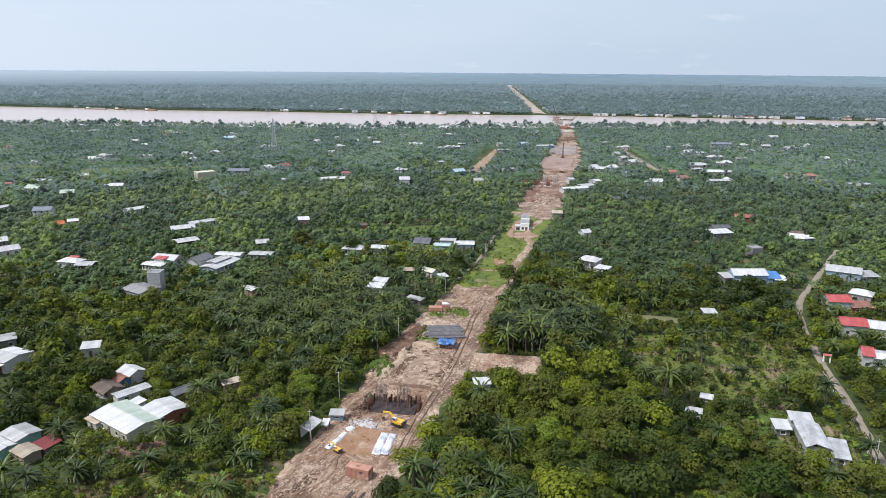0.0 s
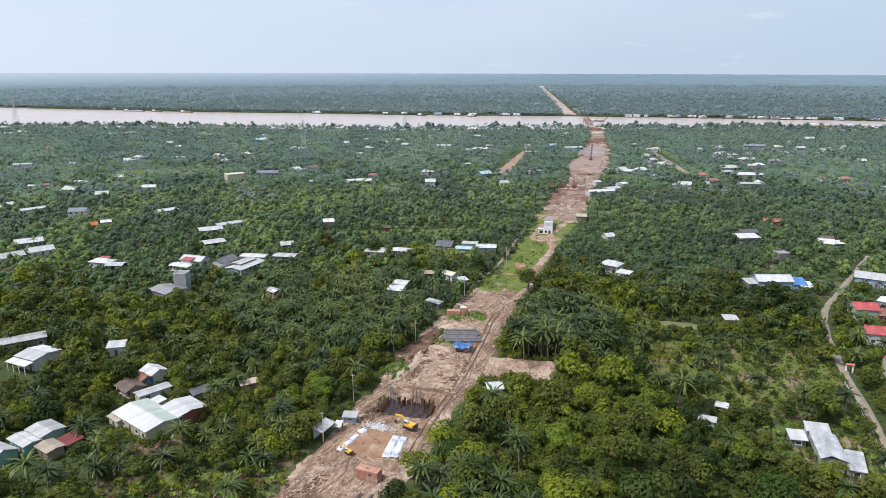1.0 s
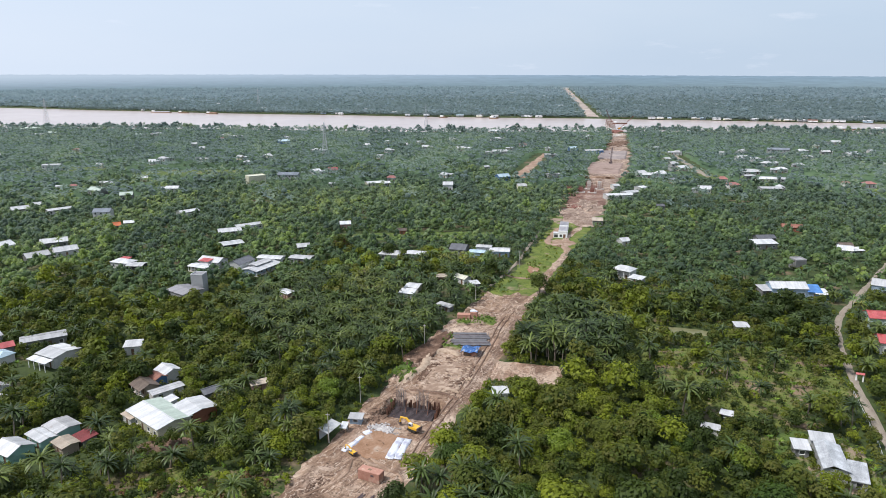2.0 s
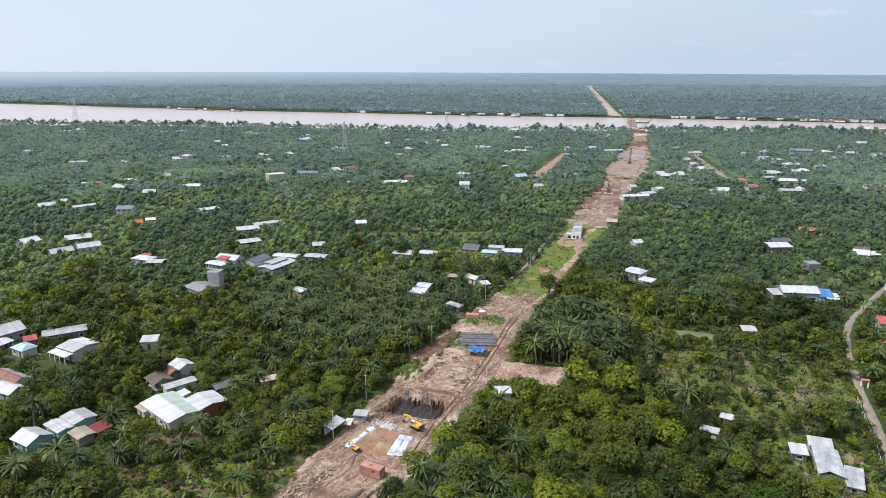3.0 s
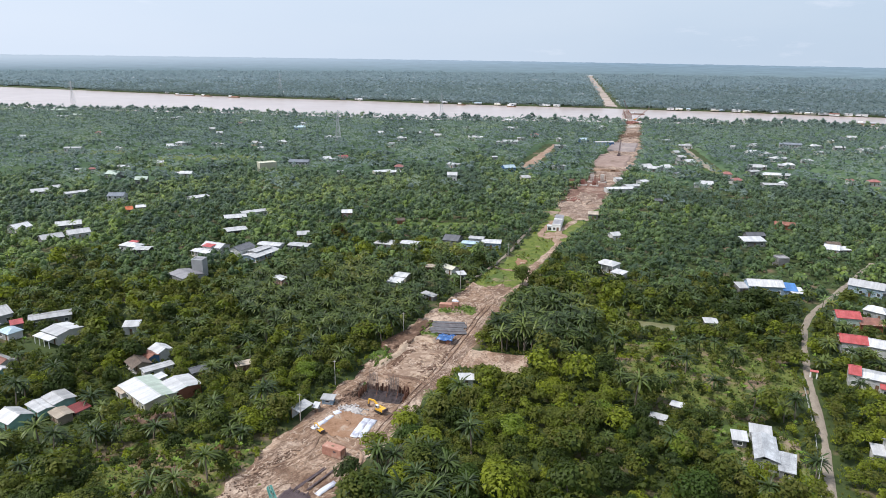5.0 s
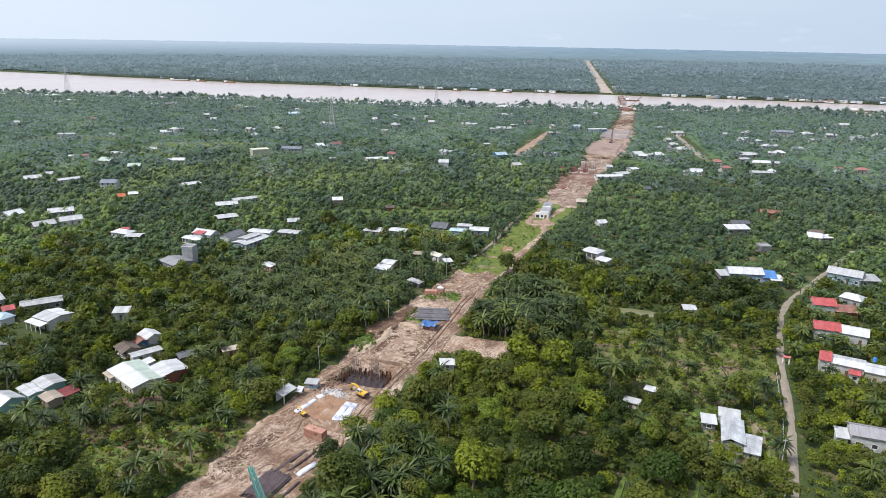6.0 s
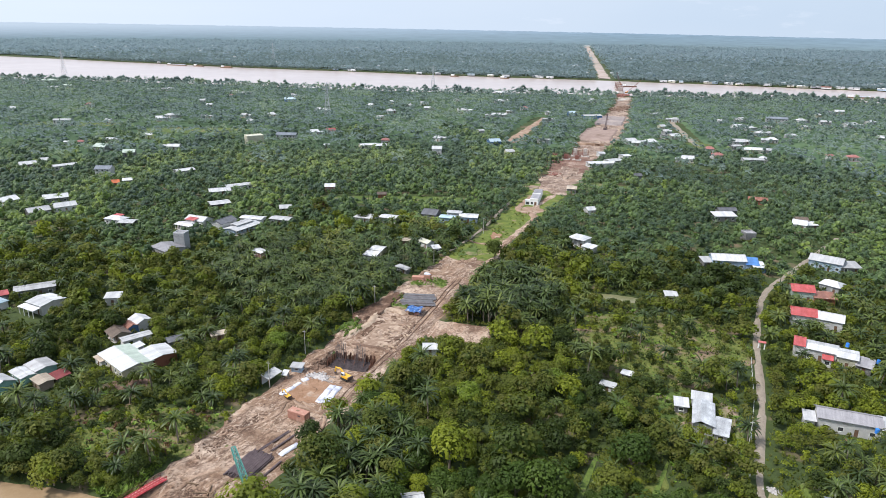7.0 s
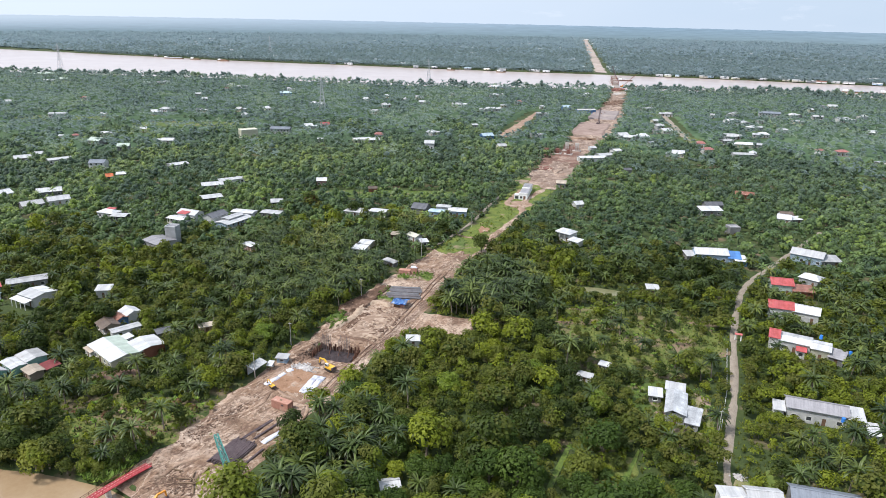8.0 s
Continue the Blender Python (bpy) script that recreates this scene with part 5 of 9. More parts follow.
house(-136.4, 572.9, 59, 6.8, 8.0, 5, "low", "white", "white", "tall white house among green trees")
house(-105.9, 508.8, 36, 5.7, 5.0, 3, "gable", "dark", "grey", "small dark hut in a field")
# the houses farther off, towards the river
house(-870, 446, 146, 5.0, 4.0, 3.1, "gable", "palegrey", "palegrey", "low store with sheet roof beside a farmhouse")
house(-864, 446, 63, 6.4, 8.4, 3.6, "gable", "white", "cream", "low farmhouse with pale sheet roof")
house(-696, 412, 41, 16.6, 8.6, 6.5, "low", "white", "white", "white two-storey house with flat roof")
house(-827, 523, 34, 8.7, 8.2, 3.8, "hip", "tile", "white", "white house with faded red tiled roof")
house(-675, 451, 32, 5.9, 6.5, 3.6, "gable", "white", "cream", "small village house with pale metal roof")
house(-646, 501, 67, 5.0, 4.0, 3.1, "shed", "white", "palegrey", "low store with sheet roof beside a farmhouse")
house(-649, 496, 54, 6.9, 9.5, 3.6, "gable", "white", "white", "low farmhouse with pale sheet roof")
house(-659, 528, 111, 6.6, 5.3, 3.1, "shed", "white", "palegrey", "low store with sheet roof beside a farmhouse")
house(-660, 519, 13, 9.7, 8.5, 3.6, "hip", "white", "white", "white tin-roofed farmhouse among the trees")
house(-626, 540, 29, 6.9, 5.5, 3.1, "gable", "grey", "palegrey", "small pale outbuilding beside a farmhouse")
house(-617, 541, 24, 10.1, 8.0, 3.6, "low", "palegrey", "cream", "small village house with pale metal roof")
house(-591, 575, 105, 5.0, 4.0, 3.1, "gable", "white", "palegrey", "low store with sheet roof beside a farmhouse")
house(-594, 572, 18, 6.0, 8.4, 3.6, "gable", "white", "cream", "low farmhouse with pale sheet roof")
house(-553, 542, 44, 6.8, 7.5, 3.6, "hip", "white", "palegrey", "white tin-roofed farmhouse among the trees")
house(-581, 598, 135, 5.0, 4.0, 3.1, "gable", "metal", "palegrey", "small pale outbuilding beside a farmhouse")
house(-573, 596, 60, 6.6, 9.9, 3.6, "hip", "white", "cream", "small village house with pale metal roof")
house(-443, 445, 63, 15.3, 9.9, 9, "flat", "cream", "cream", "tall cream windowless bird house")
house(-438, 482, 26, 18.8, 7.8, 6, "gable", "slate", "palegrey", "large grey-roofed house above the trees")
house(-437, 528, 60, 5.6, 4.5, 3.1, "low", "metal", "palegrey", "small pale outbuilding beside a farmhouse")
house(-441, 523, 63, 8.2, 9.7, 3.6, "gable", "white", "palegrey", "low farmhouse with pale sheet roof")
house(-434, 541, 45, 9.0, 8.0, 3.8, "gable", "red+white", "white", "white house with red tiled roof on one slope")
house(-379, 472, 34, 4.6, 5.0, 3.6, "low", "white", "palegrey", "low farmhouse with pale sheet roof")
house(-340, 500, 56, 10.4, 6.0, 3.1, "gable", "white", "palegrey", "low store with sheet roof beside a farmhouse")
house(-349, 494, 53, 15.3, 10.0, 3.6, "low", "white", "cream", "white tin-roofed farmhouse among the trees")
house(-351, 523, 35, 7.7, 7.6, 3.8, "hip", "tile", "white", "white house with faded red tiled roof")
house(-274, 493, 29, 7.8, 8.6, 8, "gable", "white", "white", "tall narrow white house with gable roof")
house(-316, 570, 5, 5.0, 4.0, 3.1, "shed", "palegrey", "palegrey", "low store with sheet roof beside a farmhouse")
house(-320, 566, 11, 7.3, 8.1, 3.6, "hip", "white", "white", "small village house with pale metal roof")
house(-265, 579, 52, 10.9, 9.5, 4, "gable", "paleblue", "blue", "house with pale blue roof")
house(-234, 616, 147, 5.0, 4.0, 3.1, "shed", "palegrey", "palegrey", "low store with sheet roof beside a farmhouse")
house(-229, 618, 53, 7.4, 7.1, 3.6, "low", "palegrey", "palegrey", "white tin-roofed farmhouse among the trees")
house(-229, 540, 48, 7.6, 7.3, 3.6, "gable", "palegrey", "cream", "small village house with pale metal roof")
house(-310, 634, 55, 6.0, 6.6, 3.6, "low", "white", "palegrey", "low farmhouse with pale sheet roof")
house(-367, 754, 121, 12.8, 6.0, 3.1, "low", "palegrey", "palegrey", "low store with sheet roof beside a farmhouse")
house(-357, 764, 36, 18.7, 7.7, 3.6, "gable", "white", "palegrey", "small village house with pale metal roof")
house(-359, 809, 119, 5.3, 4.3, 3.1, "low", "white", "palegrey", "low store with sheet roof beside a farmhouse")
house(-362, 803, 30, 7.8, 7.4, 3.6, "low", "white", "cream", "small village house with pale metal roof")
house(-289, 760, 34, 13.7, 8.2, 4, "low", "palegrey", "grey", "grey cement store with flat roof")
house(-318, 824, 38, 5.9, 6.5, 3.6, "hip", "white", "white", "white tin-roofed farmhouse among the trees")
house(-289, 835, 46, 11.1, 8.5, 4, "gable", "paleblue", "blue", "house with pale blue roof")
house(-258, 820, 42, 23.0, 10.0, 4.5, "low", "white", "blue", "long site office with blue walls")
house(-324, 1009, 155, 7.1, 5.7, 3.1, "shed", "white", "palegrey", "small pale outbuilding beside a farmhouse")
house(-327, 1000, 54, 10.4, 9.9, 3.6, "gable", "palegrey", "white", "small village house with pale metal roof")
house(-436, 907, 127, 9.5, 6.0, 3.1, "gable", "metal", "palegrey", "low store with sheet roof beside a farmhouse")
house(-429, 914, 44, 13.9, 7.0, 3.6, "gable", "white", "white", "low farmhouse with pale sheet roof")
house(-479, 1034, 106, 12.8, 6.0, 3.1, "gable", "white", "palegrey", "small pale outbuilding beside a farmhouse")
house(-486, 1021, 20, 18.8, 9.9, 3.6, "gable", "white", "cream", "low farmhouse with pale sheet roof")
house(-363, 848, 21, 9.9, 8.0, 3.8, "hip", "tile", "white", "white house with faded red tiled roof")
house(-409, 781, 44, 8.3, 6.0, 3.1, "shed", "white", "palegrey", "low store with sheet roof beside a farmhouse")
house(-416, 775, 43, 12.2, 8.2, 3.6, "gable", "palegrey", "white", "small village house with pale metal roof")
house(-488, 892, 2, 5.7, 4.6, 3.1, "low", "white", "palegrey", "low store with sheet roof beside a farmhouse")
house(-489, 883, 15, 8.4, 7.1, 3.6, "low", "white", "white", "white tin-roofed farmhouse among the trees")
house(-460, 773, 138, 6.1, 4.9, 3.1, "shed", "white", "palegrey", "small pale outbuilding beside a farmhouse")
house(-464, 767, 33, 8.9, 8.2, 3.6, "gable", "white", "palegrey", "low farmhouse with pale sheet roof")
house(-500, 820, 40, 5.4, 4.3, 3.1, "gable", "metal", "palegrey", "low store with sheet roof beside a farmhouse")
house(-502, 814, 44, 7.9, 7.1, 3.6, "gable", "palegrey", "cream", "white tin-roofed farmhouse among the trees")
house(-500, 782, 111, 5.0, 4.0, 3.1, "shed", "metal", "palegrey", "small pale outbuilding beside a farmhouse")
house(-502, 778, 29, 6.1, 9.9, 3.6, "gable", "palegrey", "palegrey", "small village house with pale metal roof")
house(-484, 719, 69, 5.0, 4.0, 3.1, "shed", "white", "palegrey", "low store with sheet roof beside a farmhouse")
house(-484, 711, 60, 6.6, 9.8, 3.6, "hip", "palegrey", "white", "white tin-roofed farmhouse among the trees")
house(-463, 657, 2, 5.0, 4.0, 3.1, "gable", "palegrey", "palegrey", "low store with sheet roof beside a farmhouse")
house(-457, 656, 17, 6.6, 8.0, 3.6, "gable", "palegrey", "cream", "small village house with pale metal roof")
house(-547, 746, 117, 5.0, 4.0, 3.1, "gable", "white", "palegrey", "small pale outbuilding beside a farmhouse")
house(-541, 746, 17, 6.0, 9.6, 3.6, "gable", "white", "cream", "small village house with pale metal roof")
house(-545, 797, 29, 6.4, 7.0, 3.6, "hip", "white", "cream", "small village house with pale metal roof")
house(-571, 670, 120, 5.0, 4.0, 3.1, "low", "palegrey", "palegrey", "low store with sheet roof beside a farmhouse")
house(-565, 669, 15, 5.6, 8.0, 3.6, "gable", "white", "white", "small village house with pale metal roof")
house(-555, 676, 123, 5.0, 4.0, 3.1, "shed", "palegrey", "palegrey", "low store with sheet roof beside a farmhouse")
house(-555, 669, 33, 6.1, 8.1, 3.6, "hip", "white", "palegrey", "small village house with pale metal roof")
house(-675, 731, 51, 15.8, 9.3, 4, "gable", "paleblue", "blue", "house with pale blue roof")
house(-713, 785, 35, 6.0, 4.8, 3.1, "low", "palegrey", "palegrey", "small pale outbuilding beside a farmhouse")
house(-714, 777, 22, 8.8, 8.5, 3.6, "hip", "palegrey", "white", "white tin-roofed farmhouse among the trees")
house(-795, 769, 135, 8.4, 6.0, 3.1, "low", "metal", "palegrey", "low store with sheet roof beside a farmhouse")
house(-800, 760, 42, 12.4, 9.8, 3.6, "low", "white", "white", "small village house with pale metal roof")
house(-830, 762, 125, 5.8, 4.6, 3.1, "gable", "white", "palegrey", "low store with sheet roof beside a farmhouse")
house(-823, 764, 40, 8.5, 8.1, 3.6, "gable", "white", "palegrey", "low farmhouse with pale sheet roof")
house(-787, 722, 52, 5.1, 5.4, 3.8, "hip", "tile", "white", "white house with faded red tiled roof")
house(-758, 646, 56, 7.6, 8.3, 3.6, "gable", "white", "palegrey", "low farmhouse with pale sheet roof")
house(-708, 616, 48, 7.2, 7.9, 3.6, "gable", "white", "palegrey", "white tin-roofed farmhouse among the trees")
house(-945, 722, 69, 8.6, 6.0, 3.1, "gable", "grey", "palegrey", "small pale outbuilding beside a farmhouse")
house(-937, 728, 64, 12.6, 9.3, 3.6, "gable", "white", "white", "white tin-roofed farmhouse among the trees")
house(-945, 702, 62, 13.6, 7.9, 4, "gable", "palegreen", "grey", "barn with pale green sheet roof")
house(-1087, 802, 39, 9.9, 7.8, 3.8, "hip", "tile", "white", "white house with faded red tiled roof")
house(-1102, 658, 19, 17.3, 7.3, 4, "gable", "palegreen", "grey", "barn with pale green sheet roof")
house(-1107, 629, 135, 7.7, 6.0, 3.1, "shed", "white", "palegrey", "small pale outbuilding beside a farmhouse")
house(-1102, 635, 46, 11.2, 9.0, 3.6, "low", "white", "white", "low farmhouse with pale sheet roof")
house(-1220, 691, 51, 33.2, 9.2, 4, "gable", "palegreen", "grey", "barn with pale green sheet roof")
house(-1230, 651, 42, 9.7, 6.3, 3.8, "hip", "tile", "white", "white house with faded red tiled roof")
house(-575, 346, 47, 5.4, 5.9, 3.6, "low", "white", "white", "white tin-roofed farmhouse among the trees")
house(-565, 352, 59, 5.3, 5.5, 3.8, "hip", "tile", "white", "white house with faded red tiled roof")
house(-527, 349, 14, 11.9, 9.8, 4, "gable", "palegreen", "grey", "barn with pale green sheet roof")
house(-556, 381, 121, 5.0, 4.0, 3.1, "low", "metal", "palegrey", "small pale outbuilding beside a farmhouse")
house(-560, 378, 26, 6.7, 9.0, 3.6, "low", "white", "cream", "low farmhouse with pale sheet roof")
house(-485, 346, 46, 9.2, 8.5, 4, "gable", "palegreen", "grey", "barn with pale green sheet roof")
house(-553, 413, 50, 6.3, 7.0, 3.6, "gable", "white", "cream", "small village house with pale metal roof")
house(-490, 387, 41, 7.0, 5.6, 3.1, "low", "white", "palegrey", "low store with sheet roof beside a farmhouse")
house(-481, 387, 34, 10.2, 7.3, 3.6, "gable", "white", "white", "small village house with pale metal roof")
house(-169, 664, 54, 6.9, 5.5, 3.1, "low", "white", "palegrey", "low store with sheet roof beside a farmhouse")
house(-161, 665, 53, 10.1, 9.1, 3.6, "gable", "palegrey", "palegrey", "low farmhouse with pale sheet roof")
house(-149, 661, 108, 5.3, 4.2, 3.1, "low", "grey", "palegrey", "low store with sheet roof beside a farmhouse")
house(-152, 656, 12, 7.8, 7.4, 3.6, "gable", "white", "palegrey", "low farmhouse with pale sheet roof")
house(-148, 668, 133, 6.4, 5.1, 3.1, "low", "white", "palegrey", "small pale outbuilding beside a farmhouse")
house(-142, 671, 37, 9.4, 10.0, 3.6, "hip", "white", "palegrey", "low farmhouse with pale sheet roof")
house(-125, 637, 51, 4.3, 4.7, 3.6, "gable", "palegrey", "cream", "small village house with pale metal roof")
house(-142, 719, 155, 7.6, 6.0, 3.1, "shed", "grey", "palegrey", "small pale outbuilding beside a farmhouse")
house(-134, 722, 54, 11.1, 8.6, 3.6, "gable", "white", "cream", "low farmhouse with pale sheet roof")
house(-148, 757, 47, 5.1, 4.1, 3.1, "low", "white", "palegrey", "small pale outbuilding beside a farmhouse")
house(-148, 749, 41, 7.4, 8.7, 3.6, "hip", "palegrey", "palegrey", "low farmhouse with pale sheet roof")
house(-163, 785, 53, 6.6, 7.2, 3.6, "gable", "white", "cream", "white tin-roofed farmhouse among the trees")
house(-174, 855, 35, 6.4, 5.1, 3.1, "gable", "metal", "palegrey", "low store with sheet roof beside a farmhouse")
house(-166, 855, 21, 9.4, 8.6, 3.6, "hip", "palegrey", "white", "white tin-roofed farmhouse among the trees")
house(-202, 891, 65, 15.0, 9.7, 4, "low", "palegrey", "grey", "grey cement store with flat roof")
house(-86, 661, 17, 7.7, 8.0, 3.8, "hip", "tile", "white", "white house with faded red tiled roof")
house(-120, 879, 23, 5.0, 5.5, 3.6, "gable", "white", "white", "small village house with pale metal roof")
house(-105, 903, 67, 5.6, 4.5, 3.1, "gable", "white", "palegrey", "low store with sheet roof beside a farmhouse")
house(-101, 907, 59, 8.2, 9.1, 3.6, "gable", "white", "palegrey", "low farmhouse with pale sheet roof")
house(-86, 846, 136, 9.1, 6.0, 3.1, "gable", "palegrey", "palegrey", "low store with sheet roof beside a farmhouse")
house(-93, 840, 49, 13.4, 7.7, 3.6, "gable", "white", "white", "low farmhouse with pale sheet roof")
house(-75, 839, 146, 6.0, 4.8, 3.1, "low", "white", "palegrey", "low store with sheet roof beside a farmhouse")
house(-79, 834, 58, 8.8, 7.6, 3.6, "hip", "white", "palegrey", "small village house with pale metal roof")
house(-67, 732, 21, 7.8, 6.0, 3.1, "gable", "palegrey", "palegrey", "low store with sheet roof beside a farmhouse")
house(-72, 724, 24, 11.5, 9.5, 3.6, "gable", "white", "palegrey", "small village house with pale metal roof")
house(-69, 691, 53, 11.1, 7.4, 4, "low", "palegrey", "grey", "grey cement store with flat roof")
house(-43, 690, 6, 11.7, 6.0, 3.1, "gable", "metal", "palegrey", "small pale outbuilding beside a farmhouse")
house(-52, 681, 21, 17.2, 7.5, 3.6, "hip", "white", "cream", "white tin-roofed farmhouse among the trees")
house(-57, 807, 63, 8.0, 6.0, 3.1, "gable", "white", "palegrey", "small pale outbuilding beside a farmhouse")
house(-63, 800, 57, 11.7, 8.2, 3.6, "hip", "white", "palegrey", "white tin-roofed farmhouse among the trees")
house(-52, 753, 11, 6.7, 5.4, 3.1, "gable", "metal", "palegrey", "small pale outbuilding beside a farmhouse")
house(-46, 757, 23, 9.8, 8.2, 3.6, "hip", "white", "palegrey", "white tin-roofed farmhouse among the trees")
house(-64, 857, 37, 6.8, 7.4, 3.6, "low", "palegrey", "palegrey", "low farmhouse with pale sheet roof")
house(-63, 921, 12, 23.9, 8.0, 6, "gable", "slate", "palegrey", "large grey-roofed house above the trees")
house(-37, 800, 35, 5.0, 4.0, 3.1, "gable", "metal", "palegrey", "small pale outbuilding beside a farmhouse")
house(-34, 803, 48, 6.6, 9.9, 3.6, "low", "white", "palegrey", "white tin-roofed farmhouse among the trees")
house(-34, 949, 141, 7.3, 5.8, 3.1, "low", "white", "palegrey", "low store with sheet roof beside a farmhouse")
house(-39, 943, 39, 10.7, 8.0, 3.6, "hip", "white", "white", "small village house with pale metal roof")
house(-25, 887, 154, 5.9, 4.7, 3.1, "low", "white", "palegrey", "small pale outbuilding beside a farmhouse")
house(-30, 884, 63, 8.6, 7.6, 3.6, "low", "palegrey", "cream", "white tin-roofed farmhouse among the trees")
house(-26, 1015, 31, 6.3, 6.9, 3.6, "hip", "white", "cream", "white tin-roofed farmhouse among the trees")
house(-10, 955, 105, 8.2, 6.0, 3.1, "low", "white", "palegrey", "low store with sheet roof beside a farmhouse")
house(-13, 945, 25, 12.0, 7.5, 3.6, "gable", "palegrey", "palegrey", "low farmhouse with pale sheet roof")
house(-16, 1075, 113, 8.2, 6.0, 3.1, "low", "grey", "palegrey", "low store with sheet roof beside a farmhouse")
house(-6, 1077, 24, 12.0, 9.5, 3.6, "gable", "white", "cream", "low farmhouse with pale sheet roof")
house(22, 946, 143, 12.8, 6.0, 3.1, "low", "palegrey", "palegrey", "small pale outbuilding beside a farmhouse")
house(13, 935, 54, 18.7, 9.7, 3.6, "gable", "white", "white", "low farmhouse with pale sheet roof")
house(35, 990, 166, 7.3, 5.8, 3.1, "low", "white", "palegrey", "low store with sheet roof beside a farmhouse")
house(32, 981, 65, 10.7, 7.3, 3.6, "gable", "white", "white", "small village house with pale metal roof")
house(46, 841, 14, 7.5, 8.2, 3.6, "gable", "white", "palegrey", "small village house with pale metal roof")
house(-97, 596, 101, 6.7, 5.4, 3.1, "low", "metal", "palegrey", "small pale outbuilding beside a farmhouse")
house(-91, 600, 20, 9.8, 9.7, 3.6, "gable", "white", "cream", "white tin-roofed farmhouse among the trees")
house(-73, 631, 45, 9.3, 7.9, 3.8, "hip", "tile", "white", "white house with faded red tiled roof")
house(-37, 640, 103, 11.3, 6.0, 3.1, "gable", "white", "palegrey", "low store with sheet roof beside a farmhouse")
house(-44, 629, 25, 16.5, 9.8, 3.6, "low", "palegrey", "palegrey", "white tin-roofed farmhouse among the trees")
house(10, 687, 49, 5.1, 5.4, 3.8, "hip", "tile", "white", "white house with faded red tiled roof")
house(27, 692, 28, 9.9, 7.2, 3.8, "hip", "tile", "white", "white house with faded red tiled roof")
house(-5, 1641, 143, 35.0, 6.0, 3.1, "shed", "white", "palegrey", "small pale outbuilding beside a farmhouse")
house(23, 1666, 58, 51.3, 7.2, 3.6, "gable", "white", "cream", "low farmhouse with pale sheet roof")
house(56, 661, 54, 6.5, 5.2, 3.1, "low", "metal", "palegrey", "low store with sheet roof beside a farmhouse")
house(65, 661, 50, 9.6, 7.6, 3.6, "low", "white", "white", "white tin-roofed farmhouse among the trees")
house(69, 839, 143, 5.5, 4.4, 3.1, "gable", "palegrey", "palegrey", "small pale outbuilding beside a farmhouse")
house(68, 831, 59, 8.0, 9.9, 3.6, "low", "palegrey", "white", "low farmhouse with pale sheet roof")


# ---------- machines and material on the works ----------
def excavator(x, y, rot, s=1.0, paint="yellow", label="yellow tracked excavator with raised boom on bare dirt"):
    ob = thing("excavator", label, "excavator", x, y, 0.3, rot)
    ob.scale = (s, s, s)
    for side in (-1, 1):
        bm = boxed((-1.9, side * 1.1 - 0.28, 0.02, 1.9, side * 1.1 + 0.28, 0.85))
        bmesh.ops.bevel(bm, geom=[e for e in bm.edges], offset=0.2, segments=2, affect="EDGES")
        part("track", bm, M["rubber"], ob)
    part("undercarriage", boxed((-1.0, -0.8, 0.4, 1.0, 0.8, 0.95)), M["rubber"], ob)
    bm = boxed((-2.3, -1.3, 0.95, 1.4, 1.3, 1.9))
    bmesh.ops.bevel(bm, geom=[e for e in bm.edges], offset=0.12, segments=2, affect="EDGES")
    part("body", bm, M[paint], ob)
    part("counterweight", boxed((-2.75, -1.25, 1.0, -2.3, 1.25, 2.05)), M["steel"], ob)
    bm = boxed((-0.1, 0.35, 1.9, 1.4, 1.3, 3.0))
    bmesh.ops.bevel(bm, geom=[e for e in bm.edges], offset=0.1, segments=2, affect="EDGES")
    cab = part("cab", bm, M["tarp"], ob, "white-topped glazed cab")
    part("window", boxed((1.4, 0.45, 2.1, 1.43, 1.2, 2.85)), M["glass"], cab)
    part("window", boxed((0.1, 1.3, 2.1, 1.2, 1.33, 2.85)), M["glass"], cab)
    bm = bmesh.new()
    beam(bm, (1.0, -0.35, 1.7), (3.6, -0.35, 3.4), 0.6, 0.46)
    beam(bm, (3.5, -0.35, 3.4), (6.2, -0.35, 3.0), 0.5, 0.42)
    part("boom", bm, M[paint], ob)
    bm = bmesh.new()
    beam(bm, (6.1, -0.35, 3.2), (6.5, -0.35, 0.9), 0.42, 0.36)
    part("arm", bm, M[paint], ob)
    bm = boxed((6.0, -0.95, 0.15, 7.0, 0.25, 1.0))
    bmesh.ops.bevel(bm, geom=[e for e in bm.edges], offset=0.25, segments=2, affect="EDGES")
    part("bucket", bm, M["steel"], ob)
    return ob


def lattice(bm, a, b, w0, w1, n, r):
    """A four-legged lattice from a to b."""
    a, b = Vector(a), Vector(b)
    d = (b - a).normalized()
    u = d.cross(Vector((0, 0, 1)))
    u = u.normalized() if u.length > 0.1 else Vector((1, 0, 0))
    v = d.cross(u).normalized()
    ring = []
    for i in range(n + 1):
        f = i / n
        w, c = w0 + (w1 - w0) * f, a.lerp(b, f)
        ring.append([c + u * w * p + v * w * q for p, q in ((-1, -1), (1, -1), (1, 1), (-1, 1))])
    for i in range(n):
        for k in range(4):
            beam(bm, ring[i][k], ring[i + 1][k], r)
            beam(bm, ring[i][k], ring[i + 1][(k + 1) % 4], r * 0.7)
            beam(bm, ring[i + 1][k], ring[i + 1][(k + 1) % 4], r * 0.7)


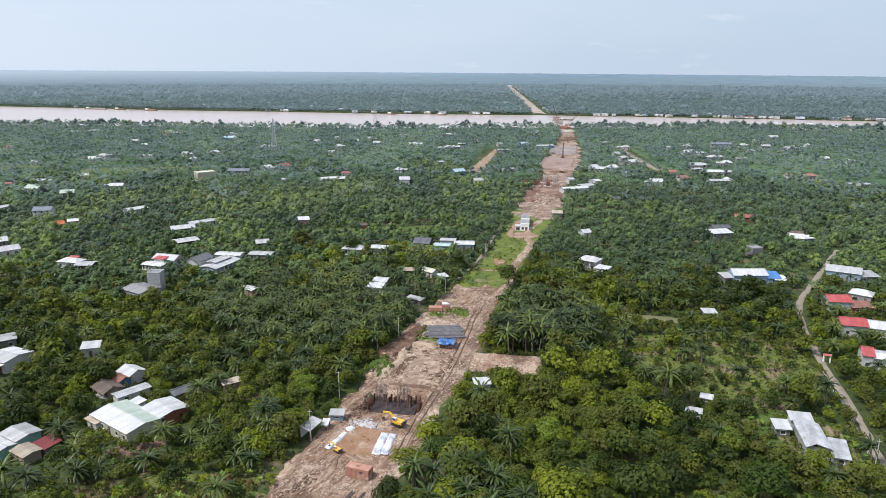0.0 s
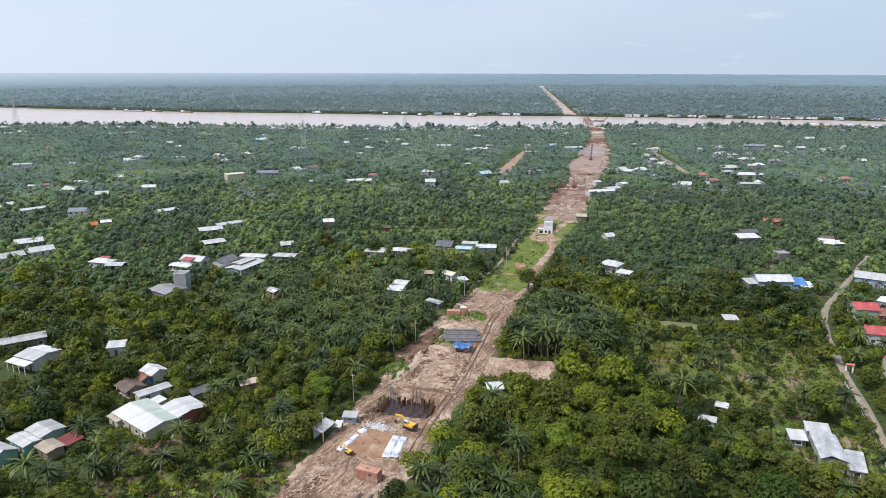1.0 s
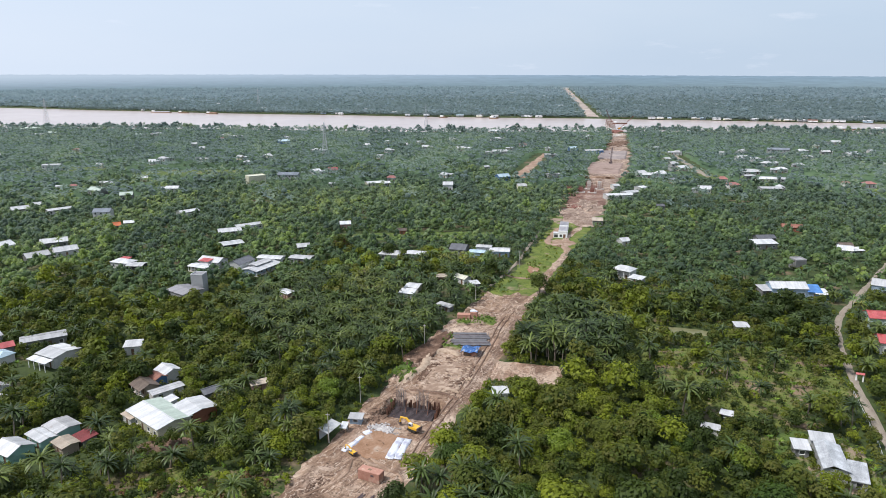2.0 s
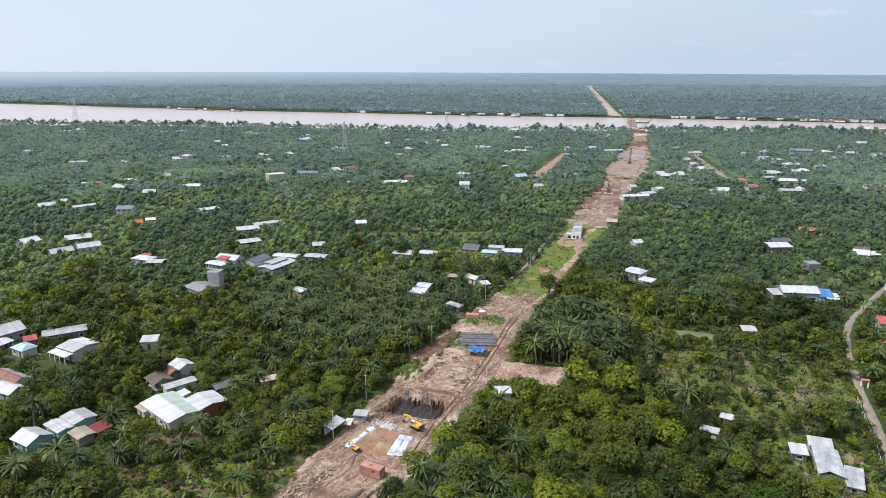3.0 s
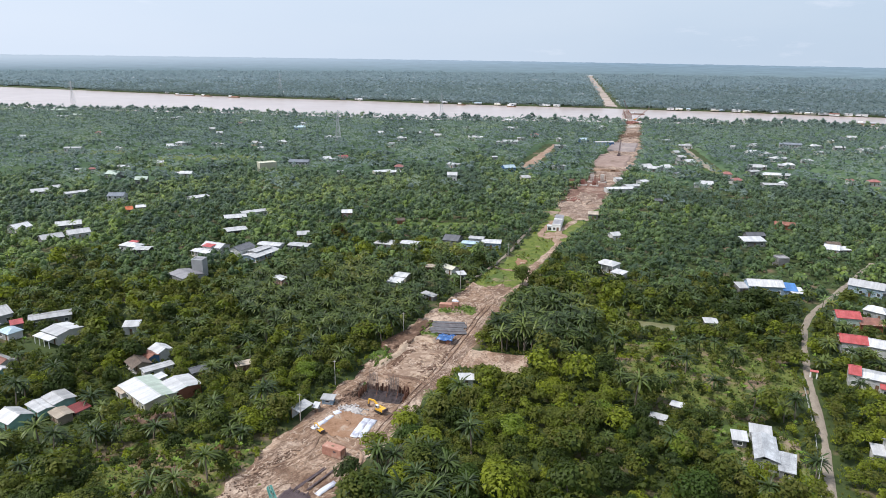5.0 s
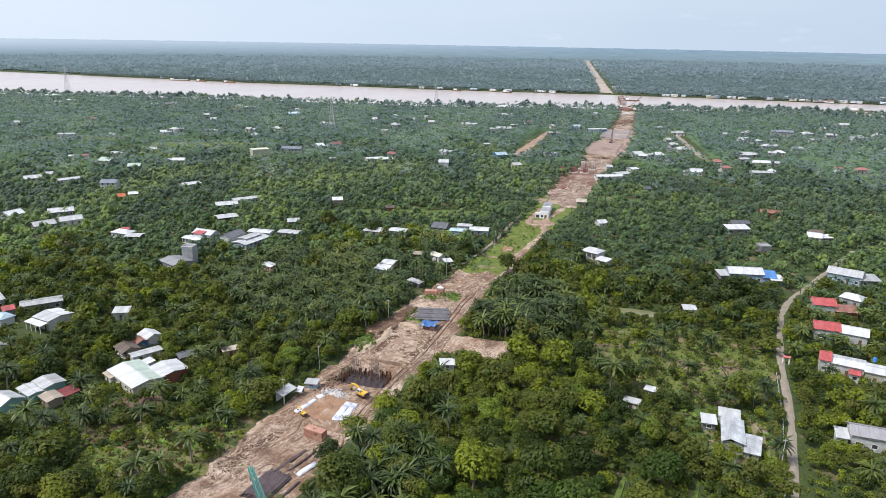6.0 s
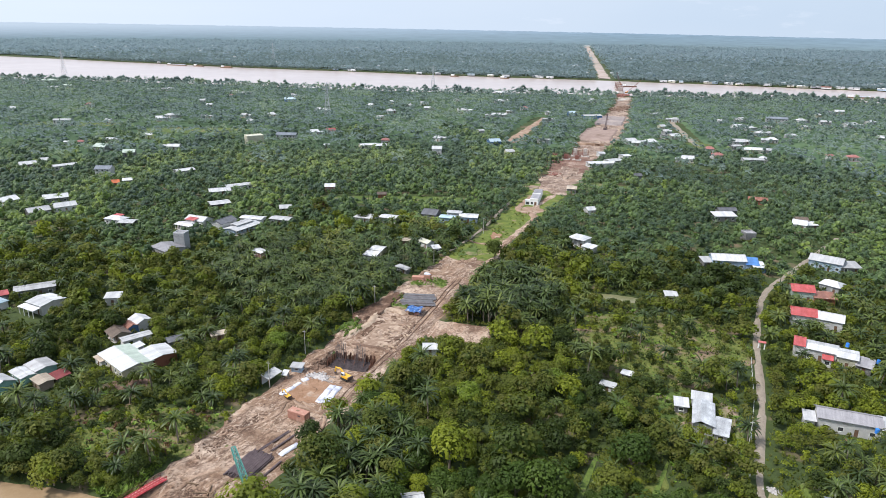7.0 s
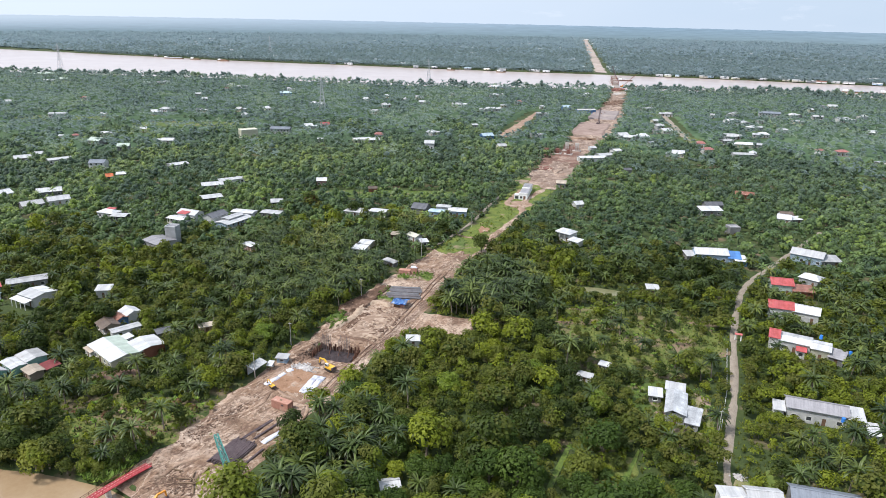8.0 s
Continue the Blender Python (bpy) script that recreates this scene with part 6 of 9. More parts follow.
def crane(x, y, rot, reach, top, label, paint="tealsteel", body="yellow", s=1.0):
    ob = thing("crawler_crane", label, "crane", x, y, 0.3, rot)
    for side in (-1, 1):
        bm = boxed((-2.6 * s, side * 1.6 * s - 0.4 * s, 0.02, 2.6 * s, side * 1.6 * s + 0.4 * s, 1.0 * s))
        bmesh.ops.bevel(bm, geom=[e for e in bm.edges], offset=0.2 * s, segments=2, affect="EDGES")
        part("track", bm, M["rubber"], ob)
    part("undercarriage", boxed((-1.4 * s, -1.2 * s, 0.4 * s, 1.4 * s, 1.2 * s, 1.1 * s)), M["steel"], ob)
    bm = boxed((-2.4 * s, -1.4 * s, 1.1 * s, 1.2 * s, 1.4 * s, 2.4 * s))
    bmesh.ops.bevel(bm, geom=[e for e in bm.edges], offset=0.12 * s, segments=2, affect="EDGES")
    part("body", bm, M[body], ob)
    cab = part("cab", boxed((0.2 * s, -1.6 * s, 2.4 * s, 1.8 * s, -0.5 * s, 3.9 * s)), M[body], ob)
    part("window", boxed((1.8 * s, -1.5 * s, 2.7 * s, 1.84 * s, -0.6 * s, 3.7 * s)), M["glass"], cab)
    part("counterweight", boxed((-3.0 * s, -1.5 * s, 1.2 * s, -2.45 * s, 1.5 * s, 2.7 * s)), M["steel"], ob)
    bm = bmesh.new()
    lattice(bm, (1.0 * s, 0, 1.8 * s), (reach, 0, top), 0.75, 0.45, 10, 0.2)
    part("boom", bm, M[paint], ob, "painted lattice boom")
    bm = bmesh.new()
    tube(bm, (-1.2 * s, 0, 2.3 * s), (-1.9 * s, 0, 4.6 * s), 0.1)
    tube(bm, (-1.9 * s, 0, 4.6 * s), (reach, 0, top), 0.035, n=5)
    part("mast", bm, M["steel"], ob)
    bm = bmesh.new()
    tube(bm, (reach, 0, top), (reach, 0, top - 3.0), 0.035, n=5)
    box(bm, reach - 0.2, -0.2, top - 3.6, reach + 0.2, 0.2, top - 3.0)
    part("hook", bm, M["steel"], ob)
    return ob


def container(x, y, rot):
    ob = thing("shipping_container", "faded red steel shipping container on bare dirt", "container", x, y, 0.2, rot)
    bm = boxed((-3.03, -1.22, 0.0, 3.03, 1.22, 2.55))
    for i in range(18):
        c = -2.85 + i * 5.7 / 17
        for s in (-1, 1):
            box(bm, c - 0.08, s * 1.24 - 0.025, 0.15, c + 0.08, s * 1.24 + 0.025, 2.4)
    part("body", bm, M["boxred"], ob)
    for s in (-1, 1):
        part("door", boxed((3.04, min(0.02 * s, 1.15 * s), 0.12, 3.1, max(0.02 * s, 1.15 * s), 2.42)), M["boxred"], ob)
    for c in (-0.9, 0.9):
        bm = bmesh.new()
        tube(bm, (3.14, c, 0.15), (3.14, c, 2.4), 0.03, n=6)
        part("lock_bar", bm, M["steel"], ob)
    part("roof_patch", boxed((-0.7, -0.35, 2.553, 0.2, 0.3, 2.59)), M["wood"], ob)
    part("vent", boxed((0.6, -1.29, 1.5, 1.5, -1.26, 2.0)), M["steel"], ob)
    return ob


def tarp(x, y, rot, L, W, z, material, label, name="tarpaulin", hump=0.14):
    u, v = np.linspace(-0.5, 0.5, 17), np.linspace(-0.5, 0.5, 9)
    U, V = np.meshgrid(u, v)
    Z = z + hump * (wobble(U * L + x, V * W + y, 0.9) * 0.5 + 0.6)
    e = (np.abs(U) > 0.49) | (np.abs(V) > 0.49)
    Z = np.where(e, z * 0.6, Z)
    X, Y = U * L + 0.12 * wobble(V * 9, U * 9, 1.0), V * W + 0.15 * wobble(U * 9, V * 7, 1.0)
    i = np.arange(X.size).reshape(X.shape)
    q = np.stack([i[:-1, :-1], i[:-1, 1:], i[1:, 1:], i[1:, :-1]], -1).reshape(-1, 4)
    top = np.stack([X, Y, Z], -1).reshape(-1, 3)
    low = top - np.array([0, 0, 0.05])
    ob = new(name, raw_mesh(name, np.concatenate([top, low]), np.concatenate([q, q[:, ::-1] + X.size]), material, True))
    ob.matrix_basis = pose(x, y, 0, 0, 0, rot)
    return tagged(ob, label, "tarpaulin")


def open_shed(x, y, rot, L, W, h, roof, label):
    ob = thing("open_shed", label, "shed", x, y, 0, rot)
    FOOT.append((x, y, L / 2, W / 2, rot, h))
    bm = bmesh.new()
    solid(bm, [(-L / 2, -W / 2, h), (L / 2, -W / 2, h), (L / 2, W / 2, h + 0.7), (-L / 2, W / 2, h + 0.7)], 0.1)
    part("roof", bm, ROOF[roof], ob)
    for px in (-L / 2 + 0.2, L / 2 - 0.2):
        for py, hh in ((-W / 2 + 0.2, h - 0.06), (W / 2 - 0.2, h + 0.54)):
            part("post", boxed((px - 0.07, py - 0.07, 0, px + 0.07, py + 0.07, hh)), M["wood"], ob)
    part("back_wall", boxed((-L / 2 + 0.3, W / 2 - 0.2, 0, L / 2 - 0.3, W / 2 - 0.1, h + 0.4)), WALL["palegrey"], ob)
    return ob


excavator(-90.2, 151.6, 172, 0.82)
excavator(-97.6, 133.2, 165, 0.5, "yellow", "small yellow excavator beside white sheets")
excavator(-80.9, 77.0, 93, 0.8, "orange", "orange excavator at the creek bank")
crane(-71.4, 94.2, 158, 10.6, 8.6, "orange-yellow crawler crane with lowered teal lattice boom", "tealsteel", "orange", 0.68)
container(-86.8, 126.6, 5)
tarp(-89.7, 141.4, 106, 11.0, 2.3, 0.45, M["tarp"], "long crumpled white tarpaulin over materials")
tarp(-87.6, 142.1, 106, 10.4, 2.0, 0.5, M["tarp"], "long crumpled white tarpaulin over materials")
tarp(-100.7, 136.2, 87, 6.0, 1.7, 0.5, M["tarp"], "strip of white sheeting over stacked goods")
tarp(-100.8, 140.6, 88, 2.8, 1.5, 0.5, M["tarp"], "small white sheet over a stack")
tarp(-100.9, 144.3, 70, 2.2, 2.2, 0.5, M["tarp"], "square white sheet on the ground")
tarp(-78.4, 114.0, 86, 6.6, 1.8, 0.5, M["tarp"], "white sheeting along the palms")
tent = thing("awning", "bright blue tarpaulin awning on poles over stacked goods", "awning", -101.6, 207.6, 0.3, 12)
bm = bmesh.new()
rows = []
for i in range(9):
    u = -1 + i / 4.0
    rows.append([bm.verts.new((3.1 * u, -2.9 + 0.73 * k, 2.7 - 0.95 * abs(-1 + k / 4.0) ** 1.2 - 0.3 * math.cos(u * 4.6) + 0.12 * math.sin(i * 2.3 + k * 1.7) - 0.35 * max(0.0, -u))) for k in range(9)])
for i in range(8):
    for k in range(8):
        bm.faces.new((rows[i][k], rows[i + 1][k], rows[i + 1][k + 1], rows[i][k + 1]))
bmesh.ops.solidify(bm, geom=bm.faces[:], thickness=0.04)
part("sheet", bm, M["bluetarp"], tent)
for sx in (-2.8, 0.0, 2.8):
    for sy in (-2.6, 2.6):
        bm = bmesh.new()
        tube(bm, (sx, sy, 0), (sx, sy, 1.9), 0.06)
        part("pole", bm, M["wood"], tent)
for gx, gy, gl, gw, gh, gm in ((-102.6, 206.2, 2.2, 1.2, 0.9, "wood"), (-100.2, 206.6, 1.8, 1.4, 1.1, "boxred"), (-101.0, 208.6, 2.4, 1.2, 0.8, "tarp")):
    bm = bmesh.new()
    for k in range(3):
        box(bm, -gl / 2 + 0.05 * k, -gw / 2, gh * k / 3, gl / 2 - 0.04 * k, gw / 2, gh * (k + 1) / 3 - 0.03)
    ob = part("crate_stack", bm, M[gm], None)
    ob.matrix_basis = pose(gx, gy, 0.35, 0, 0, gx * 9 % 60)
    tagged(ob, "stacked crates and boards under the awning", "crates", "crates under the awning")
open_shed(-109.0, 137.9, 94, 6.4, 3.4, 2.8, "palegrey", "site shed with pale sheet roof on posts")
open_shed(-107.2, 142.0, 20, 2.0, 2.6, 1.7, "white", "tiny shelter with white sheet roof")
house(-107.2, 147.6, 24, 3.4, 2.4, 2.1, "shed", "palegrey", "paleblue", "pale blue site cabin beside the pit")


def pipe_stack(x, y, rot, L, n, r, label, layers=2):
    ob = thing("pipe_stack", label, "pipes", x, y, 0.25, rot)
    rnd = random.Random(int(x * 7))
    for k in range(layers):
        for i in range(n - k * 2):
            c = (i - (n - k * 2 - 1) / 2) * r * 2.05 + rnd.uniform(-0.05, 0.05)
            s = rnd.uniform(-0.8, 0.8)
            bm = bmesh.new()
            tube(bm, (-L / 2 + s, c, r + k * r * 1.75), (L / 2 + s, c, r + k * r * 1.75), r, n=7)
            part("pipe", bm, M["steel"], ob)
    return ob


pipe_stack(-81.8, 103.4, 99, 10.6, 19, 0.19, "dark steel piles stacked on the ground", 2)
pipe_stack(-84.5, 115.0, 89, 11.0, 4, 0.11, "loose row of long steel bars", 1)
pipe_stack(-81.9, 115.6, 91, 10.0, 3, 0.11, "loose row of long steel bars", 1)
pipe_stack(-75.9, 104.5, 97, 9.0, 3, 0.11, "loose row of long steel bars", 1)
for px, py, pr, pl in ((-83, 89.5, 30, 5), (-81.5, 88.5, 30, 5), (-82.5, 91, -55, 4), (-80.5, 90.2, -55, 4), (-79, 88.3, -40, 6), (-88, 90.5, 20, 3.5)):
    bm = boxed((-pl / 2, -0.13, 0.0, pl / 2, 0.13, 0.26))
    ob = part("timber_beam", bm, M["wood"], None)
    ob.matrix_basis = pose(px, py, 0.3, 0, 0, pr)
    tagged(ob, "weathered timber beam lying on mud", "beam", "timber beams")


# the dug pit with its ring of driven piles
pit = thing("pile_ring", "rust-brown steel piles driven round an excavated pit", "sheet piles", PIT[0], PIT[1], 0, PIT[4])
pm = bmesh.new()
solid(pm, [(hx, hy, 0.25) for hx, hy in ((-0.24, -0.2), (-0.14, -0.2), (-0.14, -0.06), (0.14, -0.06), (0.14, -0.2), (0.24, -0.2), (0.24, 0.2), (0.14, 0.2), (0.14, 0.06), (-0.14, 0.06), (-0.14, 0.2), (-0.24, 0.2))], 3.25)
pile_mesh = bpy.data.meshes.new("steel_post")
pm.to_mesh(pile_mesh)
pm.free()
pile_mesh.materials.append(M["pile"])
rnd = random.Random(5)
spots = [(-7.0 + i * 0.76, 4.6, 0) for i in range(19)] + [(7.3, 4.2 - i * 0.9, 90) for i in range(6)] + [(-7.3, 4.2 - i * 0.8, 90) for i in range(9)]
for sx, sy, sr in spots:
    o = new("steel_post", pile_mesh)
    o.parent = pit
    o.matrix_basis = pose(sx + rnd.uniform(-0.15, 0.15), sy + rnd.uniform(-0.2, 0.2), rnd.uniform(-1.5, 0.3), rnd.uniform(-3, 3), rnd.uniform(-3, 3), sr)
part("pit_floor", boxed((-6.6, -4.2, -2.8, 6.6, 4.2, -2.1)), M["pit_mat"], pit, "dark floor of the pit")
for i in range(20):
    part("mat_bar", boxed((-6.5 + i * 0.67, -4.1, -2.1, -6.4 + i * 0.67, 4.1, -2.0)), M["pit_mat"], pit)
for i in range(12):
    part("mat_bar", boxed((-6.5, -4.0 + i * 0.68, -2.0, 6.5, -3.9 + i * 0.68, -1.9)), M["steel"], pit)
bm = bmesh.new()
for sx in (-3, 0.5, 4):
    beam(bm, (sx, 4.5, 0.6), (sx + 0.6, 0.6, -2.1), 0.22)
part("brace", bm, M["pile"], pit)

for cx0, cw in ((-4.4, 1.5), (2.6, 1.7)):
    cage = thing("rebar_cage", "tall cage of thin rusty starter bars in the pit", "rebar cage", *(pose(PIT[0], PIT[1], 0, 0, 0, PIT[4]) @ Vector((cx0, 2.6, -2.1))), PIT[4], "rebar cages")
    for i in range(9):
        for k in (-1, 1):
            bars = bmesh.new()
            tube(bars, (-cw + i * cw / 4, k * 0.9, 0), (-cw + i * cw / 4 + 0.1 * math.sin(i * 3), k * 0.9, 6.4 + 0.5 * math.sin(i * 5 + k)), 0.05, n=4)
            part("upright_bar", bars, M["rebar_mat"], cage)
    for i in range(9):
        for k in (-1, 1):
            ties = bmesh.new()
            tube(ties, (-cw - 0.1, k * 0.9, 0.6 + i * 0.65), (cw + 0.1, k * 0.9, 0.6 + i * 0.65), 0.03, n=4)
            part("tie_bar", ties, M["pile"], cage)

# bar mat platform
mat_ob = thing("bar_mat", "wide grey welded bar mat laid out on the ground", "steel mat", -108.0, 219.2, 0.45, 118)
mat_ob.scale = (1.12, 1.14, 1.0)
rnd = random.Random(12)
bar_mesh = {}
for nm, spec0 in (("long_bar", (0.20, 12.6, 0.10)), ("cross_bar", (11.0, 0.16, 0.1))):
    for coat in ("rebar_mat", "steel", "concrete"):
        bm = boxed((-spec0[0] / 2, -spec0[1] / 2, 0, spec0[0] / 2, spec0[1] / 2, spec0[2]))
        me = bpy.data.meshes.new(nm)
        bm.to_mesh(me)
        bm.free()
        me.materials.append(M[coat])
        bar_mesh[nm, coat] = me
for nm, cnt in (("long_bar", 42), ("cross_bar", 14)):
    for i in range(cnt):
        o = new(nm, bar_mesh[nm, rnd.choice(("rebar_mat", "rebar_mat", "rebar_mat", "rebar_mat", "steel"))])
        o.parent = mat_ob
        if nm == "long_bar":
            o.location = (-5.4 + (i // 7) * 1.9 + (i % 7) * 0.23 + rnd.uniform(-0.03, 0.03), ((i // 7) % 3 - 1) * 0.6 + rnd.uniform(-0.15, 0.15), 0.1 + 0.05 * ((i // 7) % 2))
            o.scale = (1, rnd.uniform(0.9, 1.0), 1)
        else:
            o.location = (rnd.uniform(-0.5, 0.5), -6.1 + i * 0.72, -0.01)
        o.rotation_euler = (0, 0, radians(rnd.uniform(-0.5, 0.5)))
brick_hut = thing("brick_stack", "stack of bricks with white sacks on top", "bricks", -120.0, 239.6, 0.3, 22)
FOOT.append((-120.0, 239.6, 4, 3, 22, 2))
for bx, by, bl, bw, bh in ((-1.6, 0, 5.4, 2.6, 1.7), (2.6, 0.8, 2.8, 3.2, 2.6)):
    for k in range(int(bh / 0.32)):
        part("brick_course", boxed((bx - bl / 2 + 0.05 * (k % 2), by - bw / 2, k * 0.32, bx + bl / 2 - 0.05 * (k % 2), by + bw / 2, k * 0.32 + 0.3)), M["boxred"], brick_hut)
for k in range(5):
    bm = bmesh.new()
    bmesh.ops.create_icosphere(bm, subdivisions=2, radius=0.55, matrix=Matrix.Translation((1.7 + 0.8 * (k % 3), 0.1 + 1.1 * (k // 3), 2.8)) @ Matrix.Diagonal((1.5, 1.1, 0.7, 1)))
    part("sack", bm, M["tarp"], brick_hut)


def rubble(name, cx0, cy0, sx, sy, n, material, label, smin=0.15, smax=0.55, seed=1):
    """A heap of broken lumps."""
    r = np.random.RandomState(seed)
    base = np.array([(1, 0, 0), (-1, 0, 0), (0, 1, 0), (0, -1, 0), (0, 0, 1), (0, 0, -0.6)], float)
    tri = np.array([(0, 2, 4), (2, 1, 4), (1, 3, 4), (3, 0, 4), (2, 0, 5), (1, 2, 5), (3, 1, 5), (0, 3, 5)])
    px, py = r.normal(0, 0.45, n) * sx, r.normal(0, 0.45, n) * sy
    s = r.uniform(smin, smax, n) * (0.6 + r.rand(n))
    v = base[None] * r.uniform(0.5, 1.3, (n, 6, 3)) * s[:, None, None]
    a = r.uniform(0, 6.28, n)
    c, sn = np.cos(a)[:, None], np.sin(a)[:, None]
    X = v[..., 0] * c - v[..., 1] * sn + px[:, None] + cx0
    Y = v[..., 0] * sn + v[..., 1] * c + py[:, None] + cy0
    Z = v[..., 2] * 0.6 + 0.05 + dirt_z(px + cx0, py + cy0)[:, None]
    f = (tri[None] + np.arange(n)[:, None, None] * 6).reshape(-1, 3)
    return tagged(new(name, raw_mesh(name, np.stack([X, Y, Z], -1).reshape(-1, 3), f, material)), label, "rubble", "", "stuff")


rubble("rubble_heap", -98.3, 148.2, 4.0, 2.6, 420, M["rubble"], "heap of broken grey concrete and scrap", 0.15, 0.5, 2)
rubble("rubble_heap", -93.0, 176.5, 7.0, 2.2, 260, M["sand"], "row of broken rock along the bank", 0.15, 0.5, 3)
rubble("earth_clods", -90, 112, 9, 20, 260, M["sand"], "clods of dug earth strewn over the site", 0.06, 0.24, 4)
rubble("earth_clods", -97, 112, 3, 15, 420, M["dirt_dark"], "dark clods along the edge of the works", 0.08, 0.35, 24)
rubble("earth_clods", -113, 190, 2.5, 16, 420, M["dirt_dark"], "dark clods outside the earth bank", 0.1, 0.4, 25)
rubble("earth_clods", -92, 190, 8, 12, 700, M["silt"], "pale lumps on the drying silt", 0.06, 0.3, 14)
rubble("earth_clods", -84, 87, 9, 3.5, 420, M["dirt_dark"], "dark clods of wet mud", 0.08, 0.3, 5)
rubble("earth_clods", -104, 158, 3, 9, 400, M["dirt_dark"], "dark dug earth round the pit", 0.15, 0.6, 6)
rubble("earth_clods", -108, 252, 10, 12, 500, M["dirt"], "reddish dug earth", 0.1, 0.5, 7)

# red footbridge over the creek
bridge = thing("footbridge", "red steel lattice footbridge over the muddy creek", "footbridge", -94.0, 69.8, 0, -86)
L = 36


def arch_z(v):
    return 0.75 + 1.1 * (1 - (2 * v / L) ** 2)


for i in range(18):
    x0, x1 = -L / 2 + i * L / 18, -L / 2 + (i + 1) * L / 18
    bm = bmesh.new()
    solid(bm, [(x0, -1.15, arch_z(x0)), (x1, -1.15, arch_z(x1)), (x1, 1.15, arch_z(x1)), (x0, 1.15, arch_z(x0))], 0.22)
    part("deck_plate", bm, M["redsteel"], bridge)
for s in (-1, 1):
    bm = bmesh.new()
    for i in range(18):
        x0, x1 = -L / 2 + i * L / 18, -L / 2 + (i + 1) * L / 18
        beam(bm, (x0, s * 1.12, arch_z(x0) + 0.95), (x1, s * 1.12, arch_z(x1) + 0.95), 0.09)
        beam(bm, (x0, s * 1.12, arch_z(x0) + 0.5), (x1, s * 1.12, arch_z(x1) + 0.5), 0.06)
        beam(bm, (x0, s * 1.12, arch_z(x0)), (x0, s * 1.12, arch_z(x0) + 0.95), 0.09)
    part("railing", bm, M["redsteel"] if s > 0 else M["pile"], bridge, "red railing" if s > 0 else "dark brown railing")
for i in range(40):
    c = -L / 2 + (i + 0.5) * L / 40
    for s in (-0.45, 0.45):
        part("deck_plank", boxed((c - 0.2, s - 0.1, arch_z(c) + 0.004, c + 0.2, s + 0.1, arch_z(c) + 0.05)), WALL["pink"], bridge)
for c in (-17.5, -6, 6, 17):
    part("support", boxed((c - 0.25, -0.95, -3.4, c + 0.25, 0.95, arch_z(c) - 0.2)), M["concrete"], bridge)

# two long narrow houses in line, standing alone on the strip
for k, (hx0, hy0) in enumerate(((-137.6, 396.6), (-142.4, 411.0))):
    tube_house = thing("house", "long narrow white house with flat grey roof" if k else "long narrow white house with grey roof and low annex", "house", hx0, hy0, 0, 18.4, "village houses")
    FOOT.append((hx0, hy0, 2.8, 7.4, 18.4, 4.0))
    part("wall", boxed((-2.6, -7.2, 0, 2.6, 7.2, 3.9)), WALL["white"], tube_house)
    part("roof", boxed((-2.75, -6.7, 3.9, 2.75, 7.35, 4.05)), ROOF["grey"], tube_house, "dark grey flat sheet roof")
    part("parapet", boxed((-2.7, -7.35, 3.9, 2.7, -6.7, 4.55)), WALL["white"], tube_house)
    part("door", boxed((0.2, -7.26, 0.0, 1.6, -7.2, 2.5)), M["door"], tube_house)
    part("window", boxed((-1.9, -7.26, 0.9, -0.5, -7.2, 2.3)), M["glass"], tube_house)
    if k == 0:
        part("annex", boxed((-5.6, -6.9, 0, -2.6, -3.2, 2.9)), WALL["white"], tube_house, "low white side room")
        part("annex_roof", boxed((-5.8, -7.1, 2.9, -2.6, -3.0, 3.05)), ROOF["white"], tube_house)
        # dark sheet on the solid wall, painting the shade of an open front
        part("annex_dark_panel", boxed((-5.2, -6.96, 0.5, -3.0, -6.9, 2.2)), M["glass"], tube_house, "dark panel in place of a shaded open front")

# bridge piers in progress
for px, py, ph in ((-178, 566, 7.5), (-170, 569, 7.5), (-188, 545, 4.5), (-179, 547.5, 5.0), (-170, 550, 4.5)):
    pier = thing("bridge_pier", "unfinished concrete bridge pier in red formwork", "bridge pier", px, py, 0, 15, "bridge piers")
    part("footing", boxed((-3.5, -3, 0, 3.5, 3, 1.2)), M["concrete"], pier)
    part("column", boxed((-1.5, -1.2, 1.2, 1.5, 1.2, ph)), M["concrete"] if py > 560 else M["formwork"], pier)
    bm = bmesh.new()
    for i in range(9):
        tube(bm, (-2 + i * 0.5, 0, ph), (-2 + i * 0.5, 0, ph + 1.4), 0.06, n=5)
    part("rebar", bm, M["formwork"], pier)
    bm = bmesh.new()
    for s in (-1, 1):
        for i in range(4):
            beam(bm, (-2.6 + i * 1.75, s * 1.9, 1.2), (-2.6 + i * 1.75, s * 1.9, ph - 1), 0.16)
        for k in range(3):
            beam(bm, (-2.8, s * 1.9, 1.8 + k * 1.4), (2.9, s * 1.9, 1.8 + k * 1.4), 0.14)
    part("scaffold", bm, M["formwork"], pier)
rubble("formwork_stacks", -176, 533, 11, 9, 160, M["formwork"], "stacked red-brown formwork and steel", 0.4, 1.2, 28)
for px, py in ((-350, 1205), (-366, 1248), (-384, 1296)):
    pier = thing("bridge_pier", "concrete river pier with brown scaffolding", "bridge pier", px, py, -4, 15, "bridge piers")
    part("footing", boxed((-7, -5, 0, 7, 5, 4.5)), M["concrete"], pier)
    part("column", boxed((-4, -2, 4.5, 4, 2, 11)), M["concrete"], pier)
    bm = bmesh.new()
    lattice(bm, (0, 0, 4.5), (0, 0, 12.5), 5.2, 4.6, 4, 0.3)
    part("scaffold", bm, M["formwork"], pier)
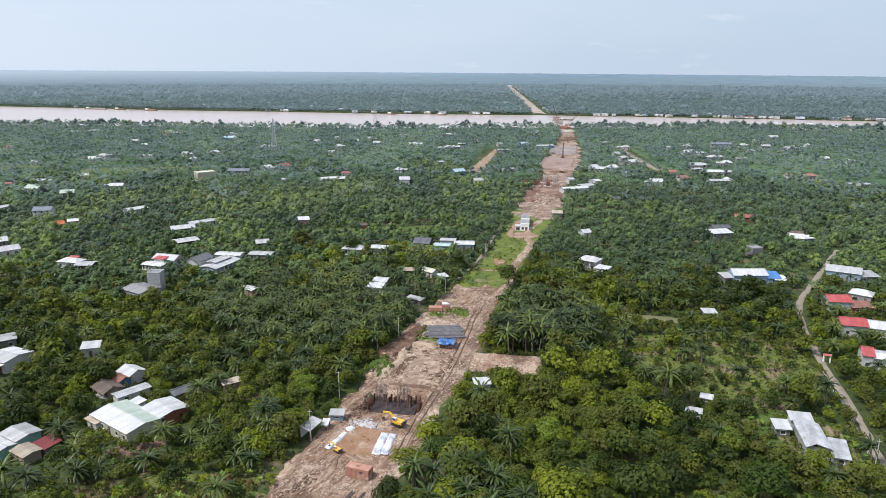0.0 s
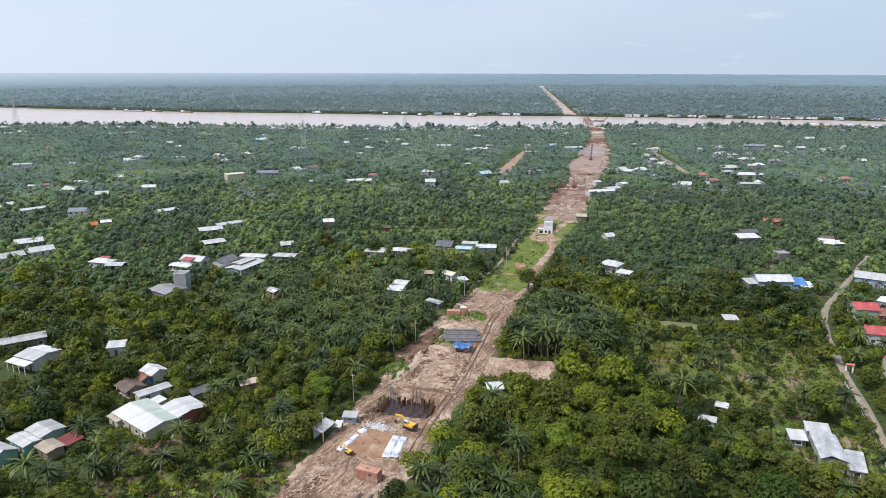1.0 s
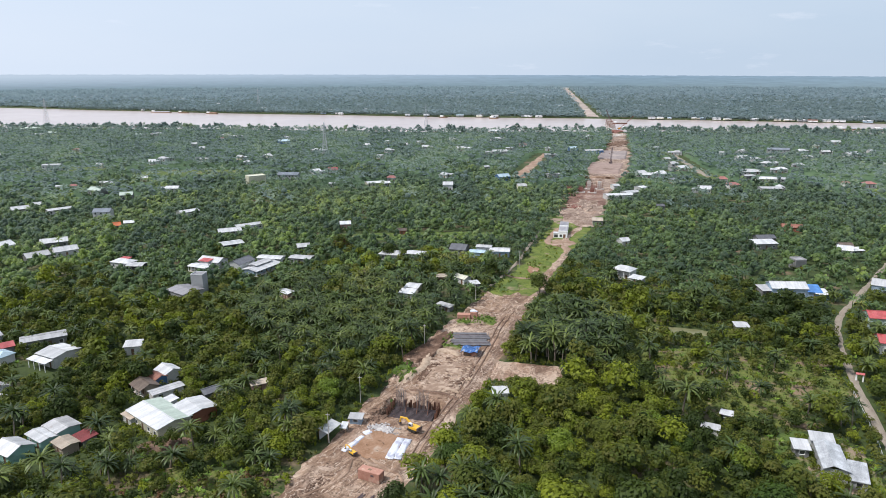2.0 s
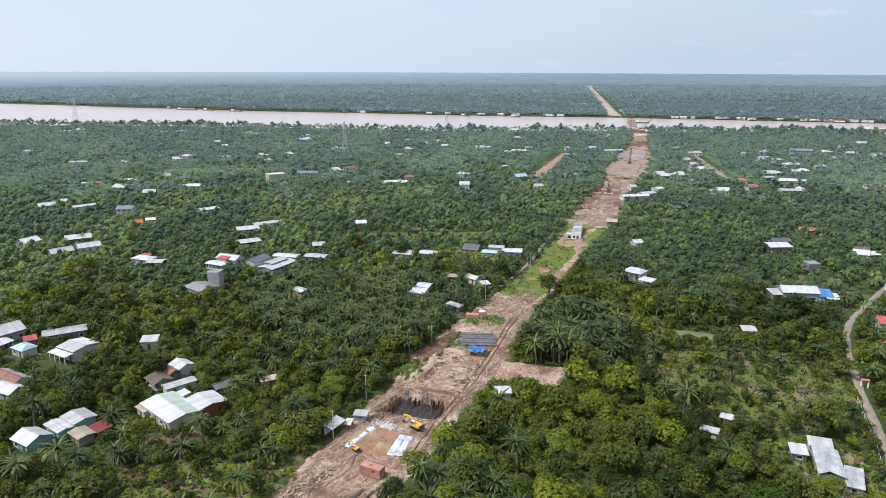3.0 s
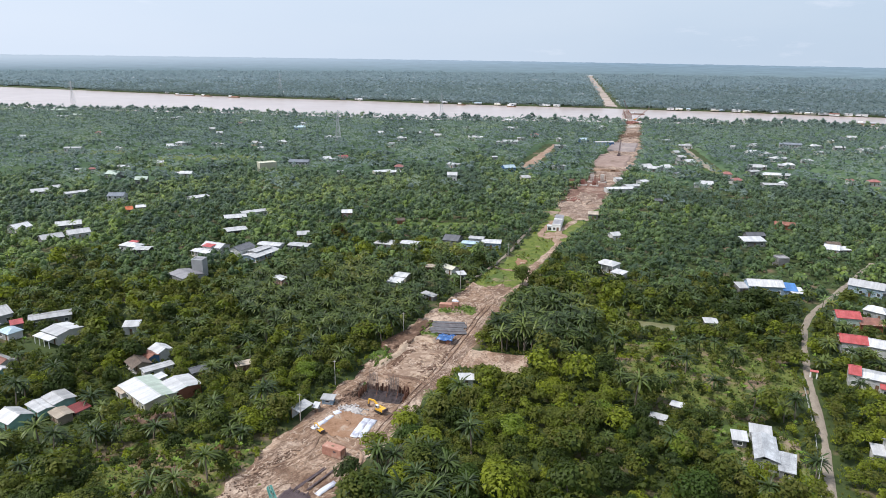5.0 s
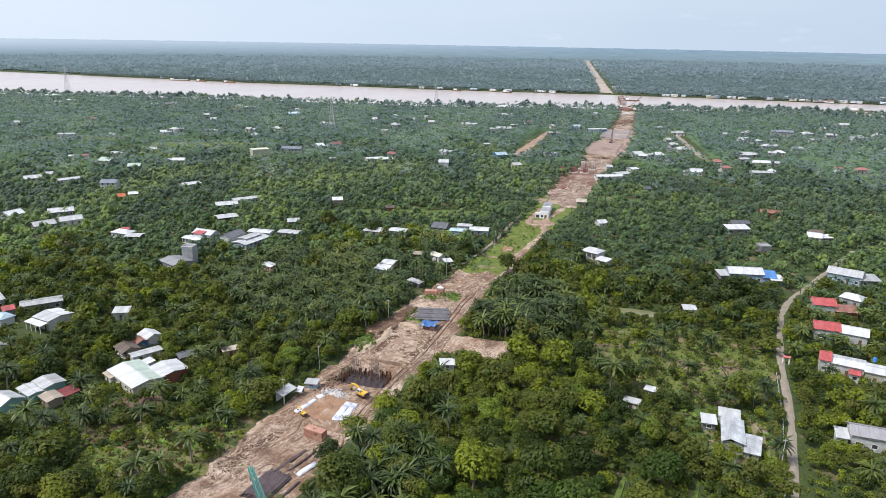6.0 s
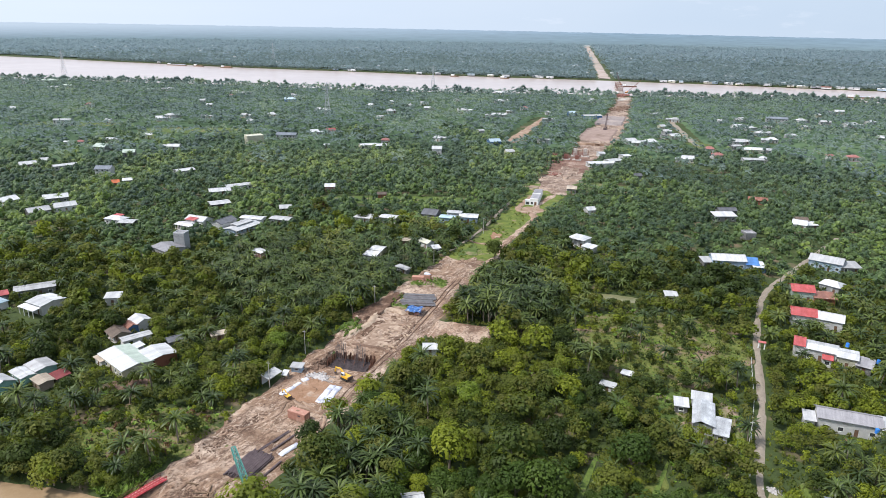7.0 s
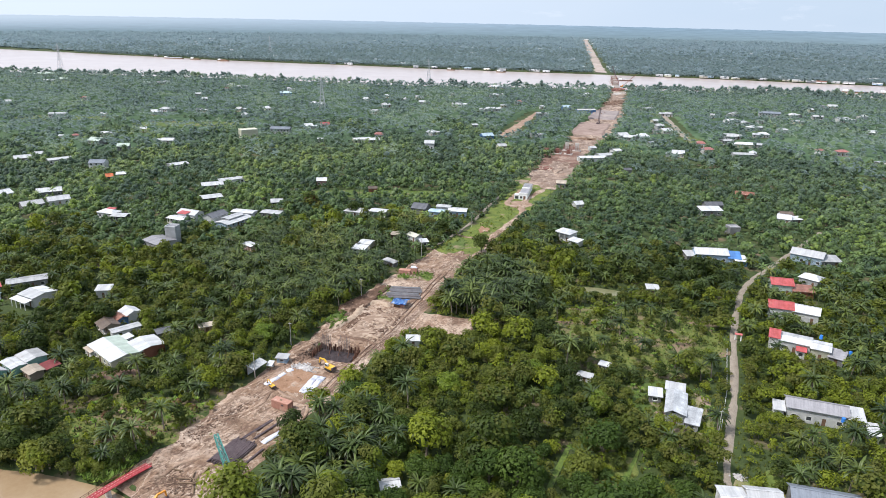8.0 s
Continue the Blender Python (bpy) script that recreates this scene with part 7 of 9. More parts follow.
for px, py, pl, pw in ((-338, 1168, 16, 8), (-372, 1330, 26, 9), (-325, 1215, 22, 8)):
    raft = thing("work_barge", "flat work barge with site gear", "boat", px, py, -1.6, 20, "work barges")
    part("hull", boxed((-pl / 2, -pw / 2, 0, pl / 2, pw / 2, 1.8)), M["pile"], raft)
    part("site_hut", boxed((-pl / 2 + 1, -2, 1.8, -pl / 2 + 6, 2, 4.4)), WALL["white"], raft)
    part("load", boxed((0, -2.5, 1.8, pl / 2 - 2, 2.5, 2.8)), M["concrete"], raft)
rubble("earth_clods", -170, 522, 9, 22, 420, M["dirt_dark"], "reddish dug earth round the piers", 0.3, 1.1, 8)
rubble("earth_clods", -163, 490, 6, 16, 200, M["formwork"], "stacked timber and formwork on dug earth", 0.3, 0.9, 18)
rubble("earth_clods", -263, 950, 12, 34, 260, M["dirt_dark"], "dark dug earth round a far excavation", 0.8, 2.6, 33)
rubble("formwork_stacks", -322, 1135, 10, 22, 160, M["formwork"], "brown stacks of formwork at the river end of the strip", 1.0, 3.0, 34)
rubble("formwork_stacks", -300, 1075, 8, 24, 120, M["concrete"], "pale concrete pieces stacked near the river", 0.8, 2.0, 35)
rubble("earth_clods", -240, 830, 10, 30, 200, M["dirt_dark"], "dark dug earth along the strip", 0.8, 2.4, 9)
crane(-210, 733, 100, 9, 17, "dark crawler crane on the bare strip", "steel", "steel")
crane(-330, 1180, 20, 22, 22, "crawler crane at the river bank", "formwork", "orange")
crane(-390, 1330, 150, 14, 24, "crane on the river works", "steel", "orange")


def pylon(x, y, rot, h):
    ob = thing("power_pylon", "grey lattice power pylon above the trees", "pylon", x, y, 0, rot, "power pylons")
    bm = bmesh.new()
    lattice(bm, (0, 0, 0), (0, 0, h * 0.62), h * 0.09, h * 0.03, 7, 0.28)
    part("body", bm, M["lattice"], ob)
    bm = bmesh.new()
    lattice(bm, (0, 0, h * 0.62), (0, 0, h), h * 0.03, h * 0.008, 6, 0.22)
    part("head", bm, M["lattice"], ob)
    for k in (0.68, 0.78, 0.88):
        bm = bmesh.new()
        for s in (-1, 1):
            beam(bm, (0, 0, h * k), (s * h * 0.13, 0, h * k + 0.3), 0.25)
            beam(bm, (0, 0, h * (k + 0.05)), (s * h * 0.13, 0, h * k + 0.3), 0.2)
        part("crossarm", bm, M["lattice"], ob)


pylon(-527, 642, 30, 40)
pylon(-600, 990, 30, 44)
pylon(-1360, 800, 30, 48)
pylon(-1425, 1440, 30, 52)


def utility_pole(x, y, h=9.0):
    ob = thing("utility_pole", "slim grey concrete utility pole", "pole", x, y, 0, 20, "utility poles")
    bm = bmesh.new()
    tube(bm, (0, 0, 0), (0, 0, h), 0.14, 0.08)
    part("mast", bm, M["pole"], ob)
    part("crossarm", boxed((-0.6, -0.05, h - 0.6, 0.6, 0.05, h - 0.48)), M["pole"], ob)


for px, py in ((-113.5, 158), (-119.5, 205), (-107, 135), (-128, 262), (-132, 318), (25, 182)):
    utility_pole(px, py)

# lane furniture
gate = thing("lane_gate", "small red-roofed gate shrine beside the lane", "gate", 18.3, 250.5, 0, 10)
for s in (-1, 1):
    part("post", boxed((s * 1.0 - 0.2, -0.2, 0, s * 1.0 + 0.2, 0.2, 2.6)), WALL["white"], gate)
bm = bmesh.new()
solid(bm, [(-1.3, -0.5, 2.6), (1.3, -0.5, 2.6), (1.3, 0, 3.1), (-1.3, 0, 3.1)], 0.12)
solid(bm, [(1.3, 0.5, 2.6), (-1.3, 0.5, 2.6), (-1.3, 0, 3.1), (1.3, 0, 3.1)], 0.12)
part("roof", bm, ROOF["red"], gate)
fence = thing("lane_fence", "low white post fence along the lane", "fence", 0, 0)
for i in range(26):
    fy = 170 + i * 3.0
    fx = float(lane_x(fy)) - 2.5
    part("post", boxed((fx - 0.08, fy - 0.08, 0, fx + 0.08, fy + 0.08, 1.2)), WALL["palegrey"], fence)
bm = bmesh.new()
for i in range(25):
    fy = 170 + i * 3.0
    beam(bm, (float(lane_x(fy)) - 2.5, fy, 1.05), (float(lane_x(fy + 3)) - 2.5, fy + 3, 1.05), 0.07)
part("rail", bm, WALL["palegrey"], fence)
rubble("rubbish_heap", 33.5, 166.5, 2.0, 1.2, 90, M["rubble"], "small heap of stones beside the lane", 0.2, 0.5, 11)
for tx, ty, tz in ((53.6, 253.8, 2.95), (44.0, 258.5, 4.6), (54.0, 204.0, 3.6)):
    bm = bmesh.new()
    tube(bm, (0, 0, 0), (0, 0, 1.3), 0.6, 0.55, 12)
    tube(bm, (0, 0, 1.3), (0, 0, 1.5), 0.5, 0.2, 12)
    ob = part("water_tank", bm, M["bluetank"], None)
    ob.matrix_basis = pose(tx, ty, tz)
    tagged(ob, "blue plastic water tank on a roof", "tank", "water tanks")
bm = boxed((-0.1, -1.6, 0, 0.1, 1.6, 0.5), (-1.5, -0.4, 0, -1.2, 0.6, 0.45), (0.9, -1.0, 0, 1.5, -0.5, 0.3))
ob = part("brick_rubble", bm, ROOF["rust"], None)
ob.matrix_basis = pose(47.5, 200.6, 0.0, 0, 0, 15)
tagged(ob, "low line of reddish bricks beside the farmhouse", "bricks")


# stilt houses and boats along the river
def stilt_house(x, y, rot, L, roof, group, label="tin-roofed stilt house at the river's edge"):
    ob = thing("stilt_house", label, "house", x, y, -1.3, rot, group)
    part("wall", boxed((-L / 2, -3.2, 1.8, L / 2, 3.2, 4.6)), WALL[("white", "palegrey", "white", "paleblue", "cream")[int(abs(x)) % 5]], ob)
    bm = bmesh.new()
    solid(bm, [(-L / 2 - 0.5, -3.9, 4.5), (L / 2 + 0.5, -3.9, 4.5), (L / 2 + 0.5, 0, 6.0), (-L / 2 - 0.5, 0, 6.0)], 0.15)
    part("roof", bm, ROOF[roof], ob)
    bm = bmesh.new()
    solid(bm, [(L / 2 + 0.5, 3.9, 4.5), (-L / 2 - 0.5, 3.9, 4.5), (-L / 2 - 0.5, 0, 6.0), (L / 2 + 0.5, 0, 6.0)], 0.15)
    part("roof", bm, ROOF[roof], ob)
    part("window", boxed((-1, -3.26, 2.6, 1, -3.2, 3.9)), M["glass"], ob)
    for s in (-1, 1):
        for k in (-1, 1):
            part("stilt", boxed((s * (L / 2 - 0.5) - 0.2, k * 2.7 - 0.2, -3, s * (L / 2 - 0.5) + 0.2, k * 2.7 + 0.2, 1.8)), M["wood"], ob)


rnd = random.Random(21)
sx = -1700.0
while sx < 330:
    dense = 0.8 if sx > -330 else (0.3 if sx > -1150 else 0.12)
    if rnd.random() < dense and not -470 < sx < -400:
        by = float(np.interp(sx, B1X, B1Y)) + 8 * float(wobble(sx, 9, 70))
        stilt_house(sx, by - rnd.uniform(-6, 9), rnd.uniform(-10, 40), rnd.uniform(11, 20) if sx > -200 else rnd.uniform(6, 17), rnd.choice(["white", "white", "palegrey", "paleblue", "rust" if rnd.random() < 0.3 else "white"]), "riverside stilt houses")
    sx += rnd.uniform(15, 26) if sx > -200 else rnd.uniform(9, 34)
for bx, by, br, bl, bc in ((-1490, 1170, 12, 60, "tarp"), (-1330, 1190, 10, 34, "boxred"), (-1420, 1180, 12, 30, "wood"), (10, 1370, 20, 40, "tarp"), (60, 1385, 20, 30, "tarp"), (95, 1350, 20, 26, "wood"), (-760, 1325, 15, 18, "wood"), (-650, 1350, 12, 20, "tarp")):
    boat = thing("barge", "long river barge with pale deckhouse", "boat", bx, by, -1.6, br, "river boats")
    bm = bmesh.new()
    solid(bm, [(-bl / 2, -3.2, 2.4), (bl / 2 - 4, -3.2, 2.4), (bl / 2, 0, 2.8), (bl / 2 - 4, 3.2, 2.4), (-bl / 2, 3.2, 2.4)], 2.4)
    part("hull", bm, M["wood"], boat)
    part("deckhouse", boxed((-bl / 2 + 1, -2.2, 2.4, -bl / 2 + 8, 2.2, 5.4)), WALL["white"], boat)
    part("cargo_cover", boxed((-bl / 2 + 9, -2.4, 2.4, bl / 2 - 6, 2.4, 3.6)), M[bc], boat)


# ---------- vegetation ----------
rs = np.random.RandomState(7)


def palm_crown(seed, fronds=32, segs=4, r0=3.35, wide=0.27, notch=0.55):
    """Fronds that rise and then arch over under their weight, each a keeled feather of two halves; triangles."""
    r = np.random.RandomState(seed)
    v, f = [], []
    for i in range(fronds):
        a = i * 2.399 + r.uniform(-0.25, 0.25)
        lift = 1.46 - 1.18 * (i / fronds) ** 0.85 + r.uniform(-0.14, 0.14)
        bend = r.uniform(1.1, 1.85)
        ln = r0 * r.uniform(0.85, 1.12) * (0.75 if i < 4 else 1.0)
        d = np.array([math.cos(a), math.sin(a), 0])
        side = np.array([-math.sin(a), math.cos(a), 0])
        up = np.array([0, 0, 1.0])
        p, n0 = np.zeros(3), len(v)
        for k in range(segs + 1):
            s = k / segs
            tilt = lift - bend * s
            w = wide * max(0.03, math.sin(math.pi * (0.08 + 0.88 * s))) ** 0.75 * ln / r0
            w *= 1.0 if k % 2 else notch
            low = -0.42 * w * up + 0.30 * w * (d * math.cos(tilt) + up * math.sin(tilt))
            v += [p - side * w + low, p.copy(), p + side * w + low]
            p = p + (d * math.cos(tilt - bend / segs / 2) + up * math.sin(tilt - bend / segs / 2)) * ln / segs
        for k in range(segs):
            q = n0 + k * 3
            f += [(q, q + 1, q + 4), (q, q + 4, q + 3), (q + 1, q + 2, q + 5), (q + 1, q + 5, q + 4)]
    return np.array(v), np.array(f)


def stem(points, radii, n=6):
    """A tapered tube through points."""
    v, f = [], []
    for p, rad in zip(points, radii):
        for k in range(n):
            a = 2 * math.pi * k / n
            v.append((p[0] + rad * math.cos(a), p[1] + rad * math.sin(a), p[2]))
    for i in range(len(points) - 1):
        for k in range(n):
            a0, a1 = i * n + k, i * n + (k + 1) % n
            f += [(a0, a1, a1 + n), (a0, a1 + n, a0 + n)]
    return np.array(v), np.array(f)


ICO = bmesh.new()
bmesh.ops.create_icosphere(ICO, subdivisions=1, radius=1)
ICO_V = np.array([v.co[:] for v in ICO.verts])
ICO_F = np.array([[v.index for v in fc.verts] for fc in ICO.faces if fc.normal.z > -0.35])
ICO.free()


def broad_crown(seed, lobes=7, leaves=70, size=0.62, R=2.6, H=4.6, hearts=99, up=0.35, core_r=0.72, dark=0.25):
    """Uneven lobes of many small leaf clumps over a heart coloured darker for the inner shade; triangles."""
    r = np.random.RandomState(seed)
    vs, fs, offs, n = [], [], [], 0
    for i in range(lobes):
        o = r.uniform(-0.16, 0.16)
        a = i * 2.399 + r.uniform(-0.4, 0.4)
        d = R * (0.0 if i == 0 else r.uniform(0.35, 0.75))
        c = np.array([d * math.cos(a), d * math.sin(a), H * (r.uniform(0.78, 0.95) if i == 0 else r.uniform(0.42, 0.85))])
        rad = R * r.uniform(0.42, 0.62)
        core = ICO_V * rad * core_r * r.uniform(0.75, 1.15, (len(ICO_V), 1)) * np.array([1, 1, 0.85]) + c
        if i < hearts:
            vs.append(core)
            # tone lowered by dark: the crown's inner shade painted into its heart
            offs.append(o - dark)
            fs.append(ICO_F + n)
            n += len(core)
        u = r.normal(size=(leaves, 3))
        u[:, 2] = np.abs(u[:, 2]) * 1.1 - 0.35
        u /= np.linalg.norm(u, axis=1)[:, None]
        ctr = c + u * rad * r.uniform(0.8, 1.22, (leaves, 1)) * np.array([1, 1, 0.85])
        nor = u + r.normal(size=(leaves, 3)) * 0.24
        nor[:, 2] += up
        nor /= np.linalg.norm(nor, axis=1)[:, None]
        t1 = np.cross(nor, r.normal(size=(leaves, 3)))
        t1 /= np.linalg.norm(t1, axis=1)[:, None]
        t2 = np.cross(nor, t1)
        s = size * r.uniform(0.6, 1.35, (leaves, 1))
        tri = np.stack([ctr + t1 * s, ctr - t1 * 0.5 * s + t2 * 0.8 * s, ctr - t1 * 0.5 * s - t2 * 0.8 * s], 1).reshape(-1, 3)
        vs.append(tri)
        offs.append(o)
        fs.append(np.arange(leaves * 3).reshape(-1, 3) + n)
        n += len(tri)
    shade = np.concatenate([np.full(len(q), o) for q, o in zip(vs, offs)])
    return np.concatenate(vs), np.concatenate(fs), shade


def banana_crown(seed):
    r = np.random.RandomState(seed)
    v, f = [], []
    for i in range(9):
        a, ln, lift = i * 2.399 + r.uniform(-0.3, 0.3), r.uniform(1.5, 2.6), r.uniform(0.95, 1.48)
        d, side = np.array([math.cos(a), math.sin(a), 0]), np.array([-math.sin(a), math.cos(a), 0])
        pts = [d * ln * s * (math.cos(lift) + 0.25 * s) + np.array([0, 0, 1.5 + ln * (math.sin(lift) * s - 0.38 * s * s)]) for s in (0, 0.35, 0.7, 1.0)]
        ws = (0.08, 0.36, 0.34, 0.03)
        n = len(v)
        for p, w in zip(pts, ws):
            v += [p - side * w - np.array([0, 0, 0.12 * w]), p + np.array([0, 0, 0.08]), p + side * w - np.array([0, 0, 0.12 * w])]
        for k in range(3):
            for m in range(2):
                q0 = n + k * 3 + m
                f += [(q0, q0 + 3, q0 + 4), (q0, q0 + 4, q0 + 1)]
    return np.array(v), np.array(f)


def bush_crown(seed, leaves=57, R=1.3):
    return broad_crown(seed, 3, leaves // 3, 0.34, R, 2.0, 0)


# --- where things grow: candidates on a jittered grid in a fan set to the camera's view, thinned by the plan ---
HUB = np.array([20.0, 0.0])


def candidates(r0, r1, gap, a0=-73, a1=14):
    n = int(2 * r1 / gap)
    i, j = np.meshgrid(np.arange(n), np.arange(n))
    x = (i.ravel() - n / 2) * gap + HUB[0] + rs.uniform(-0.42, 0.42, n * n) * gap
    y = (j.ravel() - n / 2) * gap + HUB[1] + rs.uniform(-0.42, 0.42, n * n) * gap
    d = np.hypot(x - HUB[0], y - HUB[1])
    a = np.degrees(np.arctan2(x - HUB[0], y - HUB[1]))
    e = d + (45 + 90 * (d > 450)) * wobble(x, y, 37) * (d > 200) + 25 * wobble(x, y, 7) * (d > 200) + rs.normal(0, 1, len(d)) * np.where(d > 1000, 0, np.where(d > 500, 55, np.where(d > 280, 28, 0)))
    k = (e >= r0) & (e < r1) & (a > a0) & (a < a1)
    return x[k], y[k]


def in_oval(x, y, cx0, cy0, rx0, ry0, rot):
    c, s = math.cos(radians(rot)), math.sin(radians(rot))
    u, v = (x - cx0) * c + (y - cy0) * s, -(x - cx0) * s + (y - cy0) * c
    return (u / rx0) ** 2 + (v / ry0) ** 2 < 1


def free(x, y, tall):
    """Where a plant of that height may stand: off the works, lanes, waters and houses, and clear of the camera's view
    of houses.
    """
    d = np.hypot(x - HUB[0], y - HUB[1])
    ok = (y > creek_bank(x) + 2.5) & (y < np.interp(x, B0X, B0Y) - 6)
    side = np.where(tall < 3, -0.2, 0.6 + 0.12 * tall)
    ok &= ~((x > left_edge(y) - np.where(tall < 3, -0.2, 1.0)) & (x < right_edge(y) + side) & (y < 1150))
    ok &= ~((np.abs(x - lane_x(y)) < 1.7 + 0.16 * tall) & (y < 420))
    ok &= ~((np.abs(x - (-263 - (y - 617) * 0.26)) < 11) & (y > 595) & (y < 790))
    ok &= ~((np.abs(x - (-108 - (y - 703) * 0.41)) < 8) & (y > 690) & (y < 870))
    lc, ls = math.cos(radians(16)), math.sin(radians(16))
    lu, lv = np.abs((x + 77.6) * lc + (y - 202.6) * ls), np.abs(-(x + 77.6) * ls + (y - 202.6) * lc)
    ok &= ~((lu < 11.8 + 0.12 * tall) & (lv < 7.6 + 0.12 * tall))
    ok &= ~in_oval(x, y, -40, 268, 13, 4.6, 14)
    for dx0, dy0, dr in ((-6.5, 142, 8), (9.2, 148, 3)):
        ok &= ~in_oval(x, y, dx0, dy0, 0.7 + 0.25 * tall, 19, dr)
    for fx, fy, hx, hy, rot, h in FOOT:
        dist = math.hypot(fx - HUB[0], fy - HUB[1])
        c, s = math.cos(radians(rot)), math.sin(radians(rot))
        u, v = (x - fx) * c + (y - fy) * s, -(x - fx) * s + (y - fy) * c
        grow = np.where(tall > 4, 1.7, 0.5)
        ok &= ~((np.abs(u) < hx + grow) & (np.abs(v) < hy + grow))
        # towards HUB plants stay low, so that houses show in the camera's view
        tx, ty = (HUB[0] - fx) / dist, (HUB[1] - fy) / dist
        along = (x - fx) * tx + (y - fy) * ty
        across = np.abs(-(x - fx) * ty + (y - fy) * tx)
        yard = np.clip((tall - h + 0.3) * dist / 105.0 * (0.95 if dist < 330 else 0.62), 0, 14)
        yard = np.where((tall > 1.0) & (dist < 330), np.maximum(yard, 3.2), yard)
        ca, sa = abs(c * tx + s * ty), abs(-s * tx + c * ty)
        ok &= ~((yard > 0) & (along > 0) & (along < hx * ca + hy * sa + yard) & (across < (hx * sa + hy * ca) * 0.9 + 0.5))
    return ok


def meadow(x, y):
    k = in_oval(x, y, -215, 352, 60, 10, 32) | in_oval(x, y, -112, 470, 34, 7, 16) | in_oval(x, y, -560, 470, 58, 20, 35)
    return k | in_oval(x, y, -700, 420, 58, 17, 35) | in_oval(x, y, -100, 690, 24, 11, -60) | in_oval(x, y, 4, 194, 8, 10, 0)


def parcel(x, y, k):
    """A number from 0 to 1 for each of the long garden plots that the land is cut into; k picks the series."""
    c, s = math.cos(radians(31)), math.sin(radians(31))
    u = x * c + y * s + 7 * wobble(x, y, 38)
    v = -x * s + y * c + 9 * wobble(y, x, 45)
    i = np.floor(u / 44.0)
    j = np.floor((v + 37.0 * np.mod(i, 3)) / 83.0)
    h = np.sin(i * 12.9898 + j * 78.233 + k * 37.719) * 43758.5453
    return h - np.floor(h)


def palm_share(x, y):
    s = 0.09 + 0.18 * np.clip(wobble(x, y, 45), 0, 1) + 0.14 * smooth(-190, -330, x) + 0.10 * smooth(280, 420, y) + np.where(y < 300, 0.2, 0.5) * (parcel(x, y, 1) > 0.66)
    s = np.where(in_oval(x, y, -20, 150, 48, 62, 0), 0.06, s)
    s = np.where(in_oval(x, y, -165, 225, 52, 48, 10), 0.93, s)
    s = np.where(in_oval(x, y, -74, 238, 18, 34, 10), 0.93, s)
    s = np.where(in_oval(x, y, -58, 112, 17, 30, 12), 0.45, s)
    s = np.where(in_oval(x, y, 60, 300, 40, 70, 0), 0.55, s)
    s = np.where(in_oval(x, y, -158, 302, 24, 46, 12), 0.7, s)
    return np.where(in_oval(x, y, -230, 400, 50, 60, 0), 0.06, s)


def sown(name, templates, x, y, scale, material, label, category, tone=None, z=None):
    """All plants of one sort that are too many to count, joined."""
    if len(x) == 0:
        return
    V, F, T, n = [], [], [], 0
    pick = rs.randint(0, len(templates), len(x))
    ang = rs.uniform(0, 6.283, len(x))
    tone = np.clip(0.41 + 0.20 * wobble(x, y, 30) + 0.14 * wobble(x - 50, y + 70, 75) + 0.5 * (parcel(x, y, 2) - 0.5) + 0.14 * wobble(x + 90, y, 9) + (0.12 * smooth(250, 400, y) + 0.16 * smooth(400, 650, y)) * wobble(x * 0.55 + y * 0.2, y * 1.5, 33) + 0.26 * smooth(-10, 30, x) * (y < 265) - 0.08 * in_oval(x, y, -22, 152, 50, 30, 0) + 0.26 * in_oval(x, y, -50, 180, 28, 24, 0) + 0.16 * smooth(-115, -140, x) * (y < 190) + 0.10 * smooth(-180, -210, x) * (y < 330) + 0.25 * in_oval(x, y, -320, 400, 95, 58, 20) + 0.17 * in_oval(x, y, -26, 290, 58, 56, 0) - 0.03 + rs.uniform(-0.36, 0.36, len(x)) * np.where(y < 400, 1.0, 0.7), 0, 1) if tone is None else tone
    z = np.zeros(len(x)) if z is None else z
    for k, shape in enumerate(templates):
        v, f = shape[:2]
        off = shape[2] if len(shape) > 2 else np.zeros(len(v))
        m = np.where(pick == k)[0]
        if not len(m):
            continue
        c, s = np.cos(ang[m])[:, None], np.sin(ang[m])[:, None]
        sc = scale[m][:, None]
        sq = sc * rs.uniform(0.85, 1.2, (len(m), 1))
        X = (v[None, :, 0] * c - v[None, :, 1] * s) * sc + x[m][:, None]
        Y = (v[None, :, 0] * s + v[None, :, 1] * c) * sc + y[m][:, None]
        Z = v[None, :, 2] * sq + z[m][:, None]
        V.append(np.stack([X, Y, Z], -1).reshape(-1, 3))
        F.append((f[None] + (np.arange(len(m)) * len(v))[:, None, None]).reshape(-1, f.shape[1]) + n)
        T.append(np.clip(tone[m][:, None] + off[None], 0, 1).ravel())
        n += len(m) * len(v)
    return tagged(new(name, raw_mesh(name, np.concatenate(V), np.concatenate(F), material, False, np.concatenate(T))), label, category, "", "stuff")


def make_tree(name, crown, trunk, leaf, label, category, group, shade=None):
    ob = thing(name, label, category, 0, 0, 0, 0, group)
    t = new("trunk", raw_mesh("trunk", *trunk, M["bark"], True))
    c = new("crown", raw_mesh("crown", *crown, leaf, False, shade))
    t.parent = c.parent = ob
    return ob


def plant_things(protos, x, y, scale):
    for i in range(len(x)):
        m = pose(x[i], y[i], 0, 0, 0, float(rs.uniform(0, 360))) @ Matrix.Scale(float(scale[i]), 4)
        k = int(rs.randint(0, len(protos)))
        if not protos[k].get("used"):
            protos[k]["used"] = 1
            protos[k].matrix_basis = m
        else:
            copy_thing(protos[k], m)


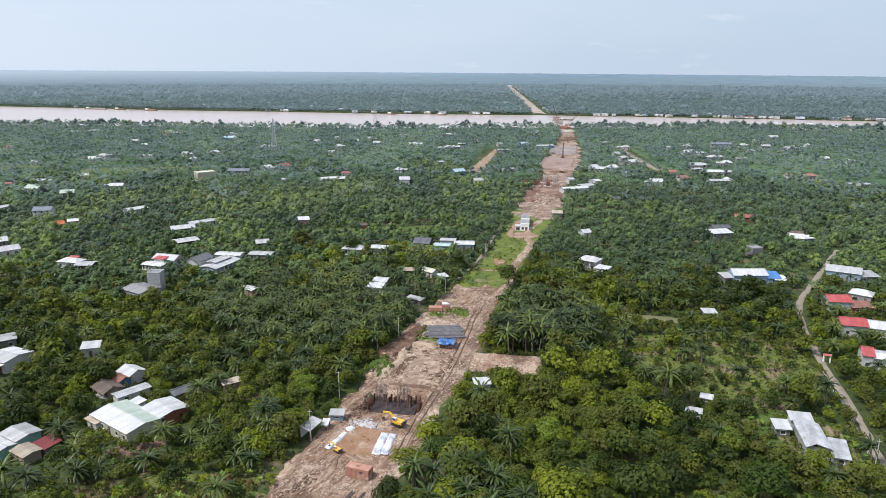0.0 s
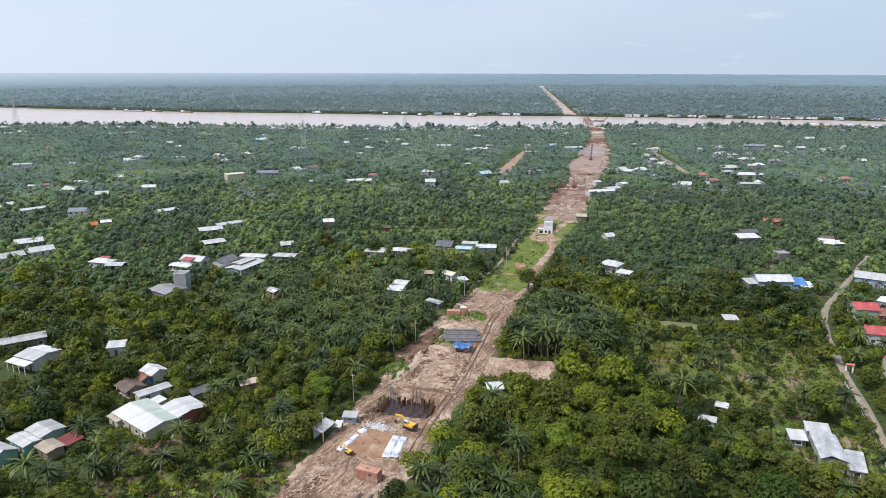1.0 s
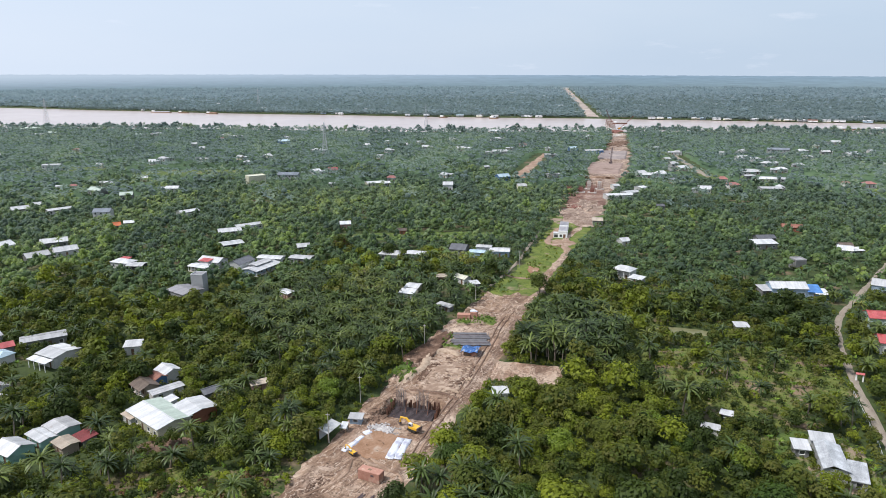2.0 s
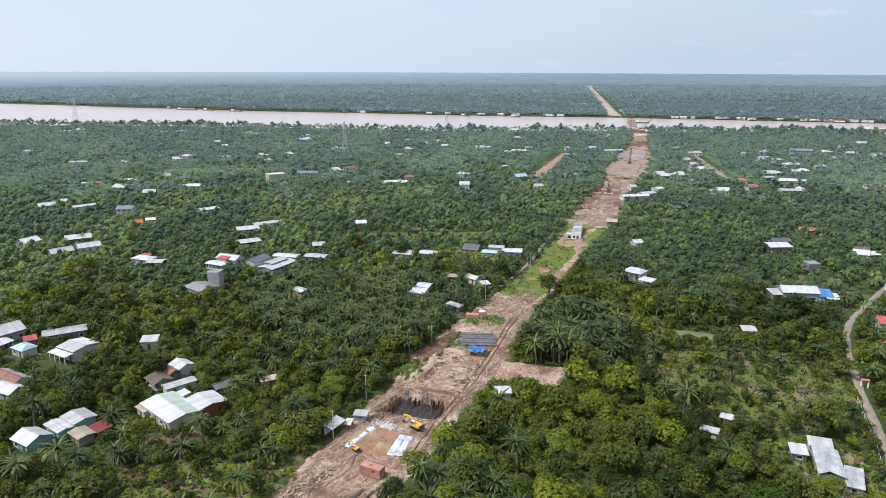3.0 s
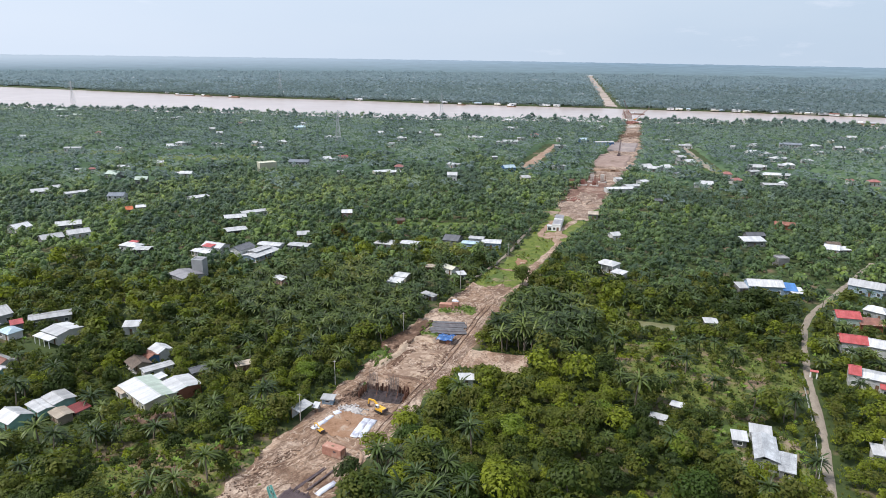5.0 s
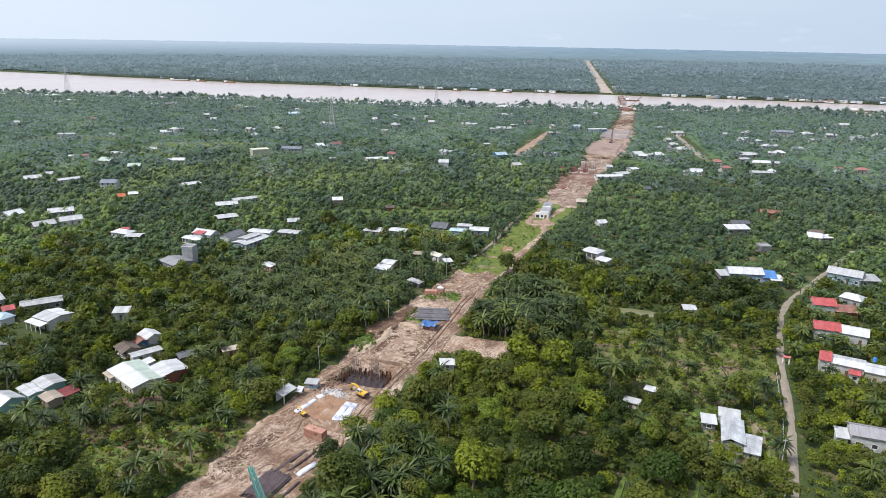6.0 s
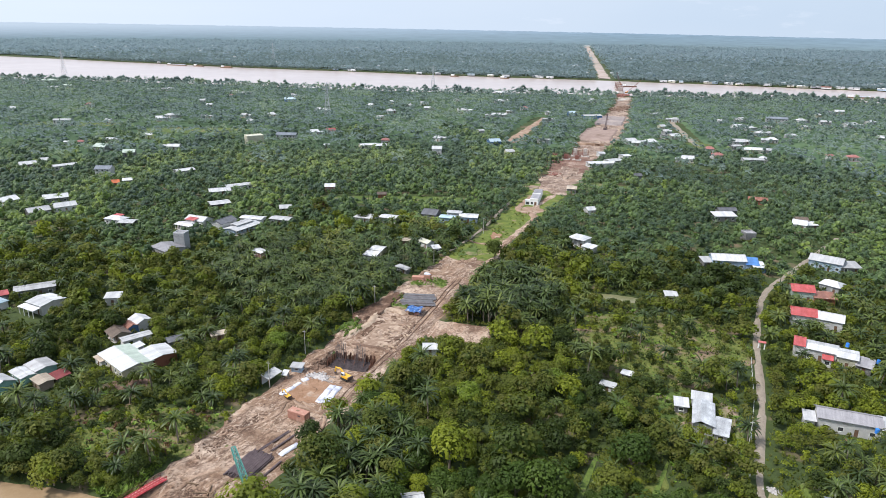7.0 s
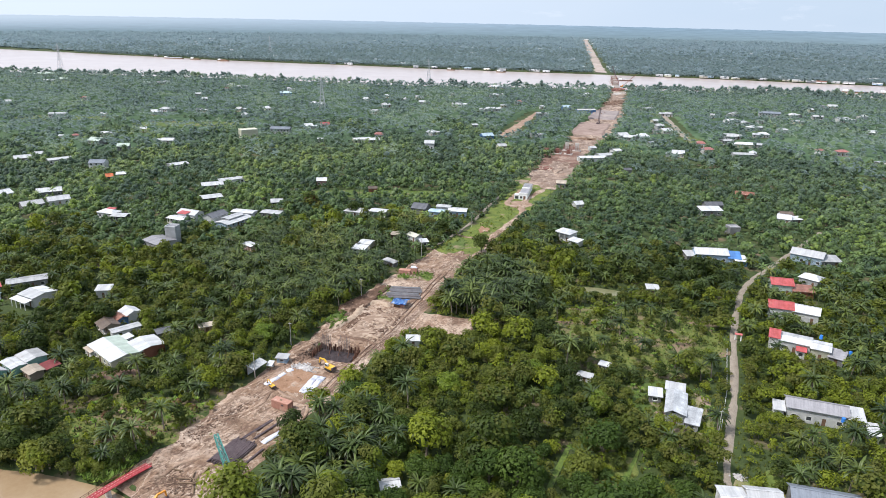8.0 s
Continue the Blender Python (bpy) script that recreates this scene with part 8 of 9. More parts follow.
# templates
palm_tops, palm_trees = [], []
for k in range(6):
    hgt = 2.6 + 0.6 * k
    lean = rs.uniform(-0.7, 0.7, 2)
    pts = [(lean[0] * s * s, lean[1] * s * s, hgt * s) for s in (0, 0.3, 0.65, 1.0)]
    v, f = palm_crown(40 + k)
    v = v + np.array(pts[-1])
    tv, tf = stem(pts, (0.24, 0.17, 0.14, 0.13))
    palm_tops.append((v, f))
    palm_trees.append((v, f, tv, tf))
palm_joined = []
for k in range(6):
    v, f = palm_crown(40 + k, 18, 3, 3.35, 0.34, 0.8)
    foot, head = palm_trees[k][2][:6].mean(0), palm_trees[k][2][-6:].mean(0)
    tv, tf = stem([foot, head], (0.2, 0.13), 3)
    palm_joined.append((np.concatenate([v + head, tv]), np.concatenate([f, tf + len(v)])))
broad_trees = []
for k in range(7):
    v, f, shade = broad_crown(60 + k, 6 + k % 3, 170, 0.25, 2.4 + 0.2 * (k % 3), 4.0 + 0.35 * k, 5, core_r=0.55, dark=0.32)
    tv, tf = stem([(0, 0, 0), (0.1, 0, 1.2), (0.15, 0.1, 3.2)], (0.22, 0.17, 0.08), 5)
    lv, lf = stem([(0.1, 0, 1.3), (0.8, 0.4, 2.6), (1.3, 0.6, 3.4)], (0.1, 0.07, 0.03), 4)
    mv, mf = stem([(0.1, 0, 1.1), (-0.7, -0.3, 2.4), (-1.2, 0.3, 3.2)], (0.1, 0.07, 0.03), 4)
    tv, tf = np.concatenate([tv, lv, mv]), np.concatenate([tf, lf + len(tv), mf + len(tv) + len(lv)])
    broad_trees.append((v, f, tv, tf, shade))
broad_joined = [broad_crown(60 + k, 6 + k % 2, 42, 0.47, 2.4 + 0.2 * (k % 3), 4.0 + 0.35 * k, 3, core_r=0.64) for k in range(7)]
broad_fine = [broad_crown(60 + k, 6 + k % 3, 68, 0.335, 2.4 + 0.2 * (k % 3), 4.0 + 0.35 * k, 4, core_r=0.6, dark=0.25) for k in range(7)]
banana_trees = [(*banana_crown(80 + k), *stem([(0, 0, 0), (0, 0, 1.2), (0, 0, 2.05)], (0.16, 0.13, 0.09), 5)) for k in range(3)]
banana_joined = [(np.concatenate([v, tv]), np.concatenate([f, tf + len(v)])) for v, f, tv, tf in banana_trees]
bushes = [bush_crown(90 + k) for k in range(4)]

FOOT += [(-86.8, 126.6, 3.0, 1.6, 5, 0.8), (-40, 268, 11, 3.0, 14, 4.5), (-77.6, 202.6, 11.6, 7.4, 16, 3.0), (-94, 82, 3, 9, 0, 3.0), (-71.5, 95, 4, 4, 0, 3.0), (-78.4, 114, 2, 4, 0, 3.0), (-84, 84, 3, 3, 0, 3.0)]
# --- near ground: plants one by one, the rest joined ---
x, y = candidates(70, 345, 4.7)
palm = rs.rand(len(x)) < palm_share(x, y)
groves = in_oval(x, y, -165, 225, 52, 48, 10) | in_oval(x, y, -74, 238, 18, 34, 10) | in_oval(x, y, -58, 112, 17, 30, 12)
# the planted groves stand closer
ex, ey = candidates(70, 345, 3.7)
k = in_oval(ex, ey, -165, 225, 52, 48, 10) | in_oval(ex, ey, -74, 238, 18, 34, 10) | in_oval(ex, ey, -58, 112, 17, 30, 12)
k &= rs.rand(len(ex)) < np.where(in_oval(ex, ey, -58, 112, 17, 30, 12), 0.78, 0.92)
x, y, palm = np.concatenate([x[~groves | ~palm], ex[k]]), np.concatenate([y[~groves | ~palm], ey[k]]), np.concatenate([palm[~groves | ~palm], np.ones(int(k.sum()), bool)])
sc = np.where(palm, rs.uniform(0.85, 1.3, len(x)), rs.uniform(0.6, 1.2, len(x)) * np.where(rs.rand(len(x)) < 0.14, rs.uniform(1.3, 1.75, len(x)), 1.0))
sc = np.where(palm & in_oval(x, y, -74, 238, 18, 34, 10), sc * 1.2, sc)
tall = np.where(palm, 6.8, 5.4) * sc
keep = free(x, y, tall) & ~meadow(x, y) & ~(palm & (x < right_edge(y) + 2.8) & (x > left_edge(y) - 3) & (y < 150))
orchard = in_oval(x, y, -14, 234, 33, 29, 15)
garden = in_oval(x, y, -117, 99, 22, 14, 38) | in_oval(x, y, 3, 147, 17, 18, 0)
yards = in_oval(x, y, 10, 190, 15, 20, 0) | in_oval(x, y, 44, 170, 14, 40, 0)
keep &= ~(yards & (rs.rand(len(x)) < 0.5))
keep &= ~(orchard & (rs.rand(len(x)) < np.where((x > -14) & (y > 226), 0.78, 0.5))) & ~(garden & (rs.rand(len(x)) < np.where(x > -60, 0.1, 0.78)))
sc = np.where(orchard & ~palm, sc * 0.6, sc)
sc = np.where(garden & ~palm, sc * np.where(x > -60, 0.9, 0.6), sc)
palm &= ~(garden & (rs.rand(len(x)) < 0.7))
x, y, palm, sc = x[keep], y[keep], palm[keep], sc[keep]
for sort, is_palm in (("palm", True), ("broad", False)):
    m = np.where(palm == is_palm)[0]
    d = np.hypot(x[m] - HUB[0], y[m] - HUB[1])
    m = m[np.argsort(d)]
    one, rest = m[:300], m[300:]
    if is_palm:
        protos = [make_tree("coconut_palm", (v, f), (tv, tf), LEAF_ONE["palm"], "coconut palm with arching green fronds", "palm", "coconut palms", np.full(len(v), -0.22)) for v, f, tv, tf in palm_trees]
        plant_things(protos, x[one], y[one], sc[one])
        sown("palm_grove", palm_joined, x[rest], y[rest], sc[rest], LEAF["palm"], "dense grove of coconut palms", "palms")
    else:
        protos = [make_tree("fruit_tree", (v, f), (tv, tf), LEAF_ONE["broad"], "leafy fruit tree with uneven rounded crown", "tree", "orchard trees", shade) for v, f, tv, tf, shade in broad_trees]
        pale = rs.rand(len(one)) < np.where(in_oval(x[one], y[one], -20, 150, 46, 32, 0), 0.2, np.where(x[one] > 16, 0.75, np.where((x[one] > -78) & (y[one] > 150), 0.85, np.where(x[one] > -62, 0.3, 0.1))))
        shady = ~pale & (rs.rand(len(one)) < np.where(in_oval(x[one], y[one], -20, 150, 46, 32, 0), 0.5, 0.12))
        plain = ~pale & ~shady
        plant_things(protos, x[one[plain]], y[one[plain]], sc[one[plain]])
        protos = [make_tree("mango_tree", (v, f), (tv, tf), LEAF_ONE["deep"], "deep green mango tree with dense crown", "tree", "mango trees", shade) for v, f, tv, tf, shade in broad_trees[2:6]]
        plant_things(protos, x[one[shady]], y[one[shady]], sc[one[shady]] * 1.1)
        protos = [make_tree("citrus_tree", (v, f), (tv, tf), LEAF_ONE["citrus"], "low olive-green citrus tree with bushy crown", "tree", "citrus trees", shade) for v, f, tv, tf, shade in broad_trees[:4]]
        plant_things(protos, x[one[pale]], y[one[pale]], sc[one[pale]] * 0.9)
        fine = np.hypot(x[rest] - HUB[0], y[rest] - HUB[1]) < 240
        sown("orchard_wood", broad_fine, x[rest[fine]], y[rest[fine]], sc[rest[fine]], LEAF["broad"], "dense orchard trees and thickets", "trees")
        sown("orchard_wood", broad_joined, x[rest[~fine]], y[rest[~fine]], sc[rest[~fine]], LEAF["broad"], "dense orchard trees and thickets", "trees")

# undergrowth: bananas and bushes
x, y = candidates(70, 345, 3.2)
ban = (rs.rand(len(x)) < np.where(in_oval(x, y, -117, 99, 24, 16, 38), 0.24, np.where(in_oval(x, y, 8, 182, 20, 26, 0) | in_oval(x, y, -14, 234, 32, 28, 15), 0.10, 0.035)))
sc = rs.uniform(0.8, 1.3, len(x))
keep = free(x, y, np.full(len(x), 2.5)) & ~in_oval(x, y, -215, 352, 60, 10, 32)
m = np.where(keep & ban)[0]
m = m[np.argsort(np.hypot(x[m] - HUB[0], y[m] - HUB[1]))]
protos = [make_tree("banana_plant", (v, f), (tv, tf), LEAF_ONE["banana"], "banana plant with broad light green leaves", "banana plant", "banana plants") for v, f, tv, tf in banana_trees]
plant_things(protos, x[m[:220]], y[m[:220]], sc[m[:220]] * 0.85)
sown("banana_patch", banana_joined, x[m[220:]], y[m[220:]], sc[m[220:]], LEAF["banana"], "patches of banana plants", "banana plants")
m = np.where(keep & ~ban & (rs.rand(len(x)) < np.where(in_oval(x, y, -117, 99, 24, 16, 38), 0.95, np.where(in_oval(x, y, -165, 225, 52, 48, 10) | in_oval(x, y, -74, 238, 18, 34, 10) | in_oval(x, y, -58, 112, 17, 30, 12), 0.14, 0.62))))[0]
sown("undergrowth", bushes, x[m], y[m], sc[m] * rs.uniform(0.6, 1.2, len(m)), LEAF["broad"], "low bushes and undergrowth", "bushes", tone=np.clip(0.45 + 0.25 * wobble(x[m], y[m], 25) + 0.22 * smooth(0, 30, x[m]) + 0.25 * in_oval(x[m], y[m], -117, 99, 23, 15, 38) + rs.uniform(-0.3, 0.3, len(m)), 0, 1))
m = np.where(keep & in_oval(x, y, -117, 99, 20, 13, 38) & (rs.rand(len(x)) < 0.17))[0]
sown("dry_bushes", bushes, x[m], y[m], sc[m] * 0.9, LEAF_ONE["dry"], "brown withered bushes in the garden", "bushes")

# clumps of weeds on the unworked strip
wx, wy = candidates(255, 440, 2.6)
k = (wx > left_edge(wy) + 0.5) & (wx < right_edge(wy) - 1.0) & (wy > 276) & (wy < 430) & (wobble(wx, wy, 7) + 0.6 * wobble(wx, wy, 2.5) > 0.35)
k &= ~in_oval(wx, wy, -134, 388, 7, 14, 14) & (np.abs(wx - np.interp(wy, [268, 289, 307, 346, 362, 395, 430], [-107, -107, -113.5, -119, -122, -134, -136])) > 3.2)
lx, ly = candidates(150, 300, 1.3)
m = (in_oval(lx, ly, -111.2, 181.6, 1.6, 5.4, 6) | in_oval(lx, ly, -115.6, 185, 2.4, 6.5, 10) | in_oval(lx, ly, -111, 209.5, 5, 1.2, 5) | in_oval(lx, ly, -115.6, 216, 1.5, 5.5, 8) | in_oval(lx, ly, -112.6, 239.5, 4, 5.6, -30) | in_oval(lx, ly, -118.5, 234, 3.4, 3.2, 20)) & (rs.rand(len(lx)) < 0.75)
sown("strip_weeds", bushes, lx[m], ly[m], rs.uniform(0.25, 0.6, int(m.sum())), LEAF["banana"], "rank weeds round the works", "weeds", tone=rs.uniform(0.0, 0.8, int(m.sum())), z=np.full(int(m.sum()), 0.4))
sown("strip_weeds", bushes, wx[k], wy[k], rs.uniform(0.25, 0.7, int(k.sum())), LEAF["broad"], "clumps of rank weeds on the grassy strip", "weeds", tone=rs.uniform(0.35, 0.9, int(k.sum())))

# shrubs and weeds close round the house walls
hx, hy, hs = [], [], []
for fx, fy, sx, sy, rot, h in FOOT:
    if math.hypot(fx - HUB[0], fy - HUB[1]) < 420 and sx > 1.2:
        c, s = math.cos(radians(rot)), math.sin(radians(rot))
        for k in range(int((sx + sy) * 2.0)):
            g = rs.uniform(-1, 1)
            u, v = ((sx + 1.0) * g, math.copysign(sy + rs.uniform(0.8, 1.6), rs.uniform(-1, 1))) if rs.rand() < sx / (sx + sy) else (math.copysign(sx + rs.uniform(0.8, 1.6), rs.uniform(-1, 1)), (sy + 1.0) * g)
            hx.append(fx + u * c - v * s)
            hy.append(fy + u * s + v * c)
            hs.append(rs.uniform(0.35, 0.8) * min(h, 3.4) / 2.6)
hx, hy, hs = np.array(hx), np.array(hy), np.array(hs)
k = free(hx, hy, np.full(len(hx), 1.0))
sown("garden_shrubs", bushes, hx[k], hy[k], hs[k], LEAF["broad"], "garden shrubs close round the house walls", "bushes")

# big feathery trees along the creek
for i in range(14):
    tx = -172 + i * 4.4 + 1.5 * math.sin(i * 2.7)
    ty = float(creek_bank(tx)) + 5.5 + 3.5 * math.sin(i * 1.9)
    tv, tf = broad_trees[i % 7][2:4]
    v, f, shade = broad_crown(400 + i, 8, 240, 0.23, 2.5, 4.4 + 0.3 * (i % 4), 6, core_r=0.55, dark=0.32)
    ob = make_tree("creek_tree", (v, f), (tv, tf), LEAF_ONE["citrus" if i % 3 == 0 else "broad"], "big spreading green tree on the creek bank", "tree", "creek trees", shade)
    ob.matrix_basis = pose(tx, ty, 0, 0, 0, i * 77.0) @ Matrix.Scale(1.35 + 0.3 * math.sin(i * 3.3), 4)
# tall single trees beside the works
for tx, ty, ts in ((-106.5, 283, 1.7), (-150, 300, 1.3), (-200, 300, 1.5)):
    v, f, tv, tf, shade = broad_trees[4]
    ob = make_tree("tall_tree", (v, f), (tv, tf), LEAF_ONE["broad"], "tall dark broadleaf tree at the edge of the works", "tree", "")
    ob.matrix_basis = pose(tx, ty, 0, 0, 0, tx * 3) @ Matrix.Scale(ts, 4)
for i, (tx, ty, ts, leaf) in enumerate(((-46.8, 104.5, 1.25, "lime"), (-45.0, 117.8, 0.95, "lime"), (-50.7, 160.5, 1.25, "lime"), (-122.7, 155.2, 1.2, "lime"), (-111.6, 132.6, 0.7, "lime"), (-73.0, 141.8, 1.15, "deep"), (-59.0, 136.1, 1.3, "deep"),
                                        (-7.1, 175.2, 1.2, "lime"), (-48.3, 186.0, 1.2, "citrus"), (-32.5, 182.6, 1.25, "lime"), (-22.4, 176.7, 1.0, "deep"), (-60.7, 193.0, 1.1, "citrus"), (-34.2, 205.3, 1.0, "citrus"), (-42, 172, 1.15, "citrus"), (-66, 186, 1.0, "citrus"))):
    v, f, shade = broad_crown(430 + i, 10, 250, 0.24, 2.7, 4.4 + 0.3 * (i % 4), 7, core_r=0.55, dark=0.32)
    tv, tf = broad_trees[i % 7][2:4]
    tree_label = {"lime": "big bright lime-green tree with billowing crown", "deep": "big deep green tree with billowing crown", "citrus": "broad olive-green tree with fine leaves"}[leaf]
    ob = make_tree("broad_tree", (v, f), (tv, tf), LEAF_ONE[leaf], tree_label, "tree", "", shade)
    ob.matrix_basis = pose(tx, ty, 0, 0, 0, i * 53.0) @ Matrix.Scale(ts, 4)
v, f, tv, tf, shade = broad_trees[2]
ob = make_tree("dead_tree", (v, f), (tv, tf), LEAF_ONE["dry"], "dead tree with brown dry leaves", "tree", "")
ob.matrix_basis = pose(-231, 299, 0) @ Matrix.Scale(1.5, 4)

# --- middle distance ---
mid_broad = [broad_crown(110 + k, 4, 10, 0.62, 2.9, 4.0 + 0.45 * k, 99, 0.5, 0.92, 0.06) for k in range(5)]
mid_palm = []
for k in range(4):
    v, f = palm_crown(130 + k, 13, 2, 3.1, 0.42, 0.9)
    v = v + np.array([0, 0, 4.0 + 0.7 * k])
    tv, tf = stem([(0, 0, 0), (0, 0, 4.0 + 0.7 * k)], (0.2, 0.12), 3)
    mid_palm.append((np.concatenate([v, tv]), np.concatenate([f, tf + len(v)])))
x, y = candidates(345, 660, 6.0, -69, 11)
palm = rs.rand(len(x)) < palm_share(x, y)
sc = np.where(palm, rs.uniform(0.8, 1.15, len(x)), rs.uniform(0.7, 1.25, len(x)))
keep = free(x, y, np.where(palm, 7.4, 5.8) * sc) & ~meadow(x, y)
nigh = rs.rand(len(x)) > smooth(380, 580, np.hypot(x - HUB[0], y - HUB[1]))
for leaf, here in (("between", nigh), ("mid", ~nigh)):
    m = np.where(keep & palm & here)[0]
    sown("palm_grove", mid_palm, x[m], y[m], sc[m], LEAF[leaf], "coconut groves in the middle distance", "palms")
    m = np.where(keep & ~palm & here)[0]
    sown("orchard_wood", mid_broad, x[m], y[m], sc[m], LEAF[leaf], "orchards in the middle distance", "trees")
mid_bush = [broad_crown(140 + k, 2, 7, 0.85, 2.0, 2.2, 0, 0.4) for k in range(4)]
x, y = candidates(335, 670, 6.0, -69, 11)
k = free(x, y, np.full(len(x), 2.6)) & ~meadow(x, y)
x, y = x[k], y[k]
nigh = rs.rand(len(x)) > smooth(380, 580, np.hypot(x - HUB[0], y - HUB[1]))
for leaf, m in (("between", nigh), ("mid", ~nigh)):
    sown("undergrowth", mid_bush, x[m], y[m], rs.uniform(0.8, 1.3, int(m.sum())), LEAF[leaf], "thickets filling the ground between farther trees", "bushes", tone=np.clip(0.28 + 0.25 * wobble(x[m], y[m], 40) + rs.uniform(-0.15, 0.15, int(m.sum())), 0, 1))

# --- far ground up to the river ---
far_broad = [broad_crown(150 + k, 3, 5, 0.9, 3.2, 4.6 + 0.6 * k, 2, 0.7, 0.95, 0.05) for k in range(5)]
far_palm = []
for k in range(3):
    v, f = palm_crown(170 + k, 8, 2, 4.2, 0.9, 1.0)
    far_palm.append((v + np.array([0, 0, 5.6 + 0.9 * k]), f))
x, y = candidates(660, 1750, 8.3, -68, 10)
palm = rs.rand(len(x)) < palm_share(x, y) + 0.22
sc = rs.uniform(0.75, 1.3, len(x))
keep = free(x, y, np.where(palm, 8.0, 6.0) * sc) & ~meadow(x, y) & ~((x < -180) & (y > 1480))
m = np.where(keep & palm)[0]
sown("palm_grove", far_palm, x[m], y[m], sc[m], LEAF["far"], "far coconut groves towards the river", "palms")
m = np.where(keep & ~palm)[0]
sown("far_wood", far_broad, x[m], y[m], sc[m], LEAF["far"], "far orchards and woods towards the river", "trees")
# leafy understorey sheet, added to close the ground and lighten shaded gaps between the far trees
qa, qr = np.radians(np.linspace(-68, 10, 340)), np.array(spaced(600, 1700, 5.0, 1.006))
QA, QR = np.meshgrid(qa, qr)
QX, QY = HUB[0] + QR * np.sin(QA), HUB[1] + QR * np.cos(QA)
up = (free(QX.ravel(), QY.ravel(), np.full(QX.size, 4.0)) & ~meadow(QX.ravel(), QY.ravel())).reshape(QX.shape)
up[0], up[-1], up[:, 0], up[:, -1] = False, False, False, False
up[1:-1, 1:-1] &= up[:-2, 1:-1] & up[2:, 1:-1] & up[1:-1, :-2] & up[1:-1, 2:]
QZ = np.where(up, 1.7 + 0.7 * wobble(QX, QY, 6) + rs.uniform(-1.1, 1.1, QX.shape), -0.4)
qi = np.arange(QX.size).reshape(QX.shape)
qq = np.stack([qi[:-1, 1:], qi[:-1, :-1], qi[1:, :-1], qi[1:, 1:]], -1).reshape(-1, 4)
qq = qq[up.ravel()[qq].any(1)]
tagged(new("understorey", raw_mesh("understorey", np.stack([QX, QY, QZ], -1).reshape(-1, 3), qq, LEAF["under"], False, np.clip(0.45 + 0.3 * wobble(QX, QY, 25) + 0.3 * (parcel(QX, QY, 2) - 0.5), 0, 1).ravel())), "leafy sheet closing and lightening the gaps of far groves", "bushes", "", "stuff")
# taller trees on the near bank
bx = rs.uniform(-1500, 200, 260)
by = np.interp(bx, B0X, B0Y) - rs.uniform(8, 30, 260)
k = free(bx, by, np.full(260, 5.0))
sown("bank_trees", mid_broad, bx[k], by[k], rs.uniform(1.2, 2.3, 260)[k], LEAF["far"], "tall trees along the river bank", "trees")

bx = rs.uniform(-330, 220, 150)
by = np.interp(bx, B0X, B0Y) - rs.uniform(6, 60, 150)
k = free(bx, by, np.full(150, 5.0))
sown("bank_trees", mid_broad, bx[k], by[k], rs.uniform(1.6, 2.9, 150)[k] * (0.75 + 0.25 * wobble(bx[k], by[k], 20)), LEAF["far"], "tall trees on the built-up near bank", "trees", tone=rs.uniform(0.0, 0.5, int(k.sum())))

# --- woods beyond the river ---
ca = np.radians(np.linspace(-70, 12, 150))
cr = np.array(spaced(1150, 4880, 22, 1.018))
CA, CRR = np.meshgrid(ca, cr)
SX, SY = HUB[0] + CRR * np.sin(CA), HUB[1] + CRR * np.cos(CA)
inland = (SY > np.interp(SX, B1X, B1Y) + 22) & (np.abs(SX - far_road_x(SY)) > 24)
SZ = np.where(inland, 3.6 + 0.9 * wobble(SX, SY, 40), -6.0)
ci = np.arange(SX.size).reshape(SX.shape)
cq2 = np.stack([ci[:-1, 1:], ci[:-1, :-1], ci[1:, :-1], ci[1:, 1:]], -1).reshape(-1, 4)
cq2 = cq2[inland.ravel()[cq2].all(1)]
# sheet added under the tree lumps so that their gaps are not black
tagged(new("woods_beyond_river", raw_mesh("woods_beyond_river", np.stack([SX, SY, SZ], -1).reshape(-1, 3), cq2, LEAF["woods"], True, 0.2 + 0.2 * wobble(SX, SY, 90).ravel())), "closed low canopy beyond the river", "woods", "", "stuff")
far_lump = [broad_crown(190 + k, 2, 7, 1.7, 5.0, 5.0 + 0.7 * k, 0, 0.9) for k in range(4)]
rim_lump = [broad_crown(196 + k, 3, 6, 3.0, 10.0, 6.0 + 0.7 * k, 0, 1.0) for k in range(4)]
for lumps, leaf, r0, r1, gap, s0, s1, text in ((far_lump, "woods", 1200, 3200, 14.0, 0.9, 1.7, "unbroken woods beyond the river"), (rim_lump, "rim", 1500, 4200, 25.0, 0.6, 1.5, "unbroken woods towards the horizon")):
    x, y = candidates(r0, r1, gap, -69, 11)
    # the bluer leaf with more painted haze takes over with distance
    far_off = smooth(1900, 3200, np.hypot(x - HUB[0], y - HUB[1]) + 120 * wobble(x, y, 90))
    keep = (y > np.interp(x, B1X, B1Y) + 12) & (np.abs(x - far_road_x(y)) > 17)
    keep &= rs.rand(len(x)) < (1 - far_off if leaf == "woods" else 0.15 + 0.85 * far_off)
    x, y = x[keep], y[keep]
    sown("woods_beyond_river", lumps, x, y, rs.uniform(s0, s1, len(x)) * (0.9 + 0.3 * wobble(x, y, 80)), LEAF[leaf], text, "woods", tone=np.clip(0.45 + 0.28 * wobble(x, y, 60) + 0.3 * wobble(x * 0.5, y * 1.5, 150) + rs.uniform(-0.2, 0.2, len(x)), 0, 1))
bx = rs.uniform(-1900, 400, 1400)
